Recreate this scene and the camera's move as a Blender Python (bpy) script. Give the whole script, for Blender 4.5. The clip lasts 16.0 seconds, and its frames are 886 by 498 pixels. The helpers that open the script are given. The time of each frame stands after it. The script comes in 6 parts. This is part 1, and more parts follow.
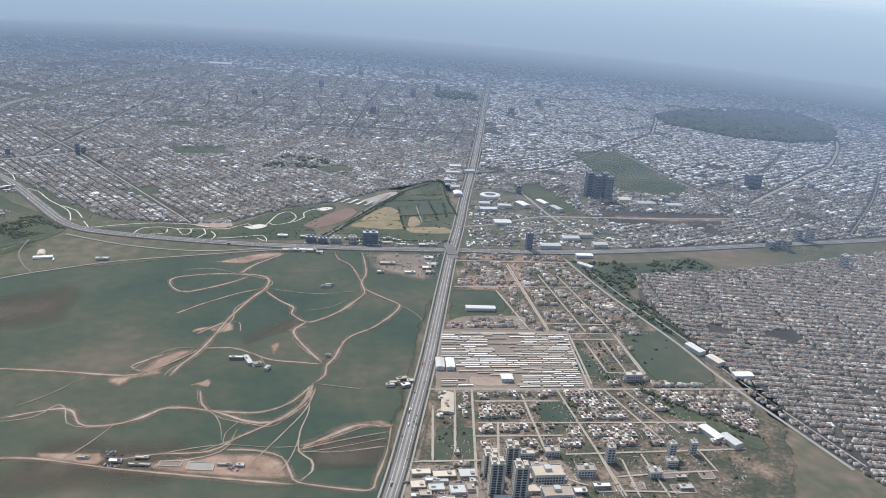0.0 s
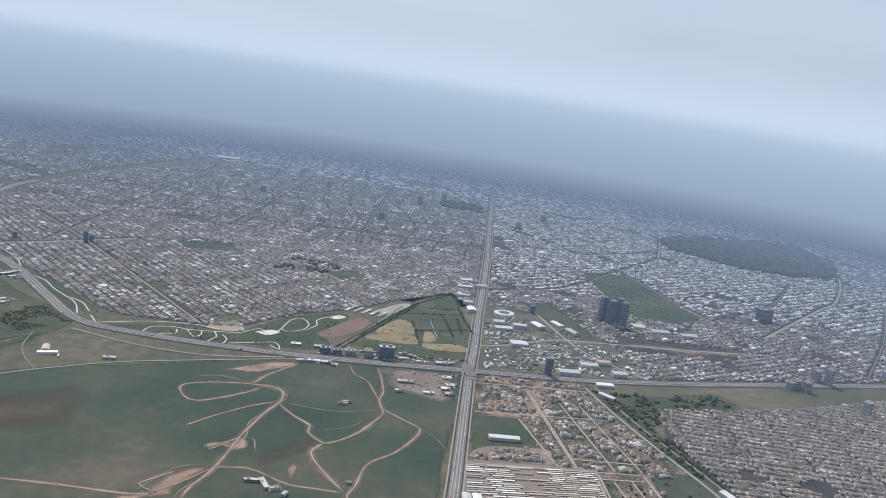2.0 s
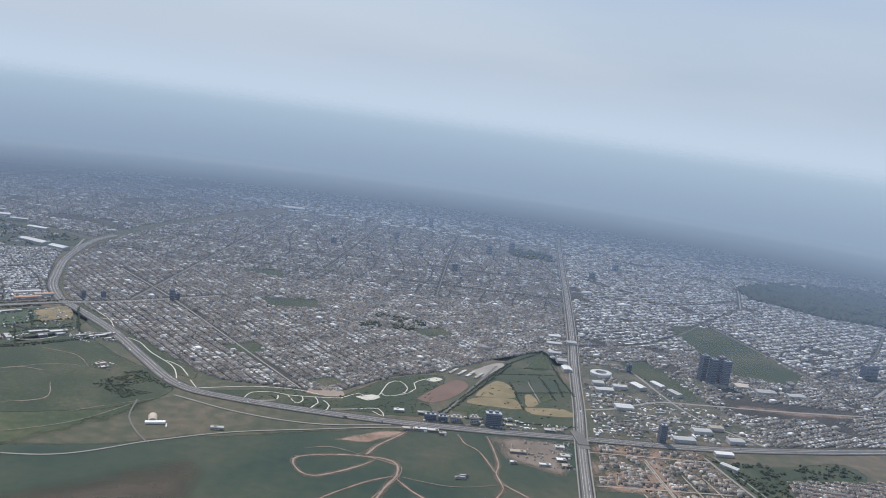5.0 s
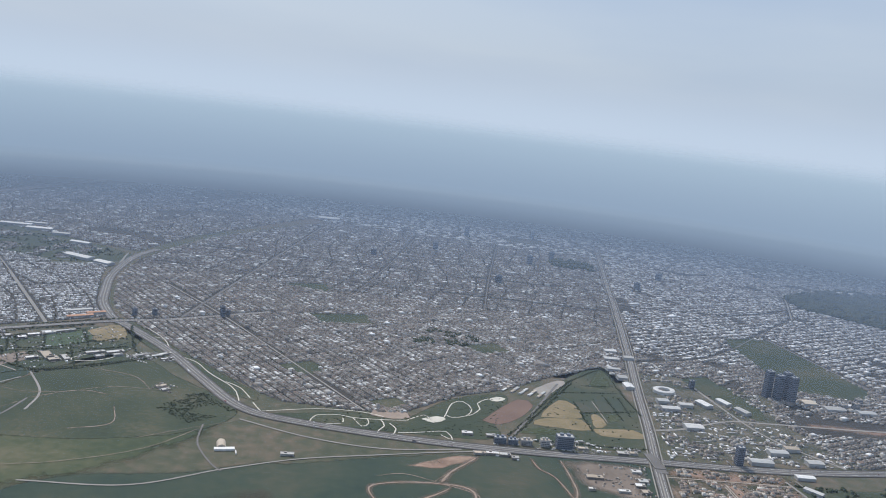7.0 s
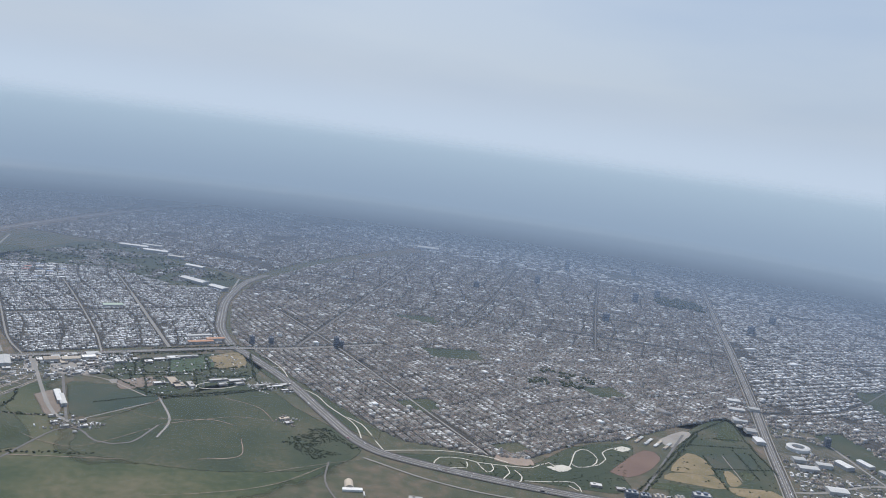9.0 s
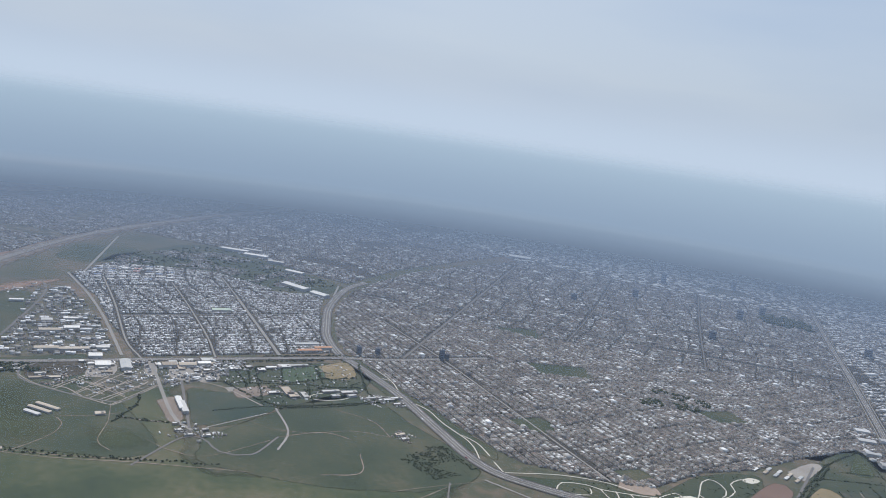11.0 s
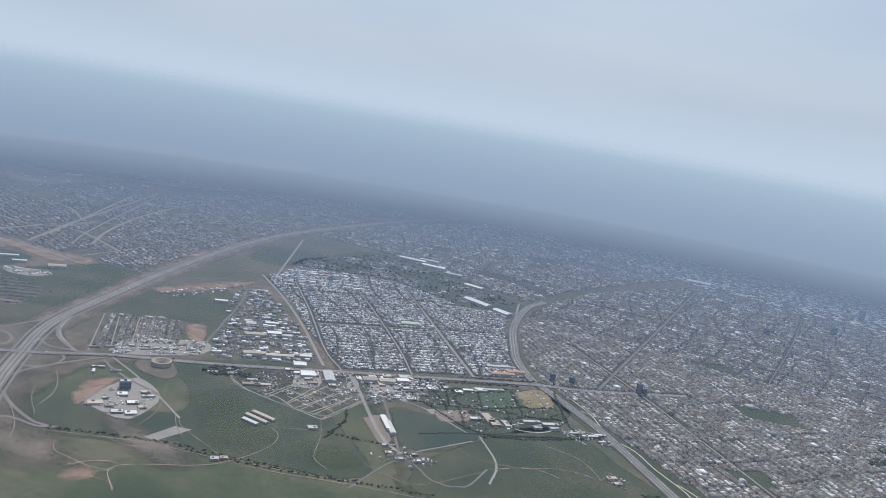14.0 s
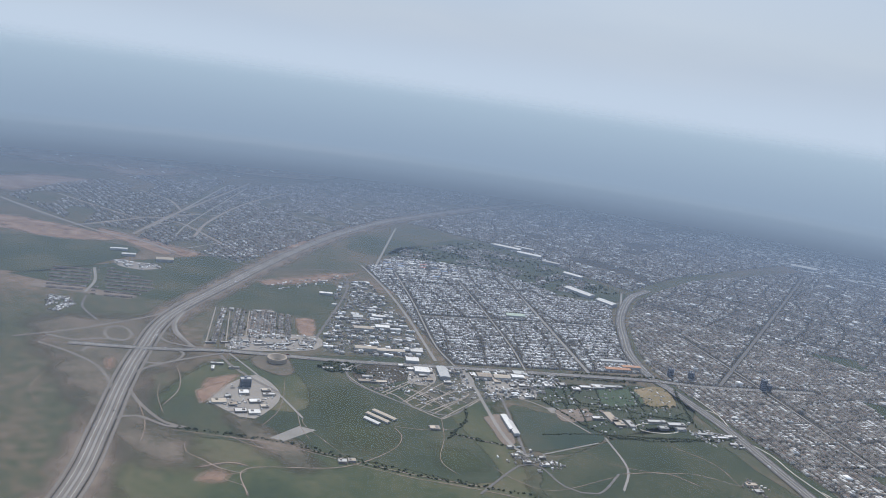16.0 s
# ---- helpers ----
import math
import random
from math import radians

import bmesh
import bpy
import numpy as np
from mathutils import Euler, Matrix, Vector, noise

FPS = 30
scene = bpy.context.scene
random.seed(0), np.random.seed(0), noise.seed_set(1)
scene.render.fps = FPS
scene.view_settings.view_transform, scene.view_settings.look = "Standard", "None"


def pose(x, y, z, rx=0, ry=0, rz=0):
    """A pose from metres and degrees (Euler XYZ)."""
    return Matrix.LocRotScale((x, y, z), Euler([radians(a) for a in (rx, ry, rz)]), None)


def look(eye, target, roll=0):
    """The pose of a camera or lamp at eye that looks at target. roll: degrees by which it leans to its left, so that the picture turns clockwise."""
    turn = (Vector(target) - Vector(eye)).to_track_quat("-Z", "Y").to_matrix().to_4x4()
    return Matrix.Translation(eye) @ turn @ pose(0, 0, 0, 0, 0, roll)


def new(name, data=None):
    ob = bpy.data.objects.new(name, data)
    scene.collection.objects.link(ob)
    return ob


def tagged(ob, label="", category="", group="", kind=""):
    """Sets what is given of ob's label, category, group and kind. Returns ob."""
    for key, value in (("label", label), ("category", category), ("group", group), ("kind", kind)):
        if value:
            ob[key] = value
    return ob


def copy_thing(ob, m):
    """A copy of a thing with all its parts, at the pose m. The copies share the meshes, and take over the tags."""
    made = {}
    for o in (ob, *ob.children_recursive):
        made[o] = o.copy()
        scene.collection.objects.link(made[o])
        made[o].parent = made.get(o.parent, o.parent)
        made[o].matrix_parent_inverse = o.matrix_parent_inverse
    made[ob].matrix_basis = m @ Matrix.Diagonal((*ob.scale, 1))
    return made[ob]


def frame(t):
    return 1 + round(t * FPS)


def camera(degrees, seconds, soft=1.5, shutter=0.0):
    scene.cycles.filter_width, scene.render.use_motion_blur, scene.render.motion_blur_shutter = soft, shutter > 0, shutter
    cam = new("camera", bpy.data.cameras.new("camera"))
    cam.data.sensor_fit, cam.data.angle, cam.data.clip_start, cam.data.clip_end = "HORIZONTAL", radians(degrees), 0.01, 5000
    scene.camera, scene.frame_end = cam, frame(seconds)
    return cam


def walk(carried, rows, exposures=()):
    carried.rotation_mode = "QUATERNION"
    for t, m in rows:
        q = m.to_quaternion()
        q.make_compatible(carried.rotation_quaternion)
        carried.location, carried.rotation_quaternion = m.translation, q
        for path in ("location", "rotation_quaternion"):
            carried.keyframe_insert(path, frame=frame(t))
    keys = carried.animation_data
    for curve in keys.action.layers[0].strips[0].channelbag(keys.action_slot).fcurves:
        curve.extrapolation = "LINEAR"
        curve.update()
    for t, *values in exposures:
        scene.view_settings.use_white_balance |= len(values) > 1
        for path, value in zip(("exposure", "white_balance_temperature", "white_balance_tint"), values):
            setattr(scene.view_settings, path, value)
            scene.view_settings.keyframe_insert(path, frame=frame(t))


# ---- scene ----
cam = camera(58.2, 16.0, soft=1.0)
METRES, EYE, TILT, LEAN, TURN = 560.0, 372.7, -19.88, -4.17, 0.0
ROWS = [
    (0.0, 0.0, 0.0, 0.0, 0.0, 0.0, -0.0),
    (0.5, -0.0238, 0.0119, 0.0085, -0.5, 1.63, -0.83),
    (1.0, -0.0485, 0.0217, 0.0181, -0.97, 3.68, -1.84),
    (1.5, -0.0731, 0.0345, 0.0274, -1.36, 5.66, -2.85),
    (2.0, -0.0987, 0.0444, 0.0365, -1.62, 7.4, -3.83),
    (2.5, -0.124, 0.0542, 0.0459, -1.7, 9.07, -4.66),
    (3.0, -0.1507, 0.065, 0.0547, -1.64, 10.73, -5.3),
    (3.5, -0.1777, 0.0749, 0.0639, -1.26, 12.06, -5.65),
    (4.0, -0.2049, 0.0833, 0.0697, -0.01, 11.6, -5.37),
    (6.5, -0.3453, 0.1259, 0.1061, 1.23, 8.87, -2.11),
    (7.0, -0.3761, 0.1369, 0.1141, 2.46, 10.36, -3.6),
    (7.5, -0.4063, 0.1433, 0.1205, 3.74, 11.05, -4.58),
    (8.0, -0.4363, 0.1505, 0.1278, 5.1, 11.42, -5.29),
    (8.5, -0.4664, 0.1571, 0.1345, 6.44, 11.64, -5.9),
    (9.0, -0.4963, 0.1653, 0.1402, 7.71, 11.84, -6.49),
    (11.5, -0.6505, 0.1912, 0.1639, 13.79, 11.28, -9.29),
    (12.0, -0.683, 0.1922, 0.1691, 15.03, 11.03, -9.92),
    (12.5, -0.7149, 0.1939, 0.1731, 16.45, 10.82, -10.82),
    (13.0, -0.7481, 0.1991, 0.1772, 18.24, 10.86, -12.06),
    (13.5, -0.7819, 0.2024, 0.1806, 20.22, 10.61, -13.14),
    (14.0, -0.8149, 0.2058, 0.1833, 21.99, 10.16, -13.81),
    (14.5, -0.8477, 0.2103, 0.1864, 23.4, 9.62, -14.15),
    (15.0, -0.8802, 0.2118, 0.1887, 24.65, 9.06, -14.37),
    (15.5, -0.9133, 0.212, 0.19, 25.9, 8.31, -14.42),
    (16.0, -0.946, 0.2127, 0.1926, 27.16, 7.61, -14.03),
]
EXPOSURES = [(0.0, 0.26, 6150, 12), (1.0, 0.22, 6150, 12), (2.0, 0.09, 6150, 12), (3.0, -0.03, 6150, 12), (16.0, -0.06, 6150, 12)]
walk(cam, [(t, pose(0, 0, EYE, TILT, LEAN, TURN) @ pose(METRES * x, METRES * y, METRES * z, 90 + pitch, roll, yaw)) for t, x, y, z, yaw, pitch, roll in ROWS], EXPOSURES)

# Haze, sun and sky
SUN_DIR = Vector((-0.42, 0.72, 1.0)).normalized()
elev = math.asin(SUN_DIR.z)
world = bpy.data.worlds.new("world")
scene.world = world
world.use_nodes = True
wt = world.node_tree
wt.nodes.clear()
w_out = wt.nodes.new("ShaderNodeOutputWorld")
w_bg = wt.nodes.new("ShaderNodeBackground")
w_sky = wt.nodes.new("ShaderNodeTexSky")
w_sky.sky_type, w_sky.sun_disc = "NISHITA", False
w_sky.sun_elevation, w_sky.sun_rotation = elev, math.atan2(SUN_DIR.x, SUN_DIR.y)
w_sky.altitude, w_sky.air_density, w_sky.dust_density = 300.0, 1.2, 3.0
w_co = wt.nodes.new("ShaderNodeTexCoord")
w_map = wt.nodes.new("ShaderNodeMapping")
w_map.inputs["Scale"].default_value = (1.0, 1.0, 5.0)
w_noise = wt.nodes.new("ShaderNodeTexNoise")
w_noise.inputs["Scale"].default_value, w_noise.inputs["Detail"].default_value = 1.6, 5.0
w_noise.inputs["Roughness"].default_value = 0.45
w_ramp = wt.nodes.new("ShaderNodeValToRGB")
w_ramp.color_ramp.elements[0].position, w_ramp.color_ramp.elements[0].color = 0.32, (3.35, 4.35, 5.75, 1)
w_ramp.color_ramp.elements[1].position, w_ramp.color_ramp.elements[1].color = 0.68, (4.5, 5.25, 6.1, 1)
w_mix = wt.nodes.new("ShaderNodeMix")
w_mix.data_type = "RGBA"
w_mix.inputs["Factor"].default_value = 0.85
wt.links.new(w_co.outputs["Generated"], w_map.inputs["Vector"])
wt.links.new(w_map.outputs["Vector"], w_noise.inputs["Vector"])
wt.links.new(w_noise.outputs["Fac"], w_ramp.inputs["Fac"])
wt.links.new(w_sky.outputs["Color"], w_mix.inputs["A"])
wt.links.new(w_ramp.outputs["Color"], w_mix.inputs["B"])
w_sep, w_low = wt.nodes.new("ShaderNodeSeparateXYZ"), wt.nodes.new("ShaderNodeMapRange")
w_low.interpolation_type = "SMOOTHSTEP"
w_low.inputs["From Min"].default_value, w_low.inputs["From Max"].default_value = 0.0, 0.08
w_low.inputs["To Min"].default_value, w_low.inputs["To Max"].default_value = 0.95, 0.0
w_band = wt.nodes.new("ShaderNodeMix")
w_band.data_type = "RGBA"
w_band.inputs["B"].default_value = (5.0, 5.85, 6.7, 1)
wt.links.new(w_co.outputs["Generated"], w_sep.inputs[0])
wt.links.new(w_sep.outputs["Z"], w_low.inputs["Value"])
wt.links.new(w_low.outputs["Result"], w_band.inputs["Factor"])
wt.links.new(w_mix.outputs["Result"], w_band.inputs["A"])
wt.links.new(w_band.outputs["Result"], w_bg.inputs["Color"])
w_bg.inputs["Strength"].default_value = 0.115
wt.links.new(w_bg.outputs["Background"], w_out.inputs["Surface"])

sun = new("sun", bpy.data.lights.new("sun", "SUN"))
sun.data.energy, sun.data.angle, sun.data.color = 4.3, radians(0.6), (1.0, 0.925, 0.81)
sun.matrix_world = look(SUN_DIR * 1000, (0, 0, 0))


# ---- materials ----
def mat(name, ramp, scale=0.05, scale2=1.0, rough=0.9, bump=0.2, metal=0.0, island=0.0, rand=0.0, spec=0.3, spread=False, fine=0.4):
    """Two scales of noise through a colour ramp; island and rand vary the piece."""
    m = bpy.data.materials.new(name)
    m.use_nodes = True
    t = m.node_tree
    b = t.nodes["Principled BSDF"]
    b.inputs["Roughness"].default_value, b.inputs["Metallic"].default_value = rough, metal
    b.inputs["Specular IOR Level"].default_value = spec
    geo = t.nodes.new("ShaderNodeNewGeometry")
    n1, n2 = t.nodes.new("ShaderNodeTexNoise"), t.nodes.new("ShaderNodeTexNoise")
    for n, s, d in ((n1, scale, 6.0 if fine > 0.3 else 2.5), (n2, scale2, 4.0)):
        n.inputs["Scale"].default_value, n.inputs["Detail"].default_value = s, d
        t.links.new(geo.outputs["Position"], n.inputs["Vector"])
    add = t.nodes.new("ShaderNodeMath")
    add.operation = "MULTIPLY_ADD"
    add.inputs[1].default_value = 1.0 - fine
    t.links.new(n1.outputs["Fac"], add.inputs[0])
    half = t.nodes.new("ShaderNodeMath")
    half.operation = "MULTIPLY"
    half.inputs[1].default_value = fine
    t.links.new(n2.outputs["Fac"], half.inputs[0])
    t.links.new(half.outputs[0], add.inputs[2])
    last = add
    if spread:
        last = t.nodes.new("ShaderNodeMapRange")
        last.inputs["From Min"].default_value, last.inputs["From Max"].default_value = 0.36, 0.64
        t.links.new(n1.outputs["Fac"], last.inputs["Value"])
    for source, amount in (("island", island), ("rand", rand)):
        if amount:
            mix = t.nodes.new("ShaderNodeMix")
            mix.inputs["Factor"].default_value = amount
            t.links.new(last.outputs[0], mix.inputs["A"])
            if source == "island":
                t.links.new(geo.outputs["Random Per Island"], mix.inputs["B"])
            else:
                info = t.nodes.new("ShaderNodeObjectInfo")
                t.links.new(info.outputs["Random"], mix.inputs["B"])
            last = mix
    cr = t.nodes.new("ShaderNodeValToRGB")
    els = cr.color_ramp.elements
    while len(els) < len(ramp):
        els.new(0.5)
    for e, (p, c) in zip(els, ramp):
        e.position, e.color = p, (*c, 1)
    t.links.new(last.outputs[0], cr.inputs["Fac"])
    t.links.new(cr.outputs["Color"], b.inputs["Base Color"])
    if bump:
        bp = t.nodes.new("ShaderNodeBump")
        bp.inputs["Strength"].default_value, bp.inputs["Distance"].default_value = bump, 0.3
        t.links.new(n2.outputs["Fac"], bp.inputs["Height"])
        t.links.new(bp.outputs["Normal"], b.inputs["Normal"])
    return m


def worn_edges(m, scale, low, high):
    """The strip thins out towards its edges, where its edge attribute falls to 0, broken by noise."""
    t = m.node_tree
    b, out = t.nodes["Principled BSDF"], t.nodes["Material Output"]
    at = t.nodes.new("ShaderNodeAttribute")
    at.attribute_name = "edge"
    geo, n = t.nodes.new("ShaderNodeNewGeometry"), t.nodes.new("ShaderNodeTexNoise")
    n.inputs["Scale"].default_value, n.inputs["Detail"].default_value = scale, 5.0
    t.links.new(geo.outputs["Position"], n.inputs["Vector"])
    add = t.nodes.new("ShaderNodeMath")
    add.operation = "ADD"
    t.links.new(at.outputs["Fac"], add.inputs[0])
    t.links.new(n.outputs["Fac"], add.inputs[1])
    rng = t.nodes.new("ShaderNodeMapRange")
    rng.inputs["From Min"].default_value, rng.inputs["From Max"].default_value = low, high
    t.links.new(add.outputs[0], rng.inputs["Value"])
    rim, both = t.nodes.new("ShaderNodeMapRange"), t.nodes.new("ShaderNodeMath")
    rim.inputs["From Max"].default_value, both.operation = 0.2, "MULTIPLY"
    t.links.new(at.outputs["Fac"], rim.inputs["Value"])
    t.links.new(rim.outputs["Result"], both.inputs[0])
    t.links.new(rng.outputs["Result"], both.inputs[1])
    tr, mix = t.nodes.new("ShaderNodeBsdfTransparent"), t.nodes.new("ShaderNodeMixShader")
    t.links.new(both.outputs[0], mix.inputs["Fac"])
    t.links.new(tr.outputs[0], mix.inputs[1])
    t.links.new(b.outputs[0], mix.inputs[2])
    t.links.new(mix.outputs[0], out.inputs["Surface"])
    return m


M_GROUND = mat("dry_grass_and_soil", [(0.32, (0.042, 0.056, 0.036)), (0.46, (0.075, 0.080, 0.052)), (0.56, (0.12, 0.10, 0.072)), (0.7, (0.21, 0.155, 0.12))], 0.005, 0.07)
M_GREEN = worn_edges(mat("green_crop", [(0.36, (0.021, 0.043, 0.034)), (0.47, (0.037, 0.056, 0.039)), (0.56, (0.060, 0.068, 0.047)), (0.70, (0.118, 0.095, 0.074))], 0.0055, 0.08, fine=0.22), 0.03, 0.45, 0.75)
M_LEAFY = worn_edges(mat("dark_meadow", [(0.3, (0.022, 0.038, 0.024)), (0.48, (0.042, 0.058, 0.034)), (0.6, (0.075, 0.078, 0.048)), (0.72, (0.13, 0.112, 0.076))], 0.012, 0.2), 0.04, 0.45, 0.75)
M_MEADOW = worn_edges(mat("spring_meadow", [(0.34, (0.028, 0.046, 0.027)), (0.46, (0.048, 0.066, 0.034)), (0.56, (0.080, 0.088, 0.048)), (0.68, (0.130, 0.116, 0.074))], 0.008, 0.10, fine=0.28), 0.03, 0.45, 0.75)
M_BROWN = worn_edges(mat("ploughed_soil", [(0.3, (0.062, 0.055, 0.044)), (0.6, (0.085, 0.072, 0.056)), (0.8, (0.07, 0.072, 0.05))], 0.02, 0.4), 0.02, 0.7, 1.7)
M_DIRT = worn_edges(mat("bare_earth", [(0.3, (0.21, 0.155, 0.122)), (0.55, (0.30, 0.24, 0.195)), (0.75, (0.43, 0.365, 0.31))], 0.03, 0.5), 0.10, 0.62, 1.3)
M_PINK = worn_edges(mat("reddish_earth", [(0.3, (0.24, 0.155, 0.12)), (0.5, (0.31, 0.21, 0.16)), (0.7, (0.43, 0.33, 0.26))], 0.04, 0.35), 0.05, 0.8, 1.7)
M_WORN = worn_edges(mat("worn_turf", [(0.3, (0.115, 0.090, 0.070)), (0.55, (0.19, 0.145, 0.115)), (0.75, (0.28, 0.22, 0.18))], 0.03, 0.4), 0.06, 0.72, 1.8)
M_DRYLAND = worn_edges(mat("dry_dusty_grass", [(0.32, (0.060, 0.064, 0.046)), (0.45, (0.10, 0.092, 0.070)), (0.56, (0.15, 0.125, 0.10)), (0.7, (0.22, 0.175, 0.145))], 0.02, 0.2), 0.03, 0.55, 1.2)
M_SPRING = worn_edges(mat("light_spring_grass", [(0.32, (0.045, 0.066, 0.036)), (0.5, (0.075, 0.096, 0.048)), (0.68, (0.12, 0.125, 0.07))], 0.015, 0.2), 0.012, 0.7, 1.9)
M_STUBBLE = worn_edges(mat("yellow_stubble", [(0.3, (0.13, 0.115, 0.06)), (0.5, (0.22, 0.175, 0.10)), (0.7, (0.32, 0.25, 0.16))], 0.03, 0.3), 0.05, 0.5, 0.9)
M_PLOUGH = worn_edges(mat("red_plough", [(0.3, (0.13, 0.085, 0.07)), (0.6, (0.18, 0.12, 0.095)), (0.8, (0.2, 0.16, 0.12))], 0.03, 0.4), 0.04, 0.45, 0.8)
M_SANDLOT2 = worn_edges(mat("pale_plot", [(0.3, (0.24, 0.22, 0.20)), (0.6, (0.31, 0.285, 0.255)), (0.8, (0.38, 0.35, 0.31))], 0.04, 0.3), 0.05, 0.45, 0.7)
M_PALEPINK = worn_edges(mat("pale_plain", [(0.3, (0.16, 0.115, 0.096)), (0.5, (0.24, 0.175, 0.145)), (0.7, (0.35, 0.28, 0.24))], 0.012, 0.05), 0.008, 0.6, 1.35)
M_YARD = mat("weedy_yard", [(0.32, (0.038, 0.050, 0.036)), (0.46, (0.065, 0.070, 0.052)), (0.56, (0.12, 0.11, 0.085)), (0.7, (0.23, 0.20, 0.165))], 0.03, 0.25)
M_TURF = worn_edges(mat("sports_turf", [(0.3, (0.045, 0.075, 0.042)), (0.6, (0.062, 0.09, 0.05)), (0.8, (0.09, 0.10, 0.06))], 0.05, 0.4), 0.05, 0.4, 0.6)
M_SHOULDER = worn_edges(mat("dusty_shoulder", [(0.3, (0.14, 0.115, 0.095)), (0.55, (0.21, 0.17, 0.14)), (0.75, (0.30, 0.25, 0.21))], 0.02, 0.2), 0.03, 0.5, 1.2)
M_CITY = mat("dusty_street", [(0.3, (0.030, 0.030, 0.029)), (0.5, (0.046, 0.044, 0.041)), (0.7, (0.085, 0.078, 0.068))], 0.02, 0.3)
M_LOT = worn_edges(mat("overgrown_lot", [(0.36, (0.030, 0.042, 0.026)), (0.47, (0.060, 0.060, 0.040)), (0.54, (0.125, 0.095, 0.070)), (0.66, (0.235, 0.180, 0.138))], 0.035, 0.25), 0.05, 0.4, 0.6)
M_ROAD = mat("weathered_asphalt", [(0.3, (0.115, 0.11, 0.108)), (0.55, (0.155, 0.148, 0.143)), (0.75, (0.20, 0.19, 0.18))], 0.03, 0.8)
M_HIGHWAY = mat("dusty_asphalt", [(0.3, (0.15, 0.135, 0.122)), (0.55, (0.20, 0.182, 0.165)), (0.75, (0.26, 0.235, 0.21))], 0.03, 0.5)
M_GRIT = mat("pale_gravel", [(0.3, (0.22, 0.19, 0.17)), (0.6, (0.28, 0.245, 0.22)), (0.8, (0.34, 0.30, 0.27))], 0.04, 0.4)
M_LANE = mat("pale_concrete", [(0.3, (0.21, 0.20, 0.185)), (0.6, (0.28, 0.265, 0.245)), (0.8, (0.34, 0.325, 0.30))], 0.03, 0.6)
M_DUST = worn_edges(mat("dusty_lane", [(0.3, (0.26, 0.225, 0.19)), (0.6, (0.33, 0.29, 0.25)), (0.8, (0.40, 0.36, 0.31))], 0.05, 0.6), 0.15, 0.4, 0.8)
M_PATH = mat("cream_paving", [(0.3, (0.50, 0.47, 0.40)), (0.6, (0.60, 0.57, 0.50)), (0.8, (0.66, 0.64, 0.58))], 0.1, 0.8)
M_MARK = mat("road_paint", [(0.3, (0.6, 0.6, 0.57)), (0.7, (0.75, 0.75, 0.72))], 0.2, 2.0)
ROOFS = [(0.05, (0.075, 0.071, 0.068)), (0.28, (0.125, 0.113, 0.104)), (0.46, (0.190, 0.173, 0.157)), (0.54, (0.180, 0.128, 0.104)), (0.62, (0.235, 0.222, 0.205)), (0.75, (0.34, 0.33, 0.315)), (0.85, (0.68, 0.68, 0.67))]
WALLS = [(0.1, (0.187, 0.170, 0.157)), (0.4, (0.306, 0.272, 0.238)), (0.6, (0.383, 0.348, 0.306)), (0.8, (0.442, 0.425, 0.399)), (0.95, (0.646, 0.636, 0.608))]
M_ROOF = mat("flat_roof", ROOFS, 0.022, 1.5, island=0.62, spread=True)
M_ROOF_PALE = mat("pale_roof", [(0.03, (0.118, 0.114, 0.111)), (0.25, (0.177, 0.170, 0.162)), (0.44, (0.281, 0.276, 0.273)), (0.56, (0.46, 0.46, 0.46)), (0.72, (0.80, 0.80, 0.80))], 0.03, 1.5, island=0.65, spread=True)
M_ROOF_DARK = mat("brown_roof", [(0.05, (0.07, 0.06, 0.06)), (0.5, (0.12, 0.095, 0.09)), (0.9, (0.2, 0.17, 0.16))], 0.3, 1.5, island=0.9)
M_ROOF_WARM = mat("tan_house_roof", [(0.03, (0.085, 0.074, 0.066)), (0.25, (0.150, 0.126, 0.108)), (0.45, (0.220, 0.185, 0.158)), (0.58, (0.205, 0.132, 0.102)), (0.70, (0.290, 0.252, 0.216)), (0.82, (0.36, 0.325, 0.285)), (0.93, (0.66, 0.62, 0.57))], 0.03, 1.5, island=0.62, spread=True)
M_WALL = mat("rendered_wall", WALLS, 0.3, 1.5, island=0.8)
M_HROOF = mat("house_roof", ROOFS[1:], 0.3, 1.5, rand=0.75)
M_HWALL = mat("house_wall", WALLS, 0.3, 1.5, rand=0.75)
M_TREE = mat("tree_leaves", [(0.2, (0.024, 0.036, 0.019)), (0.5, (0.044, 0.058, 0.031)), (0.8, (0.085, 0.088, 0.050))], 0.05, 0.8, island=0.6, bump=0.6)
M_VROOF = mat("cream_house_roof", [(0.15, (0.19, 0.16, 0.135)), (0.4, (0.32, 0.275, 0.235)), (0.55, (0.29, 0.18, 0.135)), (0.7, (0.42, 0.38, 0.335)), (0.95, (0.70, 0.67, 0.63))], 0.2, 1.0, rand=0.85)
M_PALEROOF = mat("pale_terrace_roof", [(0.2, (0.27, 0.23, 0.195)), (0.45, (0.42, 0.37, 0.32)), (0.72, (0.68, 0.65, 0.61))], 0.2, 1.0, rand=0.85)
M_SANDLOT = mat("sandy_lot", [(0.3, (0.155, 0.125, 0.102)), (0.6, (0.215, 0.175, 0.145)), (0.8, (0.33, 0.27, 0.22))], 0.04, 0.3)
M_WHITE = mat("white_sheet_metal", [(0.1, (0.36, 0.35, 0.33)), (0.5, (0.56, 0.55, 0.53)), (0.9, (0.78, 0.77, 0.75))], 0.1, 0.8, rough=0.5, rand=0.7)
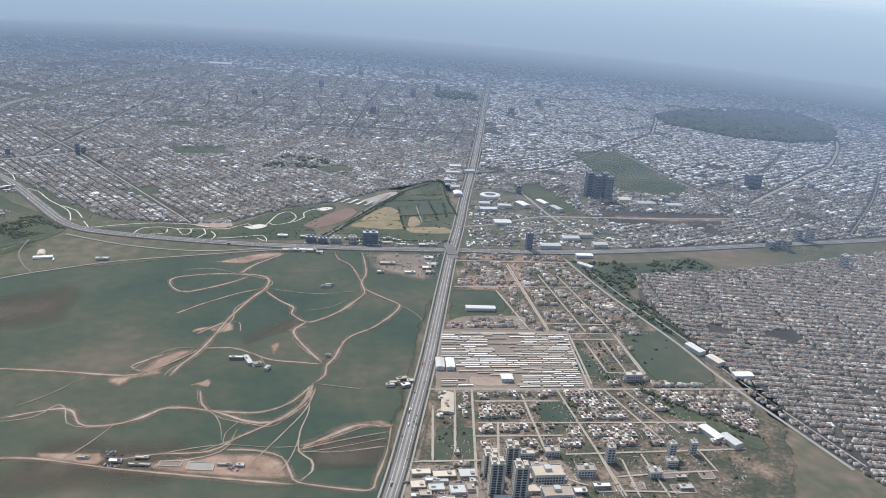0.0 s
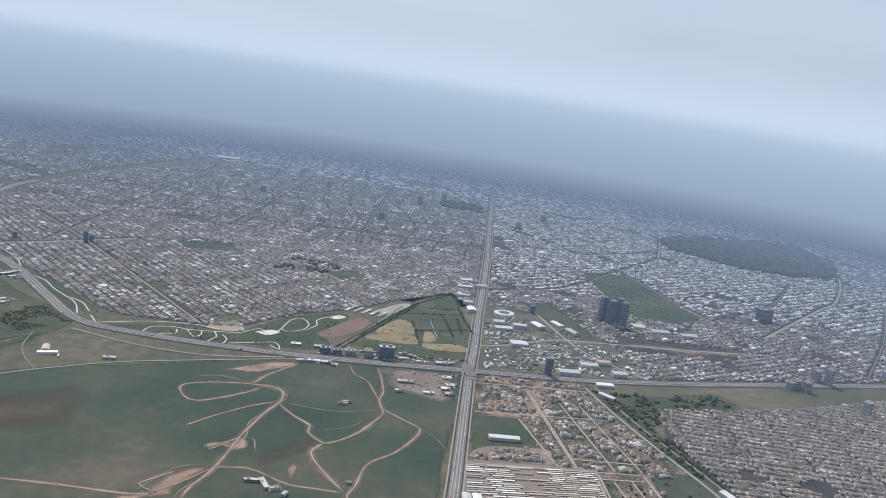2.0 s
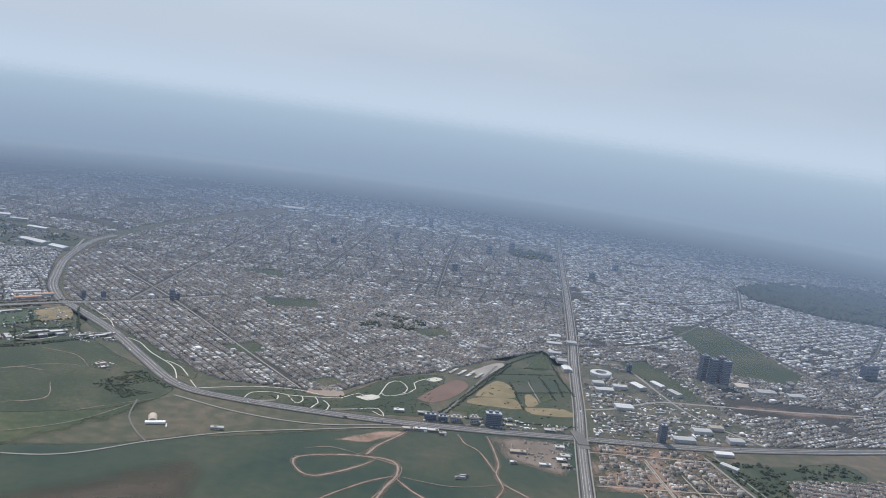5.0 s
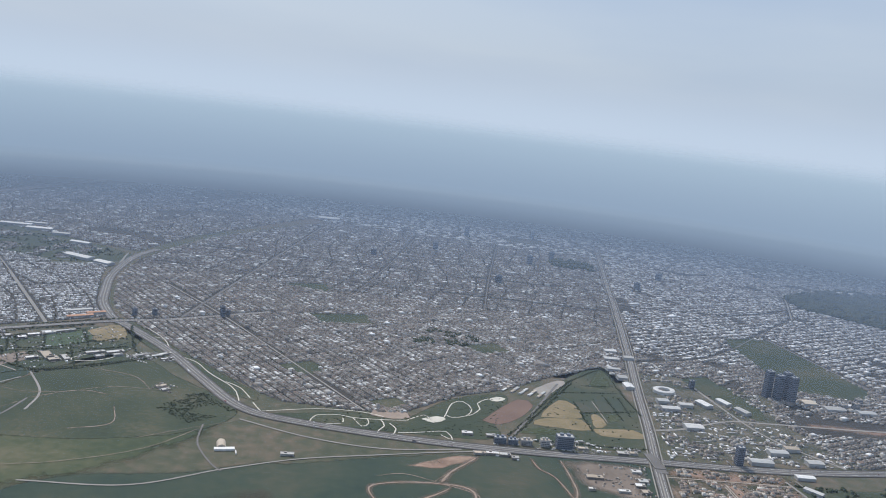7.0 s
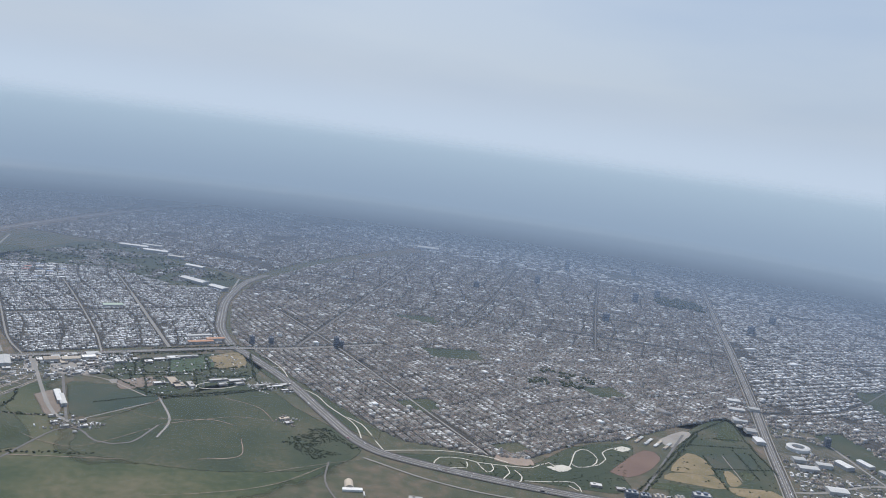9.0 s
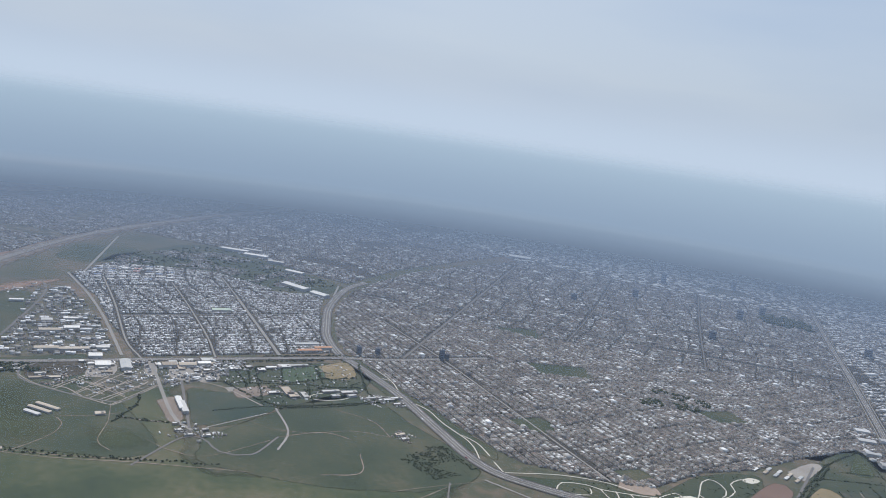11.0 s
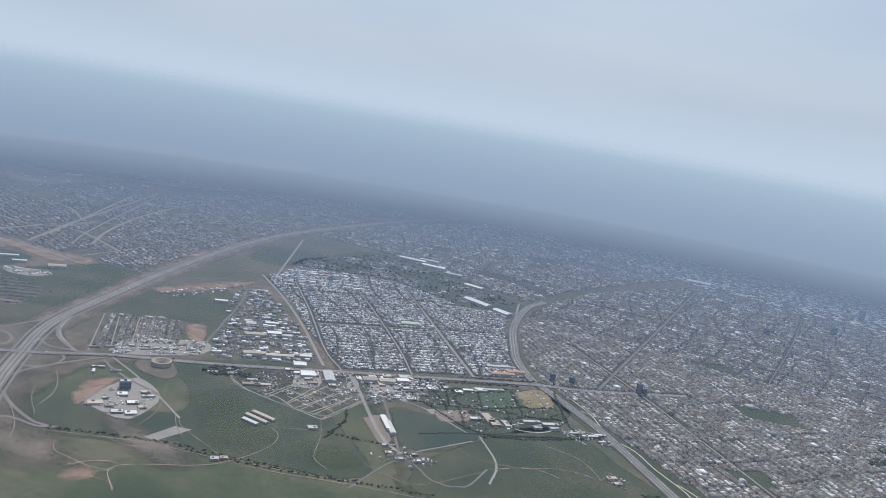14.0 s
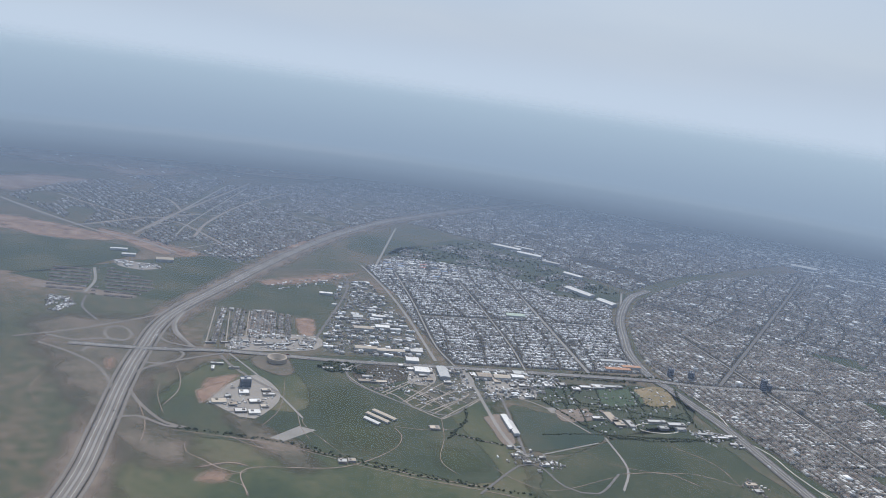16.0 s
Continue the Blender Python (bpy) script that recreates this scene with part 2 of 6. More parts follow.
M_GREY = mat("grey_sheet_metal", [(0.2, (0.36, 0.37, 0.37)), (0.6, (0.46, 0.46, 0.45)), (0.8, (0.52, 0.52, 0.5))], 0.1, 0.8, rough=0.6)
M_TAN = mat("tan_roof_membrane", [(0.15, (0.30, 0.25, 0.20)), (0.5, (0.44, 0.375, 0.30)), (0.85, (0.58, 0.51, 0.42))], 0.1, 0.8, rand=0.6)
M_ORANGE = mat("terracotta_roof", [(0.2, (0.42, 0.22, 0.13)), (0.6, (0.52, 0.29, 0.18)), (0.8, (0.56, 0.36, 0.25))], 0.1, 0.8)
M_GREENROOF = mat("pale_green_roof", [(0.2, (0.42, 0.50, 0.40)), (0.7, (0.52, 0.58, 0.48))], 0.1, 0.8)
M_BUILD = mat("painted_concrete", [(0.2, (0.34, 0.33, 0.33)), (0.6, (0.44, 0.43, 0.42)), (0.8, (0.5, 0.49, 0.48))], 0.1, 0.8, rand=0.4)
M_SLATE = mat("slate_cladding", [(0.2, (0.12, 0.14, 0.18)), (0.6, (0.18, 0.20, 0.245)), (0.8, (0.25, 0.27, 0.30))], 0.1, 0.8, rough=0.5)
M_GLASS = mat("window_glass", [(0.2, (0.03, 0.04, 0.055)), (0.7, (0.06, 0.075, 0.095))], 0.2, 1.0, rough=0.12, bump=0.0, spec=0.6)
M_BLUEROOF = mat("blue_sheet_metal", [(0.2, (0.10, 0.17, 0.30)), (0.8, (0.17, 0.26, 0.40))], 0.1, 0.8, rough=0.5, rand=0.5)
M_REDROOF = mat("red_sheet_metal", [(0.2, (0.38, 0.10, 0.07)), (0.8, (0.48, 0.17, 0.12))], 0.1, 0.8, rough=0.5, rand=0.5)
M_PIER = mat("cream_facade_paint", [(0.2, (0.38, 0.34, 0.30)), (0.6, (0.47, 0.43, 0.38)), (0.8, (0.53, 0.49, 0.44))], 0.1, 0.8)
M_CAR = mat("car_paint", [(0.1, (0.05, 0.05, 0.06)), (0.3, (0.3, 0.05, 0.04)), (0.45, (0.45, 0.46, 0.48)), (0.9, (0.8, 0.8, 0.8))], 0.1, 0.8, rough=0.3, rand=0.9, bump=0.0)


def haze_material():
    """Haze painted on a see-through shell: it thickens and shifts tint with the distance from the flight path and thins
    out upwards.
    """
    m = bpy.data.materials.new("painted_haze")
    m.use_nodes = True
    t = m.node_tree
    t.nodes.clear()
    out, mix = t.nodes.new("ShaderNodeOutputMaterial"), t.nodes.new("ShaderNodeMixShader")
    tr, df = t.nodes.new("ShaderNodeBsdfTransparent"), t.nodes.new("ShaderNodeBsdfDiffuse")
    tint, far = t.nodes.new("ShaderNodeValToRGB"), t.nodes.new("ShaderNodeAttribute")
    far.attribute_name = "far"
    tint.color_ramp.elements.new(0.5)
    for e, c in zip(tint.color_ramp.elements, HAZE_TINTS):
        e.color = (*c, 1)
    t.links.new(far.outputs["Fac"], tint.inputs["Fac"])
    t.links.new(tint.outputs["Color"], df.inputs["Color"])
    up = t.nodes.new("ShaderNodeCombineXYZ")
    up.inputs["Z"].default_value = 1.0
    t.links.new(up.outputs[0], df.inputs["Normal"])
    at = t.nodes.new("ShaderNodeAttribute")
    at.attribute_name = "haze_opacity"
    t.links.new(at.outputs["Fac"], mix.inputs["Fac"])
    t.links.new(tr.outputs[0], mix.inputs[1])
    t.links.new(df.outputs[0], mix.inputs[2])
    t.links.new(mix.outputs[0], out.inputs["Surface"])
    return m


# airlight put into the shell's colour: near, middle and horizon tints
HAZE_TINTS = ((0.275, 0.366, 0.52), (0.204, 0.265, 0.335), (0.292, 0.368, 0.434))
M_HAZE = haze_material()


# ---- mesh helpers ----
def mesh_np(name, verts, quads, mats, index=None, attr=None):
    """A mesh from arrays of vertices and of faces with an equal number of corners."""
    verts, quads = np.asarray(verts, np.float32), np.asarray(quads, np.int32)
    me = bpy.data.meshes.new(name)
    me.vertices.add(len(verts))
    me.vertices.foreach_set("co", verts.ravel())
    k = quads.shape[1]
    me.loops.add(quads.size)
    me.loops.foreach_set("vertex_index", quads.ravel())
    me.polygons.add(len(quads))
    me.polygons.foreach_set("loop_start", np.arange(0, quads.size, k, dtype=np.int32))
    for m in mats:
        me.materials.append(m)
    if index is not None:
        me.polygons.foreach_set("material_index", np.asarray(index, np.int32))
    if attr is not None:
        key, values = attr
        me.attributes.new(key, "FLOAT", "POINT").data.foreach_set("value", np.asarray(values, np.float32))
    me.update(calc_edges=True)
    me.validate()
    return me


def part(name, bm, material, parent, label=""):
    me = bpy.data.meshes.new(name)
    bm.to_mesh(me)
    bm.free()
    me.materials.append(material)
    ob = new(name, me)
    ob.parent = parent
    return tagged(ob, label)


def thing(name, x, y, rot, label, category, group="", z=0.0):
    e = new(name)
    e.empty_display_size = 1.0
    e.matrix_basis = pose(x, y, z, 0, 0, rot)
    return tagged(e, label, category, group)


def box(bm, x, y, z, w, d, h, bevel=0.0):
    """A block that stands on z with its middle at x, y."""
    made = bmesh.ops.create_cube(bm, size=1.0, matrix=Matrix.Translation((x, y, z + h / 2)) @ Matrix.Diagonal((w, d, h, 1)))
    if bevel:
        edges = list({e for v in made["verts"] for e in v.link_edges})
        bmesh.ops.bevel(bm, geom=edges, offset=bevel, segments=1, affect="EDGES")
    return bm


def smooth_line(pts, step=12.0):
    """A curve through the corners given, in even steps."""
    p = np.asarray(pts, float)
    e = np.vstack([2 * p[0] - p[1], p, 2 * p[-1] - p[-2]])
    out = []
    for i in range(len(p) - 1):
        a, b, c, d = e[i:i + 4]
        n = max(2, int(np.hypot(*(c - b)) / step))
        s = np.arange(n)[:, None] / n
        out.append(0.5 * (2 * b + (c - a) * s + (2 * a - 5 * b + 4 * c - d) * s ** 2 + (3 * b - a - 3 * c + d) * s ** 3))
    return np.vstack(out + [p[-1:]])


def strip_mesh(name, line, left, right, z, material, rows=5, jitter=0.0, thick=0.0):
    """A ribbon along the line from left to right of it, with an edge attribute; thick gives it kerb faces."""
    d = np.gradient(line, axis=0)
    d /= np.linalg.norm(d, axis=1)[:, None] + 1e-9
    nrm = np.stack([-d[:, 1], d[:, 0]], 1)
    n = len(line)
    s = np.linspace(0, 1, rows)
    rng = np.random.RandomState(len(line) * 7 + int(abs(line[0, 0])))
    wob = 1 + jitter * np.convolve(rng.randn(n + 4), np.ones(5) / 5, "valid")
    off = (left + (right - left) * s)[None, :] * wob[:, None]
    xy = line[:, None, :] + nrm[:, None, :] * off[..., None]
    edge = np.repeat((1 - np.abs(2 * s - 1))[None, :], n, 0)
    ends = np.minimum(1.0, np.minimum(np.arange(n), np.arange(n)[::-1]) / 2.0 + 0.4)
    edge = edge * ends[:, None]
    v = np.concatenate([xy.reshape(-1, 2), np.full((n * rows, 1), z)], 1)
    i, j = np.meshgrid(np.arange(n - 1), np.arange(rows - 1), indexing="ij")
    a = (i * rows + j).ravel()
    q = np.stack([a, a + 1, a + rows + 1, a + rows], 1)
    if left < right:
        q = q[:, ::-1]
    if thick:
        base = len(v)
        lo = v.copy()
        lo[:, 2] -= thick
        k = np.arange(n - 1) * rows
        for side in (0, rows - 1):
            a = k + side
            q = np.vstack([q, np.stack([a, a + rows, a + rows + base, a + base], 1)])
        v = np.vstack([v, lo])
        edge = np.concatenate([edge.ravel(), edge.ravel()])
    return mesh_np(name, v, q, [material], attr=("edge", edge.ravel()))


def inside(poly, p):
    x, y = p[:, 0], p[:, 1]
    hit = np.zeros(len(p), bool)
    for (x0, y0), (x1, y1) in zip(poly, poly[1:] + poly[:1]):
        c = (y0 > y) != (y1 > y)
        hit ^= c & (x < (x1 - x0) * (y - y0) / ((y1 - y0) or 1e-9) + x0)
    return hit


def near(line, p, d):
    hit = np.zeros(len(p), bool)
    for a, b in zip(line[:-1], line[1:]):
        a, b = np.asarray(a, float), np.asarray(b, float)
        s = np.clip(((p - a) @ (b - a)) / ((b - a) @ (b - a) + 1e-9), 0, 1)
        hit |= np.linalg.norm(p - a - s[:, None] * (b - a), axis=1) < d
    return hit


def border_distance(line, p):
    d = np.full(len(p), 1e9)
    for a, b in zip(line, np.roll(line, -1, 0)):
        s = np.clip(((p - a) @ (b - a)) / ((b - a) @ (b - a) + 1e-9), 0, 1)
        d = np.minimum(d, np.linalg.norm(p - a - s[:, None] * (b - a), axis=1))
    return d


def patch(name, poly, z, material, label, category="field", margin=9.0, wobble=4.0):
    """A piece of land with an uneven border, which thins out over the margin."""
    p = smooth_line(poly + poly[:1], 15.0)[:-1]
    c = p.mean(0)
    rng = np.random.RandomState(int(abs(c[0] * 3 + c[1])))
    k = np.convolve(np.tile(rng.randn(len(p)), 3), np.ones(3) / 3, "same")[len(p):2 * len(p)]
    p = p + (p - c) / (np.linalg.norm(p - c, axis=1)[:, None] + 1e-9) * (k * wobble)[:, None]
    lo, hi = p.min(0), p.max(0)
    step = max(margin / 3, math.sqrt((hi - lo).prod() / 9000))
    nx, ny = (int(v) + 2 for v in (hi - lo) / step)
    gx, gy = np.meshgrid(lo[0] + np.arange(nx) * step, lo[1] + np.arange(ny) * step, indexing="ij")
    q = np.stack([gx.ravel(), gy.ravel()], 1)
    edge = np.where(inside([tuple(v) for v in p], q), np.clip(border_distance(p, q) / max(margin, step), 0, 1), 0.0)
    i, j = np.meshgrid(np.arange(nx - 1), np.arange(ny - 1), indexing="ij")
    a = (i * ny + j).ravel()
    quads = np.stack([a, a + ny, a + ny + 1, a + 1], 1)
    quads = quads[(edge[quads] > 0).any(1)]
    used, inv = np.unique(quads, return_inverse=True)
    v = np.concatenate([q[used], np.full((len(used), 1), z)], 1)
    me = mesh_np(name, v, inv.reshape(-1, 4), [material], attr=("edge", edge[used]))
    return tagged(new(name, me), label, category, kind="structure")


BOX_Q = np.array([(0, 1, 5, 4), (1, 2, 6, 5), (2, 3, 7, 6), (3, 0, 4, 7), (4, 5, 6, 7)])


def boxes_mesh(name, cx, cy, z, w, d, h, rot, mats):
    """Many small flat-roofed blocks in one mesh: four walls and a roof each."""
    n = len(cx)
    sx, sy = np.array([-.5, .5, .5, -.5] * 2), np.array([-.5, -.5, .5, .5] * 2)
    c, s = np.cos(rot), np.sin(rot)
    lx, ly = w[:, None] * sx, d[:, None] * sy
    X = cx[:, None] + lx * c[:, None] - ly * s[:, None]
    Y = cy[:, None] + lx * s[:, None] + ly * c[:, None]
    Z = np.concatenate([np.repeat(z[:, None], 4, 1), np.repeat((z + h)[:, None], 4, 1)], 1)
    v = np.stack([X, Y, Z], 2).reshape(-1, 3)
    q = (np.arange(n)[:, None, None] * 8 + BOX_Q).reshape(-1, 4)
    return mesh_np(name, v, q, mats, np.tile([1, 1, 1, 1, 0], n))


ICO = [(0, 0, 1)] + [(math.cos(a) * 0.89, math.sin(a) * 0.89, 0.35) for a in np.arange(5) * 1.2566] + [(math.cos(a) * 0.95, math.sin(a) * 0.95, -0.35) for a in np.arange(5) * 1.2566 + 0.6283]
ICO_F = np.array([(0, 1 + i, 1 + (i + 1) % 5) for i in range(5)] + [(1 + i, 6 + i, 1 + (i + 1) % 5) for i in range(5)] + [(1 + (i + 1) % 5, 6 + i, 6 + (i + 1) % 5) for i in range(5)])


def clumps_mesh(name, xy, size, seed, clumps=3):
    """Crowns of trees seen from far above: ragged clumps of leaves."""
    rng = np.random.RandomState(seed)
    xy = np.repeat(xy, clumps, 0) + rng.randn(len(xy) * clumps, 2) * np.repeat(size, clumps)[:, None] * 0.45
    r = np.repeat(size, clumps) * rng.uniform(0.4, 0.8, len(xy))
    t = np.array(ICO)
    v = t[None] * (r[:, None, None] * rng.uniform(0.65, 1.3, (len(xy), 11, 1)))
    v[..., 2] = v[..., 2] * 0.9 + (r * 0.75)[:, None]
    v[..., :2] += xy[:, None, :]
    f = (np.arange(len(xy))[:, None, None] * 11 + ICO_F).reshape(-1, 3)
    return mesh_np(name, v.reshape(-1, 3), f, [M_TREE])


# ---- ground, haze ----
def disc(name, radii, heights, cx, cy, mats, attr=None, seg=96, values=None):
    a = np.linspace(0, 2 * np.pi, seg, endpoint=False)
    v = np.concatenate([np.stack([cx + r * np.cos(a), cy + r * np.sin(a), np.full(seg, z)], 1) for r, z in zip(radii, heights)])
    i, j = np.meshgrid(np.arange(len(radii) - 1), np.arange(seg), indexing="ij")
    p, q = (i * seg + j).ravel(), (i * seg + (j + 1) % seg).ravel()
    quads = np.stack([p, p + seg, q + seg, q], 1)
    return mesh_np(name, v, quads, mats, attr=(attr, np.repeat(values, seg)) if attr else None)


ground = new("ground", disc("ground", [1.0, 400, 900, 1500, 2400, 3600, 5400, 9000, 24000], [0.0] * 9, -250, 400, [M_GROUND]))
tagged(ground, "flat dry plain of thin grass and brown soil", "ground", kind="structure")

# thin shell round the flight path; painted opacity and tint stand in for haze
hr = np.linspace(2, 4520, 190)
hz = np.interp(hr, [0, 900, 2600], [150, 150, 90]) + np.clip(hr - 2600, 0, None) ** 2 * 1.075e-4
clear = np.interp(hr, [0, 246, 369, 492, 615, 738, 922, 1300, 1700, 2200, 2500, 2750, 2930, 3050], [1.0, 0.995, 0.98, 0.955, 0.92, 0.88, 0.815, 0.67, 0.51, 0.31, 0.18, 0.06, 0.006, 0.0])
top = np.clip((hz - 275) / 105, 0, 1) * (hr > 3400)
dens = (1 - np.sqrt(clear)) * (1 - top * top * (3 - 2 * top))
haze = new("backdrop_painted_haze", disc("backdrop_painted_haze", hr, hz, -250, 90, [M_HAZE], "haze_opacity", values=dens))
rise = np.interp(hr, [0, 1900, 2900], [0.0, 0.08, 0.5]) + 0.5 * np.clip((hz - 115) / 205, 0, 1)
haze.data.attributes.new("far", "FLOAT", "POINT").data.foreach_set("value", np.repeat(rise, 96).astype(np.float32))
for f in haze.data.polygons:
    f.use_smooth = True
tagged(haze, "see-through shell painted blue-grey as haze over the distant city", "haze", kind="structure")

# ---- roads ----
RING = [(1150, 1350), (749, 1222), (469, 1132), (355, 1095), (200, 1054), (40, 1031), (-113, 1010), (-263, 1000), (-414, 1007), (-484, 1030), (-560, 1108), (-642, 1198), (-739, 1283), (-785, 1320), (-838, 1394), (-872, 1469), (-921, 1600), (-955, 1770), (-948, 1880)]
AVENUE = [(-38, 330), (-12, 487), (-1, 580), (12, 703), (21, 811), (37, 1004), (51, 1141), (64, 1297), (88, 1544), (117, 1892), (140, 2200), (190, 2800)]
EASTWEST = [(-1390, 770), (-1306, 841), (-1247, 903), (-1127, 996), (-1008, 1102), (-880, 1213), (-777, 1301), (-700, 1352), (-566, 1474)]
FAR_HIGHWAY = [(-1000, 420), (-1090, 560), (-1167, 650), (-1245, 736), (-1316, 822), (-1399, 940), (-1470, 1124), (-1554, 1363), (-1634, 1653), (-1675, 1959), (-1662, 2438), (-1581, 2979), (-1400, 3500)]
ALL_ROADS = []


def divided_road(name, pts, lane, median, service, label, z=0.6, surface=None):
    line = smooth_line(pts, 14.0)
    road = thing(name, 0, 0, 0, label, "road")
    tagged(road, kind="structure")
    edge = median / 2 + lane
    for side in (-1, 1):
        a, b = side * median / 2, side * edge
        for nm, me in (("carriageway", strip_mesh("carriageway", line, a, b, z, surface or M_ROAD, thick=0.4)),
                       ("lane_line", strip_mesh("lane_line", line, side * (median / 2 + lane * 0.5 - 0.12), side * (median / 2 + lane * 0.5 + 0.12), z + 0.06, M_MARK)),
                       ("verge", strip_mesh("verge", line, side * edge, side * (edge + 1.3), z - 0.1, M_CITY, thick=0.2))):
            new(nm, me).parent = road
        if service:
            new("service_lane", strip_mesh("service_lane", line, side * (edge + 2.0), side * (edge + 2.0 + service), z - 0.15, surface or M_LANE, thick=0.2)).parent = road
    new("median", strip_mesh("median", line, -median / 2, median / 2, z + 0.1, M_LOT if median > 3 else M_LANE, thick=0.3)).parent = road
    ALL_ROADS.append((line, edge + 3 + service))
    return road


divided_road("ring_road", RING, 7.2, 2.4, 0, "grey asphalt ring road with two carriageways")
divided_road("avenue", AVENUE, 4.8, 1.6, 1.6, "straight grey asphalt avenue with median and side lanes", 0.85)
divided_road("boulevard", EASTWEST, 4.4, 1.8, 0, "grey asphalt boulevard with a narrow median", 0.85)
divided_road("motorway", FAR_HIGHWAY, 7.6, 3.0, 3.6, "wide dusty motorway with side lanes", 0.7, M_HIGHWAY)
tagged(new("motorway_verge", strip_mesh("motorway_verge", smooth_line(FAR_HIGHWAY, 14.0), -40, 40, 0.33, M_SHOULDER)), "dusty pinkish verge along the motorway", "ground", kind="structure")


def lane(name, pts, width, material, label, z=0.45, jitter=0.0, clear=True):
    line = smooth_line(pts, 7.0 if jitter else 12.0)
    me = strip_mesh(name, line, -width / 2, width / 2, z, material, jitter=jitter)
    if clear:
        ALL_ROADS.append((line, width / 2 + 2.5))
    return tagged(new(name, me), label, "road", kind="structure")


STREETS = [
    ([(-146, 1024), (-62, 1282)], 5), ([(49, 1135), (102, 1158), (177, 1212), (243, 1227), (388, 1251), (560, 1290)], 7), ([(163, 1358), (218, 1178), (296, 1090)], 6),
    ([(417, 1759), (509, 1466), (577, 1353), (700, 1240)], 8), ([(1151, 2396), (1076, 2089), (923, 1792), (811, 1657), (591, 1392)], 9), ([(656, 2485), (641, 2286), (560, 2000)], 6),
    ([(-691, 1374), (-690, 1802), (-690, 2500)], 8), ([(-1247, 903), (-1172, 877), (-1105, 849), (-1046, 821)], 4), ([(-1609, 1859), (-1411, 1488)], 7), ([(-1204, 1039), (-1342, 1298), (-1430, 1370), (-1487, 1287), (-1572, 1285)], 6),
    ([(-1427, 1459), (-1303, 1360), (-1181, 1249), (-1038, 1104)], 7), ([(-986, 1101), (-859, 959), (-812, 929)], 7), ([(-915, 1066), (-818, 933)], 5), ([(-1088, 1528), (-846, 1236)], 8), ([(-981, 1795), (-903, 1534)], 6),
    ([(-2221, 1187), (-1985, 1174), (-1859, 1213), (-1669, 1190)], 9), ([(-2196, 1845), (-1926, 1402), (-1857, 1281)], 8), ([(-2150, 1880), (-1880, 1430), (-1790, 1300)], 6), ([(-815, 818), (-811, 903), (-790, 916), (-756, 896), (-723, 908), (-720, 968)], 4),
    ([(-764, 1049), (-717, 989), (-704, 935)], 4), ([(-803, 947), (-764, 1028)], 3), ([(-1101, 1010), (-1095, 970), (-1054, 946), (-939, 950), (-927, 1000)], 4),
    ([(-1423, 1000), (-1366, 922), (-1316, 892), (-1273, 877)], 6),
    ([(-1938, 1154), (-1944, 1279), (-1941, 1448), (-1867, 1556)], 6), ([(-1784, 1207), (-1671, 1233), (-1542, 1254)], 6), ([(-1692, 1239), (-1702, 1439), (-1696, 1733)], 6), ([(-1555, 914), (-1600, 965), (-1662, 1010)], 7), ([(-1540, 905), (-1500, 870), (-1440, 850)], 5),
    ([(-448, 857), (-376, 906), (-285, 947), (-220, 975), (-185, 988)], 3.5), ([(-620, 780), (-520, 800), (-448, 857)], 3.5), ([(-504, 961), (-492, 911), (-463, 869), (-446, 854)], 3), ([(-470, 990), (-380, 965), (-290, 962), (-200, 990)], 4),
]
for i, (pts, wide) in enumerate(STREETS):
    lane("street", pts, wide * 0.68, M_LANE if i % 3 else M_ROAD, "pale grey paved street", 0.5 + 0.004 * i)
for i, pts in enumerate(([(-2230, 1192), (-2040, 1181), (-1881, 1180), (-1781, 1201), (-1682, 1202)], [(-1830, 1225), (-1915, 1372), (-1968, 1475), (-2211, 1959)], [(-2229, 1334), (-2080, 1330), (-1944, 1343), (-1929, 1479)], [(-1935, 1198), (-1944, 1343)], [(-2212, 1554), (-2087, 1540), (-1968, 1475)], [(-1760, 1320), (-1860, 1460), (-1980, 1700), (-2060, 1960)], [(-1690, 1330), (-1850, 1380), (-1915, 1372)])):
    lane("dusty_road", pts, 7, M_GRIT, "pale dusty road through the far estate", 0.64 + 0.004 * i)
RAMPS = [[(-1449, 732), (-1429, 798), (-1419, 861), (-1414, 935), (-1443, 997)], [(-1414, 744), (-1365, 752), (-1310, 750), (-1264, 733), (-1230, 714)], [(-1261, 754), (-1266, 798), (-1258, 845), (-1243, 896)], [(-1272, 853), (-1262, 833), (-1265, 812), (-1279, 800), (-1297, 804), (-1308, 823), (-1306, 845), (-1291, 858), (-1272, 853)], [(-1368, 849), (-1357, 833), (-1361, 821), (-1376, 818), (-1396, 828), (-1408, 844), (-1404, 857), (-1388, 859), (-1368, 849)], [(-1356, 764), (-1365, 785), (-1352, 809), (-1331, 822)], [(-1405, 970), (-1373, 925), (-1335, 896), (-1286, 880)], [(-1378, 898), (-1328, 868), (-1288, 878), (-1262, 894)], [(-1241, 887), (-1214, 874), (-1170, 862), (-1109, 853)], [(-1228, 733), (-1188, 716), (-1139, 705), (-1114, 713)], [(-1432, 767), (-1393, 783), (-1381, 808), (-1357, 830)], [(-1179, 675), (-1168, 695), (-1132, 700), (-1116, 710)]]
for i, pts in enumerate(RAMPS):
    lane("slip_road", pts, 4.2, M_HIGHWAY, "dusty slip road of the motorway interchange", 0.62 + 0.004 * i)
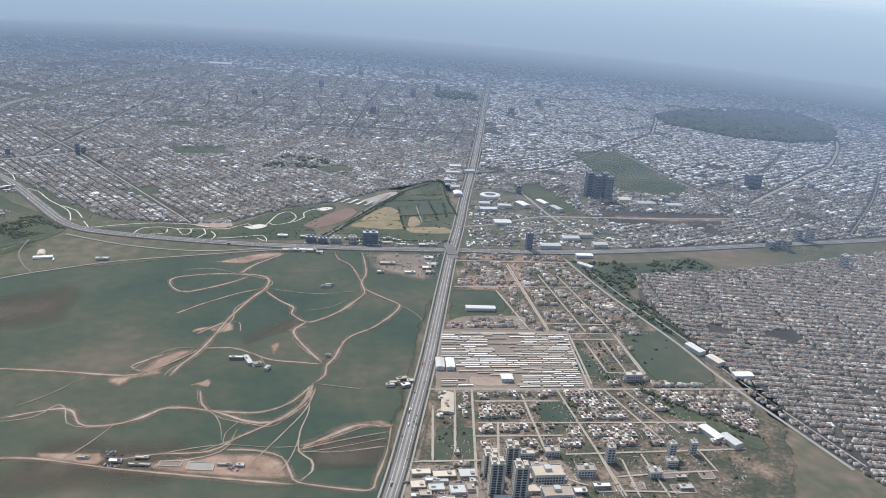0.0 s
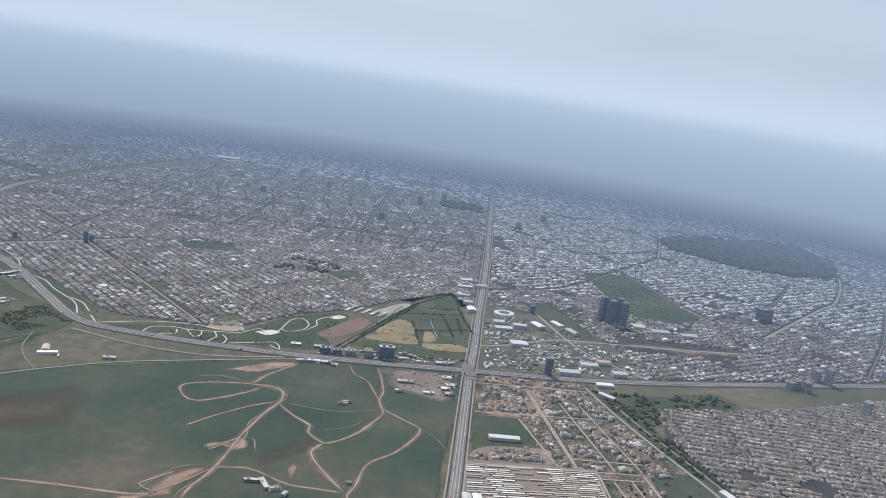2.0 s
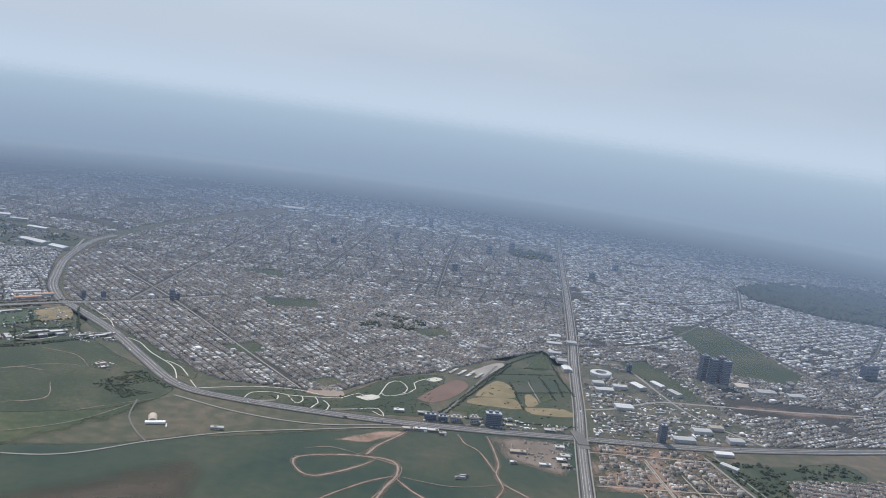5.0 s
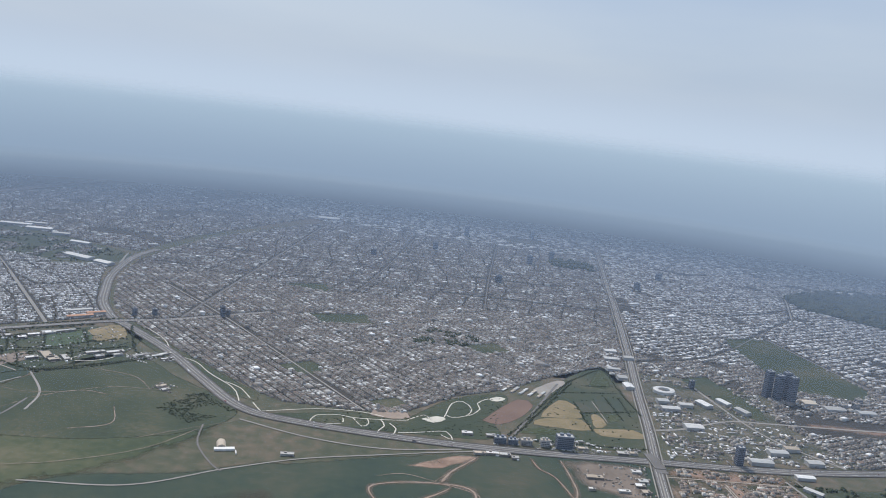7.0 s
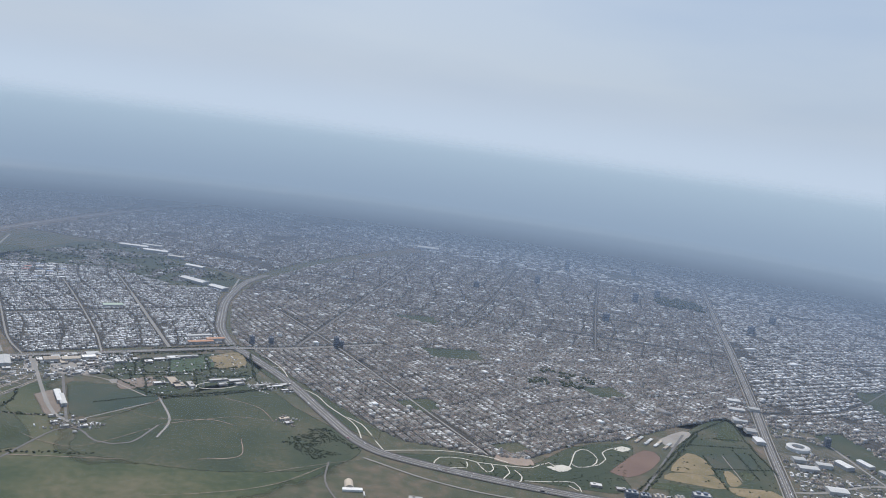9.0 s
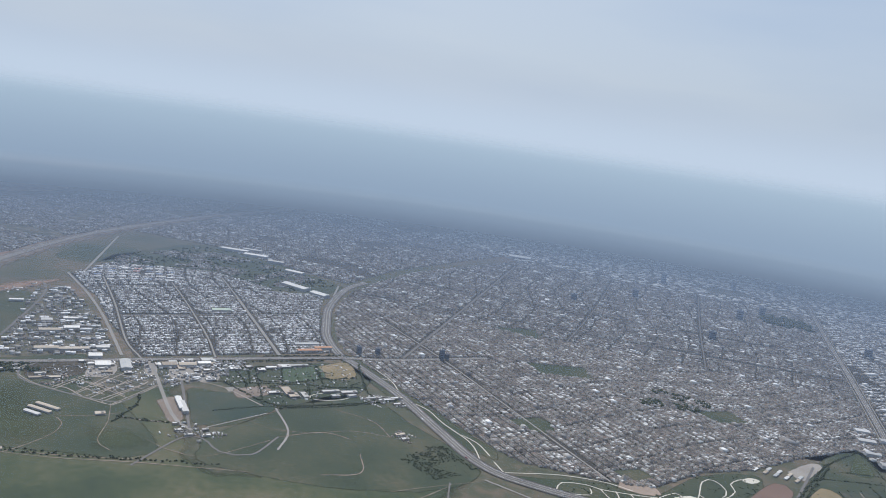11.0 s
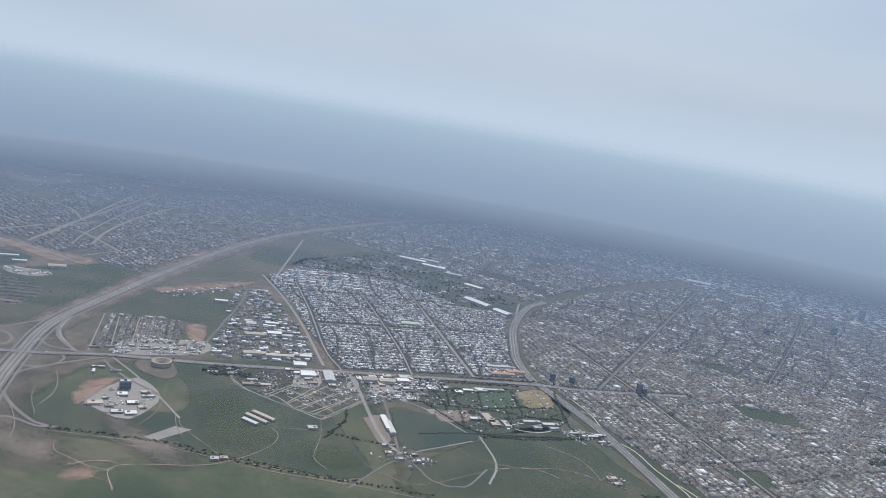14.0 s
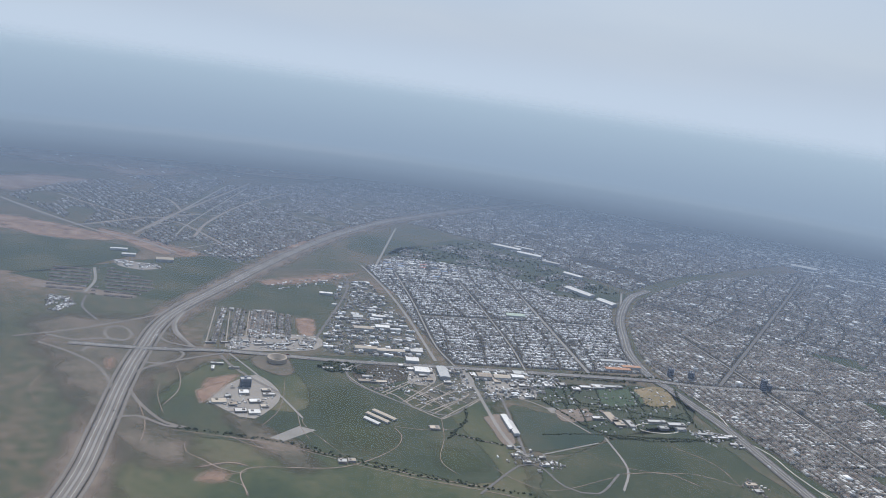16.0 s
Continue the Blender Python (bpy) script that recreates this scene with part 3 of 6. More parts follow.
PLOT_STREETS = [[(-1107, 1008), (-1099, 971), (-1059, 950), (-1019, 945), (-934, 941)], [(-1019, 945), (-1019, 1012)], [(-991, 944), (-997, 1024)], [(-966, 942), (-968, 1027)], [(-947, 940), (-943, 1026)], [(-933, 942), (-929, 1032)], [(-1025, 985), (-988, 985), (-931, 971)], [(-1019, 1012), (-978, 1015), (-934, 1007)]]
PLOT_STREETS += [[(-1392, 1025), (-1275, 891)], [(-1366, 1029), (-1258, 912)], [(-1349, 1054), (-1247, 937)], [(-1282, 954), (-1176, 999)]]
for i, pts in enumerate(PLOT_STREETS):
    lane("street", pts, 2.0, M_DUST, "pale dusty street between empty plots", 0.56 + 0.004 * i)
CITY_STREETS = [[(-1360, 1480), (-1220, 1330), (-1080, 1170), (-1010, 1110)], [(-1300, 1600), (-1150, 1440), (-1000, 1270), (-930, 1180)], [(-1200, 1660), (-1080, 1520)], [(-1330, 1410), (-1180, 1550), (-1050, 1640)], [(-1170, 1270), (-1050, 1390), (-940, 1500)], [(-330, 1070), (-480, 1240), (-640, 1420), (-800, 1580)], [(-900, 1760), (-500, 1790), (90, 1830)], [(-880, 1980), (-400, 2000), (115, 2040)], [(-450, 1700), (-420, 2100), (-400, 2560)], [(-180, 1700), (-170, 2100), (-150, 2550)],
                [(85, 1450), (250, 1560), (420, 1800), (560, 2000)], [(520, 1460), (700, 1640), (860, 1900)], [(120, 1900), (400, 1950), (640, 2150)], [(700, 1240), (860, 1480), (1000, 1720)]]
for i, pts in enumerate(CITY_STREETS):
    lane("street", pts, 2.8, M_LANE if i < 6 else M_ROAD, "grey through street between low houses", 0.5 + 0.004 * i)
CANAL = [(195, 1024), (225, 928), (256, 848), (284, 779), (311, 697), (370, 560)]
lane("street", CANAL, 3.6, M_LANE, "pale concrete channel road beside a green strip", 0.5)
lane("street", [(x + 14, y + 6) for x, y in CANAL], 1.8, M_LANE, "pale concrete channel road beside a green strip", 0.5)
GRID_STREETS = [[(111, 986), (143, 789)], [(93, 895), (124, 786)], [(25, 771), (215, 794)], [(161, 786), (168, 668)], [(215, 794), (228, 703)], [(12, 648), (343, 690)], [(54, 653), (53, 494)], [(135, 663), (168, 505)], [(3, 534), (62, 542)], [(128, 557), (287, 582)], [(18, 619), (19, 536)], [(38, 651), (37, 544)], [(57, 596), (265, 621)],
                [(75, 600), (72, 545)], [(52, 575), (130, 585)], [(40, 900), (200, 925)], [(40, 990), (200, 1012)], [(150, 960), (185, 795)], [(175, 960), (215, 800)], [(100, 650), (112, 560)], [(180, 670), (215, 590)], [(140, 810), (220, 818)], [(56, 632), (135, 642)], [(200, 670), (235, 600)]]
GRID_STREETS += [[(165, 785), (171, 677)], [(179, 772), (191, 703)], [(199, 778), (211, 705)], [(215, 796), (230, 706)], [(163, 773), (217, 781)], [(191, 703), (230, 706)], [(113, 992), (144, 792)], [(92, 896), (123, 789)]]
for i, pts in enumerate(GRID_STREETS):
    lane("street", pts, 2.7, M_DUST, "pale dusty street between building plots", 0.5 + 0.006 * i)

TRACKS = [
    ([(-420, 630), (-372, 636), (-322, 638), (-262, 638), (-244, 646)], 3.5), ([(-222, 641), (-220, 660), (-211, 690), (-206, 721), (-202, 762), (-197, 791), (-188, 832), (-180, 858), (-182, 884), (-195, 894), (-219, 895)], 4),
    ([(-205, 894), (-235, 892), (-266, 883), (-289, 870), (-291, 856), (-279, 837), (-264, 832), (-243, 847), (-222, 868), (-207, 888)], 3.6), ([(-219, 895), (-209, 926), (-193, 953), (-179, 977)], 5), ([(-180, 858), (-208, 836), (-237, 803), (-252, 782), (-258, 773)], 2.6),
    ([(-179, 850), (-161, 828), (-139, 808), (-139, 793), (-121, 774), (-109, 779), (-88, 806), (-68, 852), (-66, 869), (-72, 895), (-69, 923), (-76, 972), (-82, 998)], 3.4), ([(-118, 775), (-127, 759), (-128, 746), (-119, 728), (-104, 705), (-90, 686)], 4.5),
    ([(-67, 874), (-41, 851), (-23, 835), (-29, 808), (-48, 771), (-72, 741), (-80, 696), (-85, 681), (-84, 662), (-92, 645)], 3.4), ([(-211, 699), (-181, 704), (-163, 697), (-139, 685), (-117, 684), (-90, 683)], 3),
    ([(-92, 645), (-95, 615), (-105, 590), (-117, 577), (-136, 576), (-156, 584), (-172, 589), (-206, 590), (-223, 572), (-241, 559), (-262, 555), (-272, 562), (-280, 574), (-291, 578), (-310, 570), (-331, 558)], 4), ([(-92, 645), (-105, 613), (-121, 596), (-139, 589), (-172, 589)], 2.6),
    ([(-189, 622), (-181, 599), (-172, 589)], 4), ([(-90, 635), (-98, 605), (-117, 576), (-139, 552), (-156, 531), (-193, 523), (-223, 512)], 3), ([(-93, 635), (-89, 597), (-91, 566), (-87, 538), (-76, 528), (-73, 514), (-81, 499)], 2.4),
    ([(-144, 534), (-122, 536), (-99, 529), (-88, 508), (-81, 499), (-50, 495), (-27, 495), (-24, 508), (-18, 545), (-17, 583)], 3), ([(-87, 542), (-59, 569), (-42, 582), (-18, 581)], 5), ([(-330, 500), (-285, 508), (-219, 502), (-135, 498), (-84, 496)], 3.2), ([(-117, 991), (-108, 965), (-91, 948), (-72, 895)], 2.6),
    ([(-87, 538), (-56, 541), (-16, 554)], 2), ([(-142, 564), (-147, 532), (-181, 513)], 2.4), ([(-223, 729), (-202, 762)], 3), ([(-181, 738), (-188, 762), (-202, 762)], 2), ([(-237, 686), (-262, 655), (-244, 646)], 3),
    ([(-971, 657), (-1009, 694), (-947, 760), (-930, 826), (-939, 864), (-962, 880)], 2.2), ([(-1122, 698), (-1017, 754), (-898, 790), (-814, 827), (-700, 870)], 1.8), ([(-1110, 705), (-1005, 762), (-890, 800), (-800, 842)], 1.4), ([(-1245, 736), (-1200, 720), (-1150, 690), (-1120, 660)], 2.5),
    ([(-1090, 690), (-1074, 677), (-1050, 677), (-1027, 677), (-1006, 685), (-1009, 694)], 1.8), ([(-1027, 677), (-1008, 665), (-990, 669), (-972, 656)], 1.8), ([(-1030, 651), (-1018, 668), (-1006, 685)], 1.6), ([(-1046, 821), (-1030, 807), (-968, 787), (-948, 781)], 1.3), ([(-1004, 749), (-1037, 733), (-1074, 731)], 1.3),
    ([(-1010, 700), (-1030, 690), (-1045, 660)], 3), ([(-720, 968), (-680, 1010), (-640, 1010)], 2.5), ([(-700, 1090), (-640, 1080), (-600, 1040)], 2.4), ([(-620, 980), (-600, 930), (-640, 900)], 2),
]
TRACKS += [([(-120, 520), (-105, 560), (-92, 600), (-88, 640)], 1.6), ([(-165, 528), (-130, 560), (-100, 600), (-94, 640)], 1.8), ([(-88, 540), (-50, 560), (-18, 574)], 2.0), ([(-86, 536), (-55, 548), (-16, 566)], 1.6), ([(-200, 520), (-150, 540), (-90, 545), (-30, 585)], 1.6), ([(-100, 500), (-92, 530), (-90, 566)], 1.5), ([(-143, 576), (-150, 555), (-146, 535)], 1.5), ([(-290, 640), (-310, 600), (-330, 575)], 1.3), ([(-244, 650), (-225, 672), (-212, 695)], 2.2), ([(-250, 642), (-232, 662), (-214, 692)], 1.8), ([(-262, 642), (-240, 690), (-214, 700)], 1.6),
           ([(-240, 560), (-250, 530), (-262, 505)], 1.3), ([(-163, 697), (-150, 688), (-140, 668)], 1.3), ([(-178, 856), (-120, 850), (-70, 868)], 1.4), ([(-128, 800), (-100, 815), (-82, 840)], 1.2), ([(-92, 645), (-60, 642), (-45, 640)], 1.4), ([(-172, 592), (-158, 570), (-150, 545)], 1.4), ([(-23, 835), (-5, 815), (8, 790)], 1.2), ([(-219, 895), (-260, 905), (-290, 890)], 1.3)]
TRACKS += [([(-1137, 895), (-1100, 850), (-1075, 812), (-1062, 770)], 1.4), ([(-1062, 830), (-1030, 800), (-1000, 782)], 1.2), ([(-939, 950), (-905, 900), (-880, 850), (-850, 835)], 1.4), ([(-962, 880), (-930, 900), (-905, 930)], 1.3), ([(-790, 1000), (-740, 985), (-690, 1000)], 1.3), ([(-690, 1000), (-650, 1035), (-600, 1045)], 1.6), ([(-840, 880), (-800, 870), (-760, 880), (-720, 960)], 1.4),
           ([(-1330, 700), (-1300, 660), (-1260, 640)], 2.0), ([(-1440, 860), (-1460, 820), (-1470, 770)], 2.0), ([(-1250, 820), (-1220, 800), (-1190, 770), (-1170, 730)], 2.2), ([(-1230, 780), (-1195, 745), (-1150, 715)], 1.8), ([(-1300, 1210), (-1350, 1180), (-1400, 1120)], 1.6), ([(-1340, 1230), (-1400, 1260), (-1450, 1240)], 1.8), ([(-560, 900), (-520, 940), (-470, 985)], 1.4), ([(-660, 800), (-600, 830), (-540, 880), (-500, 955)], 1.6)]
TRACK_N = 0
for pts, wide in TRACKS:
    lane("dirt_track", pts, wide * 0.95, M_DIRT, "pale worn dirt track across the green fields", 0.40 + 0.006 * TRACK_N, jitter=0.45)
    if wide >= 4:
        wander = np.random.RandomState(500 + TRACK_N)
        beside = np.array(pts, float) + wander.uniform(-1.0, 1.0, (len(pts), 2)) * wide * 1.8
        lane("wheel_track", beside.tolist(), wander.uniform(1.0, 1.6), M_DIRT, "faint wheel track beside a dirt track", 0.37 + 0.004 * TRACK_N, jitter=0.6, clear=False)
    if wide >= 2.6:
        lane("track_verge", pts, wide * 3.6, M_WORN, "reddish worn verge along a dirt track", 0.31 + 0.002 * TRACK_N, jitter=0.35, clear=False)
    TRACK_N += 1

# ---- fields and bare land ----
patch("field_green", [(-700, 640), (-600, 790), (-477, 845), (-415, 887), (-374, 901), (-283, 945), (-184, 984), (30, 1012), (8, 800), (-14, 560), (-30, 400), (-500, 380)], 0.1, M_GREEN, "wide green crop field with faded brown stretches", margin=20, wobble=2)
patch("field_green", [(-1245, 885), (-1120, 990), (-1000, 1090), (-900, 1040), (-820, 930), (-780, 870), (-700, 870), (-560, 985), (-480, 990), (-560, 820), (-800, 640), (-1000, 560), (-1150, 640), (-1210, 760)], 0.05, M_MEADOW, "wide green meadow beside the boulevard", margin=60, wobble=8)
patch("field_brown", [(-454, 800), (-388, 838), (-346, 753), (-407, 700), (-560, 690)], 0.2, M_BROWN, "brown ploughed stretch of field", margin=45)
patch("field_brown", [(-300, 540), (-190, 560), (-130, 520), (-180, 470), (-300, 460)], 0.2, M_BROWN, "brown ploughed stretch of field", margin=40)
patch("field_brown", [(-170, 700), (-120, 760), (-135, 790), (-185, 730)], 0.2, M_BROWN, "brown ploughed stretch of field", margin=20)
patch("field_brown", [(-80, 560), (-20, 575), (-20, 520), (-75, 515)], 0.2, M_BROWN, "brown ploughed stretch of field", margin=15)
for pts, m in (([(-232, 729), (-227, 742), (-214, 755), (-200, 768), (-184, 751), (-190, 737), (-199, 729), (-204, 721), (-207, 704), (-211, 706), (-208, 729), (-218, 739)], 5), ([(-280, 633), (-258, 646), (-246, 674), (-229, 693), (-211, 700), (-216, 687), (-226, 661), (-222, 641), (-251, 632), (-256, 615), (-268, 616)], 7), ([(-201, 626), (-198, 638), (-189, 640), (-186, 627), (-190, 623)], 3), ([(-198, 504), (-197, 518), (-170, 530), (-135, 535), (-103, 530), (-92, 517), (-81, 500), (-142, 498), (-177, 500)], 7), ([(-93, 538), (-75, 559), (-49, 586), (-29, 591), (-14, 584), (-19, 577), (-44, 577), (-65, 552), (-81, 539)], 5),
               ([(-268, 924), (-196, 973), (-176, 966), (-217, 928)], 5), ([(-290, 519), (-238, 521), (-234, 504), (-279, 502)], 4), ([(-145, 711), (-139, 721), (-134, 710), (-136, 692), (-141, 692)], 4), ([(-1180, 860), (-1195, 820), (-1170, 785), (-1150, 800), (-1165, 840)], 10), ([(-1262, 1078), (-1268, 1105), (-1225, 1062), (-1210, 1036), (-1231, 1043)], 8),
               ([(-1330, 740), (-1270, 760), (-1230, 700), (-1290, 690)], 15), ([(-1440, 780), (-1330, 830), (-1310, 750), (-1420, 730)], 20), ([(-1045, 680), (-1010, 690), (-1000, 660), (-1030, 640)], 14)):
    patch("bare_ground", pts, 0.3, M_PINK, "bare reddish-tan earth worn by vehicles", "ground", margin=m, wobble=6)
for pts in ([(305, 1258), (400, 1272), (500, 1278), (484, 1250), (312, 1228)], [(-1860, 1225), (-1660, 1250), (-1640, 1180), (-1800, 1180)], [(-3250, 1778), (-3163, 2314), (-2431, 2129), (-2594, 1671), (-2850, 1570)], [(-2700, 2300), (-2300, 2500), (-2200, 2250), (-2500, 2000)], [(-1650, 1290), (-1590, 1430), (-1570, 1380), (-1600, 1280)], [(-1450, 1290), (-1400, 1420), (-1380, 1330)], [(45, 1020), (190, 1038), (192, 1005), (45, 990)], [(-2300, 1000), (-2000, 1150), (-1800, 1180), (-1900, 1050)]):
    patch("bare_ground", pts, 0.3, M_PINK, "bare reddish-tan earth beside the built-up land", "ground", margin=18, wobble=6)
for pts in ([(-110, 1045), (-60, 1285), (18, 1385), (40, 1258), (40, 1070)], [(641, 2286), (872, 2495), (1140, 2534), (1165, 2313), (1076, 2089), (918, 2001), (779, 2023), (635, 2141)], [(308, 1713), (415, 1746), (497, 1463), (456, 1395), (355, 1407), (331, 1501)], [(151, 1392), (201, 1425), (251, 1276), (217, 1236)],
            [(200, 1015), (280, 1025), (390, 1065), (395, 1015), (280, 970), (265, 900), (300, 800), (275, 800), (235, 920)], [(225, 796), (283, 800), (300, 700), (233, 698)], [(41, 882), (93, 891), (105, 824), (37, 800)], [(216, 674), (250, 645), (310, 600), (300, 580), (240, 625)],
            [(-1416, 1010), (-1470, 1124), (-1385, 1290), (-1310, 1228), (-1275, 1125)], [(-875, 1056), (-766, 1047), (-803, 950), (-888, 1035)], [(-902, 1138), (-745, 1290), (-690, 1180), (-767, 1060), (-866, 1094)], [(-1479, 1664), (-1403, 1943), (-981, 1795), (-1037, 1637), (-1244, 1692), (-1432, 1593)],
            [(-1080, 1080), (-1010, 1000), (-940, 960), (-850, 900), (-820, 840), (-960, 780), (-1120, 700), (-1180, 760), (-1060, 830), (-1110, 900), (-1180, 950)], [(-790, 912), (-751, 1063), (-690, 1160), (-560, 1080), (-480, 1000), (-560, 900), (-747, 860)], [(-1700, 880), (-1640, 1200), (-1560, 1300), (-1480, 1100), (-1440, 1000)],
            [(-2000, 800), (-1900, 1050), (-1720, 1150), (-1700, 900)], [(-446, 1019), (-333, 1061), (-284, 1054), (-218, 1159), (-145, 1197), (-157, 1095), (-163, 1035), (-340, 1008)], [(-1600, 1700), (-1540, 1560), (-1450, 1580), (-1480, 1760)], [(-790, 1310), (-660, 1190), (-500, 1060), (-470, 1075), (-640, 1215), (-760, 1325)]):
    patch("meadow", pts, 0.22, M_LEAFY, "dark green meadow with scattered bushes", "meadow", margin=6, wobble=3)
for k, (pts, m) in enumerate((([(-109, 1101), (-99, 1126), (-39, 1143), (-30, 1106), (-73, 1101)], M_STUBBLE), ([(-98, 1131), (-90, 1160), (-66, 1210), (-45, 1200), (-38, 1149)], M_STUBBLE), ([(-26, 1165), (-14, 1172), (-5, 1135), (-24, 1118)], M_STUBBLE), ([(-43, 1211), (-16, 1220), (-12, 1186), (-35, 1170)], M_GREEN), ([(-13, 1226), (4, 1245), (12, 1190), (-8, 1178)], M_GREEN), ([(-6, 1172), (13, 1184), (17, 1162), (-1, 1145)], M_SPRING),
                           ([(9, 1247), (25, 1241), (28, 1200), (15, 1196)], M_GREEN), ([(29, 1248), (39, 1244), (47, 1185), (33, 1174)], M_LEAFY), ([(-16, 1289), (19, 1391), (23, 1300), (0, 1287)], M_SPRING), ([(-28, 1115), (30, 1130), (38, 1102), (-20, 1092)], M_STUBBLE), ([(-130, 1062), (-118, 1088), (-80, 1092), (-72, 1077)], M_SPRING))):
    patch("farm_plot", pts, 0.34 + 0.005 * k, m, "narrow crop plot between tree rows in yellow and green", margin=3, wobble=0.8)
patch("field_brown", [(-178, 1091), (-127, 1190), (-105, 1174), (-126, 1117), (-154, 1083)], 0.36, M_PLOUGH, "reddish ploughed field beside the park strip", margin=3, wobble=1)
lane("street", [(-16, 1225), (-4, 1142)], 1.6, M_DUST, "pale farm lane between crop plots", 0.5, clear=False)
patch("vacant_plot", [(-102, 1242), (-62, 1298), (-48, 1290), (-84, 1221)], 0.38, M_SANDLOT2, "pale bare building plot among houses", "ground", margin=3, wobble=1)
for k, (pts, m) in enumerate((([(-3739, 2112), (-3576, 2528), (-3320, 3363), (-2683, 3801), (-2360, 2596), (-2437, 2084), (-2584, 1760), (-2801, 1540)], 160), ([(-3009, 1667), (-2955, 1933), (-2560, 1956), (-2354, 1977), (-2363, 1683), (-2605, 1587), (-2754, 1511)], 70), ([(-2500, 1450), (-2330, 1560), (-2260, 1330), (-2320, 1210), (-2480, 1280)], 60))):
    patch("bare_ground", pts, 0.4 + 0.01 * k, M_PALEPINK, "pinkish-brown bare plain beyond the town", "ground", margin=m, wobble=25)
patch("bare_ground", [(-1916, 1206), (-1816, 1221), (-1688, 1216), (-1674, 1164), (-1758, 1159), (-1872, 1165)], 0.44, M_PINK, "reddish earth beside the dusty road", "ground", margin=12, wobble=6)
patch("dry_land", [(-85, 996), (-30, 1004), (14, 1008), (16, 915), (-30, 922), (-62, 935), (-72, 965)], 0.31, M_SHOULDER, "dusty worn ground beside the junction", "ground", margin=22, wobble=6)
patch("dry_land", [(-1531, 788), (-1459, 892), (-1404, 941), (-1301, 904), (-1253, 872), (-1215, 799), (-1172, 734), (-1091, 718), (-1023, 663), (-1078, 609), (-1193, 640), (-1365, 693)], 0.34, M_DRYLAND, "dry dusty grassland round the interchange", "ground", margin=60, wobble=12)
patch("dry_land", [(-1182, 794), (-1105, 797), (-1013, 779), (-944, 749), (-969, 713), (-1065, 724)], 0.36, M_DRYLAND, "dry dusty grassland beside the school", "ground", margin=40, wobble=8)
patch("field_light", [(-1098, 875), (-1088, 925), (-1044, 938), (-964, 889), (-901, 841), (-917, 776), (-993, 786)], 0.35, M_SPRING, "bright yellow-green stretch of meadow", margin=55, wobble=18)
patch("field_light", [(-921, 875), (-872, 897), (-824, 867), (-855, 825), (-890, 826)], 0.35, M_SPRING, "bright yellow-green stretch of meadow", margin=25, wobble=8)
patch("field_green", [(-880, 1028), (-852, 1059), (-778, 1057), (-762, 1034), (-802, 960), (-826, 951)], 0.37, M_GREEN, "dark green crop plot beside the long white sheds", margin=4, wobble=1)
patch("field_brown", [(-1109, 997), (-1060, 1049), (-1024, 1006), (-1071, 958)], 0.38, M_BROWN, "grey-brown bare plot beside the boulevard", margin=4, wobble=1)
for k, (pts, m, mg) in enumerate((([(-1282, 954), (-1262, 990), (-1210, 1048), (-1176, 999), (-1252, 911)], M_SANDLOT2, 5), ([(-1348, 1055), (-1334, 1090), (-1253, 1003), (-1280, 977)], M_SHOULDER, 5), ([(-1290, 1085), (-1262, 1112), (-1210, 1048), (-1232, 1031)], M_PINK, 8), ([(-1053, 1051), (-1028, 1074), (-996, 1030), (-1018, 1004)], M_SANDLOT2, 4), ([(-967, 1113), (-928, 1160), (-876, 1094), (-928, 1064)], M_SANDLOT2, 5), ([(-1002, 1105), (-990, 1113), (-953, 1066), (-964, 1056)], M_SANDLOT2, 3),
                                 ([(-1181, 785), (-1180, 829), (-1166, 831), (-1143, 774), (-1153, 764)], M_PINK, 8), ([(-1327, 763), (-1324, 792), (-1292, 772), (-1280, 740)], M_PINK, 12), ([(-1476, 1181), (-1424, 1350), (-1379, 1302), (-1424, 1173)], M_PINK, 22), ([(-1682, 1454), (-1640, 1543), (-1574, 1485), (-1600, 1403)], M_PINK, 25), ([(-1693, 1071), (-1636, 1109), (-1603, 1103), (-1614, 1064), (-1656, 1052)], M_SANDLOT2, 8), ([(-900, 985), (-885, 1012), (-838, 952), (-848, 936)], M_SHOULDER, 4),
                                 ([(-1212, 906), (-1212, 942), (-1188, 954), (-1141, 924), (-1137, 895), (-1175, 890)], M_DRYLAND, 8), ([(-845, 1078), (-812, 1120), (-790, 1085), (-822, 1050)], M_SHOULDER, 4))):
    patch("yard_ground", pts, 0.41 + 0.004 * k, m, "pale worn ground of yards and works", "ground", margin=mg, wobble=2)
# ---- city ----
MAIN = [(-478, 1088), (-440, 1064), (-330, 1068), (-280, 1080), (-215, 1168), (-150, 1218), (-70, 1312), (20, 1402), (55, 1330), (64, 1420), (78, 1560), (108, 1900), (130, 2200), (160, 2550), (-700, 2600), (-900, 2100), (-930, 1880), (-938, 1765), (-903, 1590), (-850, 1460), (-822, 1400), (-770, 1330), (-722, 1292), (-625, 1205)]
EAST = [(80, 1060), (330, 1100), (760, 1240), (1100, 1345), (1450, 1700), (1500, 2400), (1300, 2700), (160, 2550), (130, 2200), (108, 1900), (80, 1544), (70, 1297)]
ROWTOWN = [(285, 985), (390, 1012), (520, 1062), (780, 1190), (1250, 1350), (1400, 900), (800, 500), (420, 480), (330, 640), (318, 720), (300, 800), (268, 890)]
ROW_NORTH = [(285, 985), (390, 1012), (520, 1062), (780, 1190), (960, 1280), (960, 920), (700, 860), (420, 862), (330, 878), (270, 900)]
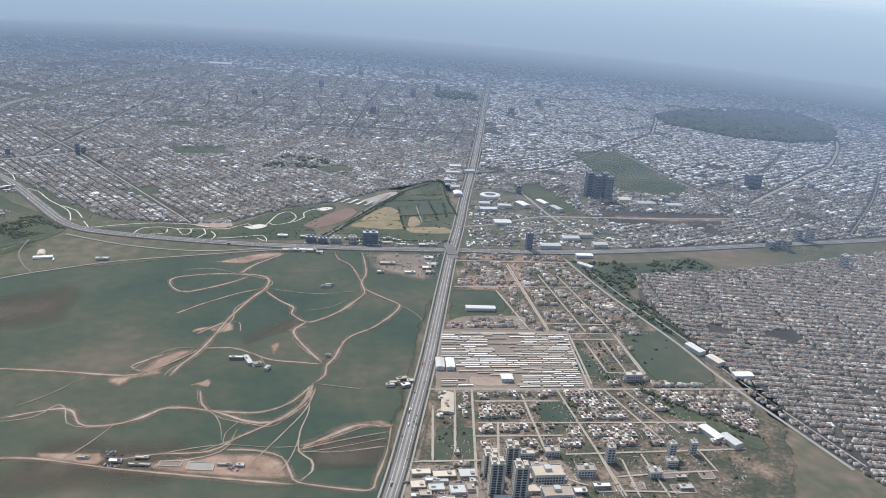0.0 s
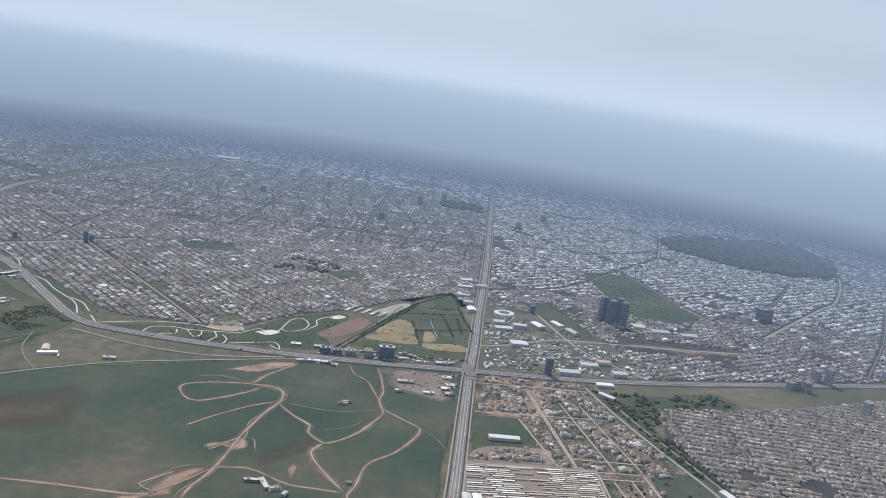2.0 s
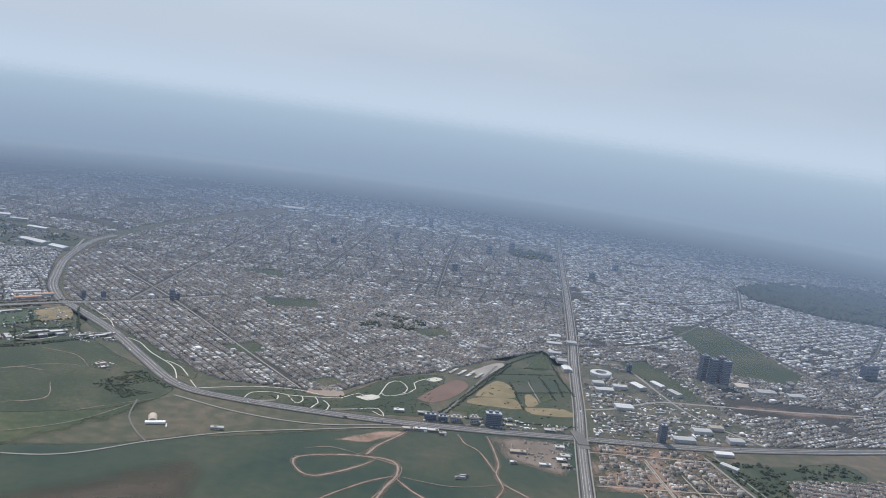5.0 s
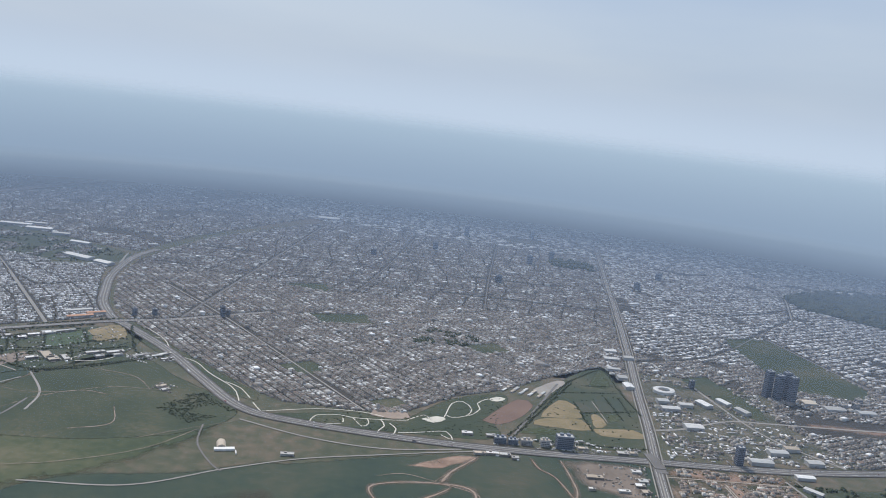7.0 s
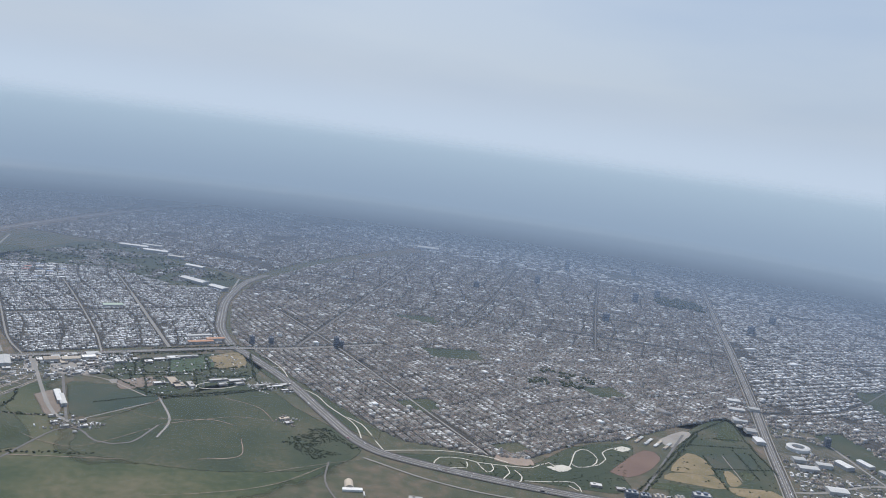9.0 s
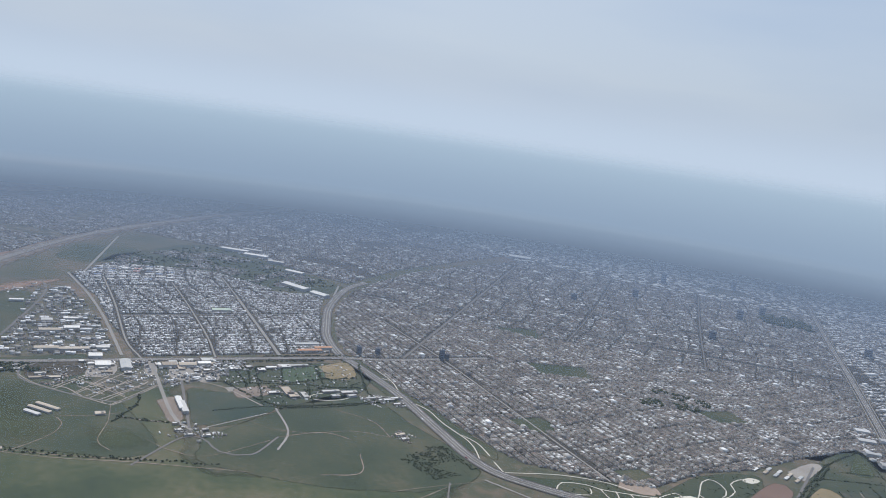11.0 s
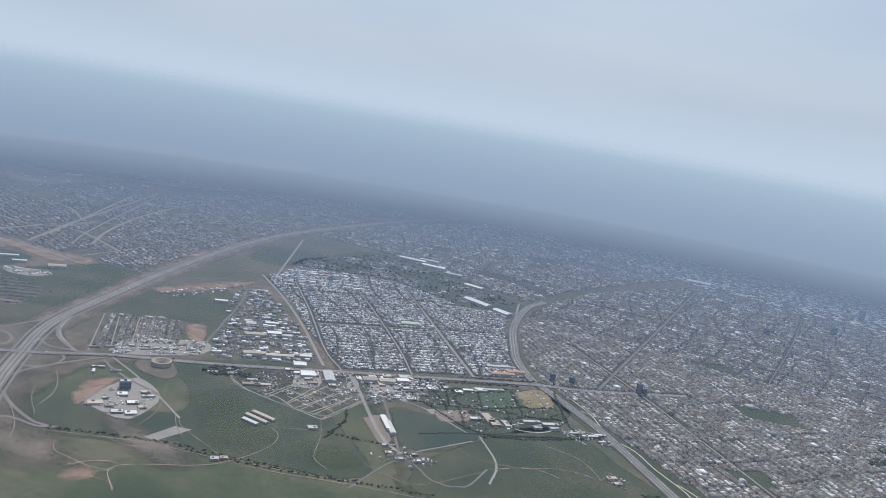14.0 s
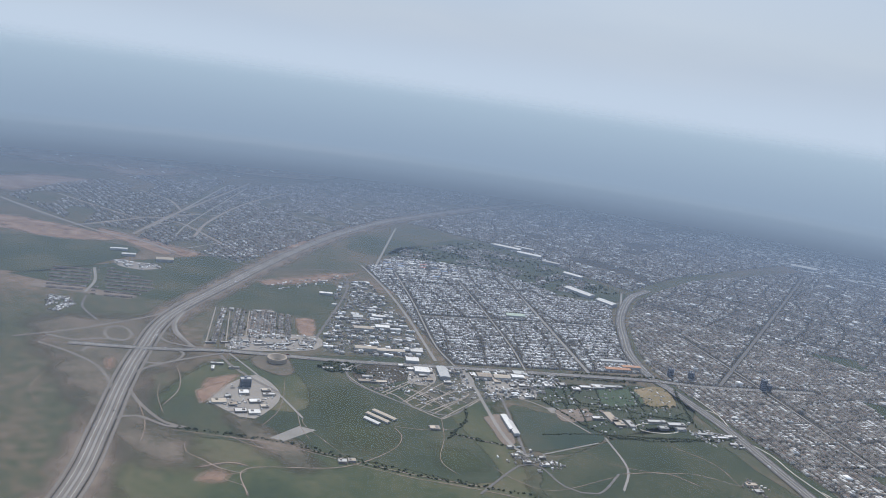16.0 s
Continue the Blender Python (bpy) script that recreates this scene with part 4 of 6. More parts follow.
ROW_SOUTH = [(270, 900), (330, 878), (420, 862), (700, 860), (960, 920), (960, 700), (700, 500), (420, 480), (330, 640), (322, 720), (304, 800)]
TOWN = [(-1413, 1440), (-1432, 1593), (-1244, 1692), (-1037, 1637), (-968, 1680), (-925, 1560), (-885, 1470), (-795, 1320), (-1020, 1110), (-1180, 1255), (-1269, 1347)]
TOWN_WEST = [(-1374, 1314), (-1344, 1363), (-1190, 1245), (-1045, 1104), (-1160, 1003), (-1205, 1060)]
ESTATE = [(-1289, 897), (-1397, 1028), (-1292, 1092), (-1228, 1012), (-1255, 980), (-1262, 935)]
DARK_ESTATE = [(-1628, 870), (-1706, 960), (-1644, 1033), (-1524, 1038), (-1493, 946)]
FAR_TOWN = [(-1807, 1215), (-2200, 1860), (-2100, 2500), (-1930, 3210), (-1690, 2500), (-1700, 1959), (-1662, 1660), (-1590, 1370), (-1563, 1250)]
FAR_TOWN_W = [(-2250, 1225), (-2340, 1405), (-2400, 1715), (-2270, 1918), (-1846, 1254), (-1960, 1190)]
FAR_EAST_TOWN = [(-1640, 1960), (-1620, 2450), (-1500, 2900), (-760, 2650), (-940, 2100), (-975, 1830), (-1400, 1960)]
BEHIND_TOWN = [(-1020, 1100), (-900, 1200), (-850, 1160), (-905, 1050), (-960, 960), (-1050, 960), (-1090, 990)]
COMMERCE = [(70, 1060), (330, 1100), (260, 1240), (290, 1360), (150, 1400), (75, 1400)]
PARKS = [[(641, 2286), (872, 2495), (1140, 2534), (1165, 2313), (1076, 2089), (918, 2001), (779, 2023), (635, 2141)], [(308, 1713), (415, 1746), (497, 1463), (456, 1395), (355, 1407), (331, 1501)], [(151, 1392), (201, 1425), (251, 1276), (217, 1236)], [(285, 1275), (400, 1290), (510, 1295), (485, 1238), (294, 1203)], COMMERCE,
         [(-330, 1105), (-300, 1130), (-275, 1115), (-300, 1085)], [(-480, 1200), (-440, 1235), (-410, 1200), (-440, 1175)], [(-500, 1500), (-400, 1540), (-380, 1480), (-470, 1450)], [(-220, 1420), (-160, 1460), (-130, 1420), (-180, 1390)], [(-610, 1700), (-520, 1750), (-500, 1680)]]


for k, pts in enumerate(PARKS[5:]):
    patch("city_park", pts, 0.3, M_LEAFY, "green neighbourhood park among low houses", "park", margin=3, wobble=1)


def pad(poly, z=0.12, material=None):
    bm = bmesh.new()
    f = bm.faces.new([bm.verts.new((x, y, z)) for x, y in poly])
    if f.normal.z < 0:
        f.normal_flip()
    bmesh.ops.triangulate(bm, faces=bm.faces[:])
    me = bpy.data.meshes.new("pavement")
    bm.to_mesh(me)
    bm.free()
    me.materials.append(material or M_CITY)
    tagged(new("pavement", me), "dusty grey streets and yards between houses", "pavement", kind="structure")


def lots(poly, angle, period, front, depth, block, street, keep, seed, holes=(), cluster=0.0, cluster_size=60.0):
    """Middles of house plots in back-to-back rows along streets."""
    rng = np.random.RandomState(seed)
    p = np.array(poly, float)
    c, a = p.mean(0), radians(angle)
    rot = np.array([[math.cos(a), math.sin(a)], [-math.sin(a), math.cos(a)]])
    q = (p - c) @ rot.T
    (u0, v0), (u1, v1) = q.min(0), q.max(0)
    us, vs = np.arange(u0, u1, front), np.arange(v0, v1, period)
    u, v = np.meshgrid(us, vs)
    u = (u + rng.uniform(0, block, len(vs))[:, None] * 0.2).ravel()
    v = v.ravel()
    uv = np.concatenate([np.stack([u, v + street / 2 + depth * (0.5 + k)], 1) for k in (0, 1)])
    uv = uv[np.mod(uv[:, 0] + 20 * np.sin(uv[:, 1] / 90), block) > street]
    uv = uv[rng.rand(len(uv)) < keep]
    xy = uv @ rot + c
    ok = inside(poly, xy)
    for h in holes:
        ok &= ~inside(h, xy)
    lo, hi = xy.min(0) - 50, xy.max(0) + 50
    for line, w in ALL_ROADS:
        if (line.max(0) > lo).all() and (line.min(0) < hi).all():
            ok &= ~near(line, xy, w + depth * 0.35)
    if cluster:
        k = np.array([noise.noise((x / cluster_size, y / cluster_size, seed)) for x, y in xy[ok]])
        ok[np.where(ok)[0][k < cluster]] = False
    return xy[ok], a, rng


def houses(poly, angle, period, front, depth, block, street, keep, seed, label, height=(1.5, 2.7), holes=(), cluster=0.0, cluster_size=60.0, trees=0.05, upper=0.3, tall=0.0, roof=None, tree_size=1.0, terrace=False):
    xy, a, rng = lots(poly, angle, period, front, depth, block, street, keep, seed, holes, cluster, cluster_size)
    n = len(xy)
    w, d, h = front * rng.uniform(0.9, 1.03, n), depth * rng.uniform(0.72, 0.93, n), rng.uniform(*height, n)
    if terrace:
        w, d, h = front * rng.uniform(0.99, 1.03, n), depth * rng.uniform(0.86, 0.94, n), np.mean(height) * rng.uniform(0.9, 1.1, n)
    big = rng.rand(n) < 0.015
    w[big], d[big], h[big] = w[big] * 2.4, d[big] * 1.5, h[big] * 1.25
    h[rng.rand(n) < tall] *= 3.0
    row = np.sin(xy[:, 0] * 0.31 + xy[:, 1] * 0.27)
    h *= 1 + 0.12 * row
    off = rng.uniform(-0.05, 0.05, (n, 2)) * depth * (0.3 if terrace else 1.0)
    x, y, r = xy[:, 0] + off[:, 0], xy[:, 1] + off[:, 1], np.full(n, a) + rng.randn(n) * (0.002 if terrace else 0.015)
    up = rng.rand(n) < upper
    k = int(up.sum())
    sx = rng.uniform(-0.2, 0.2, k)
    X = np.concatenate([x, x[up] + sx * w[up]])
    Y = np.concatenate([y, y[up] + sx * d[up]])
    Z = np.concatenate([np.full(n, 0.05), h[up] + 0.05])
    me = boxes_mesh("city_houses", X, Y, Z, np.concatenate([w, w[up] * 0.5]), np.concatenate([d, d[up] * 0.45]), np.concatenate([h, rng.uniform(0.8, 1.5, k)]), np.concatenate([r, r[up]]), [roof or M_ROOF, M_WALL])
    tagged(new("city_houses", me), label, "houses", kind="stuff")
    if trees:
        m = rng.rand(n) < trees
        side, along = rng.choice([-1, 1], int(m.sum())) * (depth * 0.5 + street * 0.25), rng.uniform(-0.5, 0.5, int(m.sum())) * front
        t = xy[m] + np.stack([along * math.cos(a) - side * math.sin(a), along * math.sin(a) + side * math.cos(a)], 1)
        tagged(new("street_trees", clumps_mesh("street_trees", t, rng.uniform(1.0, 2.4, len(t)) * tree_size, seed, 1)), "dark green street and garden trees", "trees", kind="stuff")


for poly in (MAIN, EAST, ROWTOWN, TOWN, TOWN_WEST, ESTATE, DARK_ESTATE, FAR_TOWN, FAR_EAST_TOWN, BEHIND_TOWN):
    pad(poly, 0.12, M_SANDLOT if poly is DARK_ESTATE else M_YARD if poly in (TOWN_WEST, BEHIND_TOWN, FAR_TOWN, ESTATE) else M_CITY)
NORTH = [(88, 1700), (108, 1900), (130, 2200), (160, 2550), (-700, 2600), (-900, 2100), (-930, 1880), (-925, 1700)]
SOUTH = [(-478, 1088), (-440, 1064), (-330, 1068), (-280, 1080), (-215, 1168), (-150, 1218), (-70, 1312), (20, 1402), (55, 1330), (64, 1420), (88, 1700), (-925, 1700), (-903, 1590), (-850, 1460), (-822, 1400), (-770, 1330), (-722, 1292), (-625, 1205)]
LOW = "dense low flat-roofed row houses in grey and cream"
houses(SOUTH, -46, 13.4, 3.1, 4.7, 62, 4.0, 0.97, 1, LOW, holes=PARKS, trees=0.16, tall=0.001, upper=0.2, terrace=True)
houses(NORTH, 3, 17, 4.6, 5.8, 70, 5.4, 0.95, 2, LOW, holes=PARKS, trees=0.16, tall=0.002, terrace=True)
EAST_NEAR = [(80, 1060), (330, 1100), (760, 1240), (1100, 1345), (1200, 1520), (76, 1520), (70, 1297)]
EAST_FAR = [(1200, 1520), (1450, 1700), (1500, 2400), (1300, 2700), (160, 2550), (130, 2200), (108, 1900), (76, 1520)]
houses(EAST_NEAR, 32, 13.2, 3.3, 4.7, 58, 4.0, 0.92, 3, LOW, holes=PARKS, trees=0.12, tall=0.002, cluster=-0.42, cluster_size=70.0)
houses(EAST_FAR, 36, 18.5, 5.6, 6.6, 68, 5.0, 0.92, 18, LOW, roof=M_ROOF_PALE, holes=PARKS, trees=0.2, tall=0.004, cluster=-0.45, cluster_size=90.0)
houses(ROW_NORTH, -4, 11.8, 2.8, 3.7, 70, 4.4, 0.97, 4, "rows of small terraced houses with tan and reddish roofs", roof=M_ROOF_WARM, trees=0.08, cluster=-0.5, cluster_size=40.0, terrace=True)
houses(ROW_SOUTH, -2, 11.8, 2.8, 3.7, 75, 4.4, 0.97, 15, "rows of small terraced houses with tan and reddish roofs", roof=M_ROOF_WARM, trees=0.08, cluster=-0.5, cluster_size=40.0, terrace=True)
houses(TOWN, 43, 13.5, 3.5, 4.5, 58, 4.4, 0.92, 5, "closely packed houses with bright white and grey flat roofs", roof=M_ROOF_PALE, trees=0.22, cluster=-0.6, cluster_size=50.0)
houses(TOWN_WEST, 43, 22, 7, 7, 60, 6, 0.5, 6, "scattered workshops and yards with pale roofs", height=(2, 3.4), roof=M_ROOF_PALE, trees=0.5)
houses(ESTATE, -50, 11, 2.6, 3.8, 52, 3.2, 0.92, 7, "rows of small terraced houses with grey roofs", trees=0.15, terrace=True)
houses(DARK_ESTATE, 40, 19, 3, 3.4, 85, 12.0, 0.99, 8, "long terraces of small dark brown-roofed houses", height=(0.9, 1.3), roof=M_ROOF_DARK, trees=0.0, upper=0.0, terrace=True)
houses(FAR_TOWN, -20, 14, 4.2, 5.0, 60, 3.8, 0.86, 9, LOW, cluster=-0.35, cluster_size=120.0, trees=0.3)
houses(FAR_TOWN_W, -20, 15, 4.4, 5.2, 60, 4, 0.72, 10, LOW, cluster=-0.3, cluster_size=120.0, trees=0.3)
houses(FAR_EAST_TOWN, 20, 18, 5, 6.6, 80, 4.5, 0.88, 11, LOW, trees=0.14, cluster=-0.4, cluster_size=130.0)
houses(BEHIND_TOWN, 45, 12, 4.2, 4.4, 45, 3, 0.5, 12, "scattered sheds, yards and houses with pale roofs", height=(2.0, 3.2), roof=M_ROOF_PALE, trees=0.6, cluster=-0.1, cluster_size=40.0, holes=[[(-1107, 1008), (-1098, 966), (-1057, 947), (-1019, 945), (-934, 941), (-924, 1034), (-992, 1084), (-1066, 1059)]])
houses([(-1470, 1670), (-1400, 1930), (-990, 1790), (-1040, 1650), (-1244, 1700), (-1430, 1605)], 20, 17, 5, 5.4, 60, 5, 0.8, 22, "loose low houses among trees behind the town", trees=0.5, cluster=0.02, cluster_size=70.0)
pad(COMMERCE, 0.17, M_YARD)
houses(COMMERCE, 8, 14, 4.2, 5.0, 50, 4.0, 0.42, 13, "mixed shops and workshops with grey and pale roofs", height=(1.4, 2.6), trees=0.25, holes=PARKS[:4], cluster=0.02, cluster_size=45.0)
for k, (poly, keep) in enumerate(((SOUTH, 0.03), (NORTH, 0.06), (EAST, 0.08), (FAR_EAST_TOWN, 0.06))):
    houses(poly, (-46, 3, 35, 20)[k], 36, 11, 9, 120, 8, keep, 30 + k, "larger white and grey halls standing among low houses", height=(3.2, 4.6), holes=PARKS, roof=M_ROOF_PALE, trees=0.0, upper=0.2)
WORKS = [(211, 4016), (640, 4480), (968, 3789), (535, 3361), (214, 3524)]
houses(WORKS, 40, 70, 38, 26, 200, 14, 0.6, 16, "far factory halls with white roofs", height=(5, 8), roof=M_WHITE, trees=0.0, upper=0.0)
houses([(-3200, 1900), (-2900, 2500), (-2300, 2500), (-2300, 1700), (-2700, 1650)], -20, 46, 15, 8, 150, 10, 0.16, 17, "scattered far sheds on bare land", height=(1.2, 2.0), roof=M_ROOF_PALE, trees=0.0, upper=0.0, cluster=0.1, cluster_size=160.0)
FARBELT = [(160, 2550), (1300, 2700), (1900, 2500), (2700, 3000), (1600, 4700), (-1200, 4700), (-2600, 3800), (-1900, 3230), (-1500, 2930), (-760, 2650), (-700, 2600)]
pad(FARBELT, 0.1, M_YARD)
houses(FARBELT, 12, 34, 11, 11.5, 130, 8, 0.9, 14, "far low city roofs fading into the haze", height=(1.6, 3.2), trees=0.06, cluster=-0.4, cluster_size=260.0, upper=0.0, tall=0.004, tree_size=2.2, roof=M_ROOF_PALE)
OUTSKIRTS = [(-2600, 3800), (-1200, 4700), (1600, 4700), (2700, 3000), (4200, 3800), (2400, 6600), (-2400, 6600), (-4400, 4200)]
houses(OUTSKIRTS, 20, 95, 44, 22, 260, 20, 0.16, 21, "far scattered halls and blocks at the city's edge", height=(3, 6), trees=0.0, upper=0.0, cluster=0.0, cluster_size=420.0)


# ---- single buildings ----
def tower(x, y, w, d, h, rot, floors, label, wall=None, boxes=1, group="", name="tower_block"):
    """A slab of storeys: walls, a window band a side and storey, parapet and plant room."""
    t = thing(name, x, y, rot, label, "building", group)
    wall = wall or M_BUILD
    part("wall", box(bmesh.new(), 0, 0, 0, w, d, h, 0.15), wall, t)
    step = h / (floors + 0.6)
    bands = []
    for sx, length, depth in ((0, w, d), (1, d, w)):
        bm = bmesh.new()
        n = max(2, int(length / 2.2))
        for i in range(n):
            box(bm, (i + 0.5 - n / 2) * length * 0.94 / n, 0, 0, length * 0.94 / n * 0.68, 0.12, step * 0.55)
        me = bpy.data.meshes.new("window_row")
        bm.to_mesh(me)
        bm.free()
        me.materials.append(M_GLASS)
        bands.append((me, sx, depth))
    for f in range(floors):
        for me, turned, depth in bands:
            for side in (-1, 1):
                o = new("window_row", me)
                o.parent = t
                z = step * (f + 0.45)
                o.matrix_basis = pose(side * depth / 2, 0, z, 0, 0, 90) if turned else pose(0, side * depth / 2, z)
    bm = bmesh.new()
    for sx, sy, ww, dd in ((0, 1, w + 0.2, 0.4), (0, -1, w + 0.2, 0.4), (1, 0, 0.4, d - 0.6), (-1, 0, 0.4, d - 0.6)):
        box(bm, sx * (w / 2 - 0.1), sy * (d / 2 - 0.1), h, ww, dd, 0.9)
    part("parapet", bm, wall, t)
    deck = part("roof_deck", box(bmesh.new(), 0, 0, h, w - 0.7, d - 0.7, 0.25), M_TAN if wall is not M_SLATE else M_GREY, t)
    for i in range(boxes):
        part("plant_room", box(bmesh.new(), (i - (boxes - 1) / 2) * w * 0.4, d * 0.1, h + 0.25, w * 0.22, d * 0.4, 2.4, 0.1), wall, deck)
    return t


def warehouse(x, y, w, d, h, rot, label, roof=None, group="", name="warehouse"):
    """A hall with a shallow ribbed gable roof, roller doors and a skylight row."""
    roof = roof or M_WHITE
    t = thing(name, x, y, rot, label, "building", group)
    wall = part("wall", box(bmesh.new(), 0, 0, 0, w, d, h), M_BUILD, t)
    bm = bmesh.new()
    rise = min(w, d) * 0.09
    long_x = w >= d
    L, W = (w, d) if long_x else (d, w)
    prof = [(-W / 2 - 0.3, h), (0, h + rise), (W / 2 + 0.3, h), (W / 2 + 0.3, h - 0.3), (-W / 2 - 0.3, h - 0.3)]
    rings = []
    for s in (-L / 2 - 0.3, L / 2 + 0.3):
        rings.append([bm.verts.new((s, a, z) if long_x else (a, s, z)) for a, z in prof])
    for i in range(5):
        j = (i + 1) % 5
        bm.faces.new((rings[0][i], rings[0][j], rings[1][j], rings[1][i]))
    bm.faces.new(rings[0][::-1])
    bm.faces.new(rings[1])
    bmesh.ops.recalc_face_normals(bm, faces=bm.faces)
    roof_part = part("roof", bm, roof, t)
    bm = bmesh.new()
    n = max(3, int(L / 5))
    for i in range(n):
        s = (i + 0.5 - n / 2) * L / n
        for side in (-1, 1):
            vs = [bm.verts.new((s + a, side * b, z) if long_x else (side * b, s + a, z)) for a in (-0.12, 0.12) for b, z in ((0.1, h + rise + 0.05), (W / 2 + 0.2, h + 0.12))]
            bm.faces.new((vs[0], vs[1], vs[3], vs[2]))
    part("roof_rib", bm, M_GREY, roof_part, "grey standing seams")
    for i in (-1, 1):
        part("roller_door", box(bmesh.new(), i * w * 0.25, -d / 2, 0, min(4, w * 0.2), 0.2, h * 0.7), M_GREY, wall, "grey roller door")
    return t


def flat_block(x, y, w, d, h, rot, label, roof=None, group="", name="block"):
    """A flat-roofed block: parapet, deck, a dark window band, stair box and an annex of its own height."""
    t = thing(name, x, y, rot, label, "building", group)
    k = (x * 0.37 + y * 0.23) % 1.0
    side = -1 if k < 0.5 else 1
    wall = part("wall", box(bmesh.new(), 0, 0, 0, w, d, h), M_HWALL, t)
    bm = bmesh.new()
    for sx, sy, a, b in ((0, 1, w + 0.1, 0.3), (0, -1, w + 0.1, 0.3), (1, 0, 0.3, d - 0.5), (-1, 0, 0.3, d - 0.5)):
        box(bm, sx * (w / 2 - 0.1), sy * (d / 2 - 0.1), h, a, b, 0.5)
    part("parapet", bm, M_HWALL, t)
    deck = part("roof_deck", box(bmesh.new(), 0, 0, h, w - 0.5, d - 0.5, 0.12), roof or M_WHITE, t)
    part("window_row", box(bmesh.new(), 0, 0, h * 0.5, w * 0.8, d + 0.12, h * 0.16), M_GLASS, wall, "dark glazed window band")
    part("stair_box", box(bmesh.new(), side * w * (0.12 + 0.2 * k), d * (0.22 - 0.4 * k), h + 0.12, min(3.0, w * 0.25), min(2.6, d * 0.3), 1.2), M_HWALL, deck)
    if w * d > 60:
        part("annex", box(bmesh.new(), -side * w * 0.34, side * d * 0.5 + side * d * 0.12, 0, w * (0.2 + 0.3 * k), d * 0.24, h * 0.6), M_HROOF, t)
    return t


A = 8.5  # the avenue district's bearing
tow = "tall dark slate-blue apartment tower with pale roof boxes"
for dx, dy, hh in ((-17, 6, 44), (-4, -4, 42), (11, 6, 45), (16, -10, 43)):
    tower(300 + dx, 1352 + dy, 11, 10, hh, 20, 14, tow, M_SLATE, 1, "cluster of dark towers")
tower(-74, 1037, 21, 11, 16, 8, 6, "dark glass office block beside the ring road", M_SLATE, 2, name="office_block")
for px, py, ww, hh, wl in ((-154, 1027, 15, 7, M_SLATE), (-138, 1028, 12, 6, M_SLATE), (-121, 1032, 14, 6, None), (-98, 1035, 11, 8, None)):
    tower(px, py, ww, 8, hh, 8, 3, "low apartment slab with pale roof beside the ring road", wl, 2, "roadside slabs", name="apartment_slab")
tower(148, 1058, 9, 8, 24, 10, 9, "slim grey office tower beside the ring road", M_SLATE, 1)
tower(160, 1350, 8, 7, 13, 10, 5, "small grey office block among shops", M_SLATE, 1)
tower(636, 1512, 34, 12, 26, 25, 9, "wide dark grey slab block among houses", M_SLATE, 2)
for px, py, hh in ((603, 1180, 25), (588, 1188, 18), (536, 1142, 13), (548, 1134, 15), (524, 1136, 11), (605, 1070, 19), (566, 1500, 15), (592, 1478, 13), (575, 1515, 12), (760, 1530, 12), (735, 1250, 12), (420, 1345, 13), (398, 1340, 10), (440, 1380, 10)):
    tower(px, py, 10, 9, hh, 25, int(hh / 2.6), "grey concrete apartment tower", None, 1, "scattered apartment towers")
for i in range(6):
    tower(880 + i * 33, 1430 + i * 12, 20, 9, 15, 20, 5, "grey apartment slab in a row of six", None, 1, "row of apartment slabs")
mast = thing("radio_tower", 1101, 2640, 15, "tall dark tower beyond the wooded park", "tower")
part("shaft", box(bmesh.new(), 0, 0, 0, 14, 14, 58, 0.5), M_SLATE, mast)
part("head", box(bmesh.new(), 0, 0, 58, 9, 9, 8, 0.5), M_SLATE, mast)
# near apartment towers
def apartment_tower(x, y, w, d, h, rot):
    """Cream piers, dark glazed bays with balcony slabs a storey, and a stepped roof of plant boxes."""
    t = thing("apartment_tower", x, y, rot, "tall cream and slate apartment tower with stepped tan roof", "building", "near apartment towers")
    core = part("wall", box(bmesh.new(), 0, 0, 0, w - 1.0, d - 1.0, h), M_BUILD, t)
    for sx in (-1, 1):
        for sy in (-1, 1):
            part("corner_pier", box(bmesh.new(), sx * (w / 2 - 0.75), sy * (d / 2 - 0.75), 0, 1.5, 1.5, h + 0.6, 0.08), M_PIER, t)
    for sx, sy, a, b in ((0, -1, 1.0, 0.9), (0, 1, 1.0, 0.9), (-1, 0, 0.9, 1.0), (1, 0, 0.9, 1.0)):
        part("middle_pier", box(bmesh.new(), sx * (w / 2 - 0.45), sy * (d / 2 - 0.45), 0, a, b, h + 0.3, 0.05), M_PIER, t)
    floors = int(h / 2.1)
    for f in range(floors):
        z = 0.9 + f * (h - 1.2) / floors
        for sx, sy, a, b in ((0, -1, w - 3.7, 0.16), (0, 1, w - 3.7, 0.16), (-1, 0, 0.16, d - 3.7), (1, 0, 0.16, d - 3.7)):
            part("window_row", box(bmesh.new(), sx * (w / 2 - 0.45), sy * (d / 2 - 0.45), z, a, b, 1.35), M_GLASS, core)
            part("balcony_slab", box(bmesh.new(), sx * (w / 2 - 0.3), sy * (d / 2 - 0.3), z - 0.25, a if sx == 0 else 0.5, b if sy == 0 else 0.5, 0.14), M_BUILD, t)
    deck = part("roof_deck", box(bmesh.new(), 0, 0, h, w - 1.2, d - 1.2, 0.5, 0.05), M_TAN, t)
    for bx, by, bw, bd, bh in ((-0.22, 0.2, 0.34, 0.36, 2.6), (0.24, -0.16, 0.3, 0.4, 2.0), (0.2, 0.28, 0.22, 0.2, 1.4), (-0.26, -0.26, 0.24, 0.22, 1.2)):
        part("plant_room", box(bmesh.new(), bx * w, by * d, h + 0.5, bw * w, bd * d, bh, 0.08), M_PIER, deck)
    return t


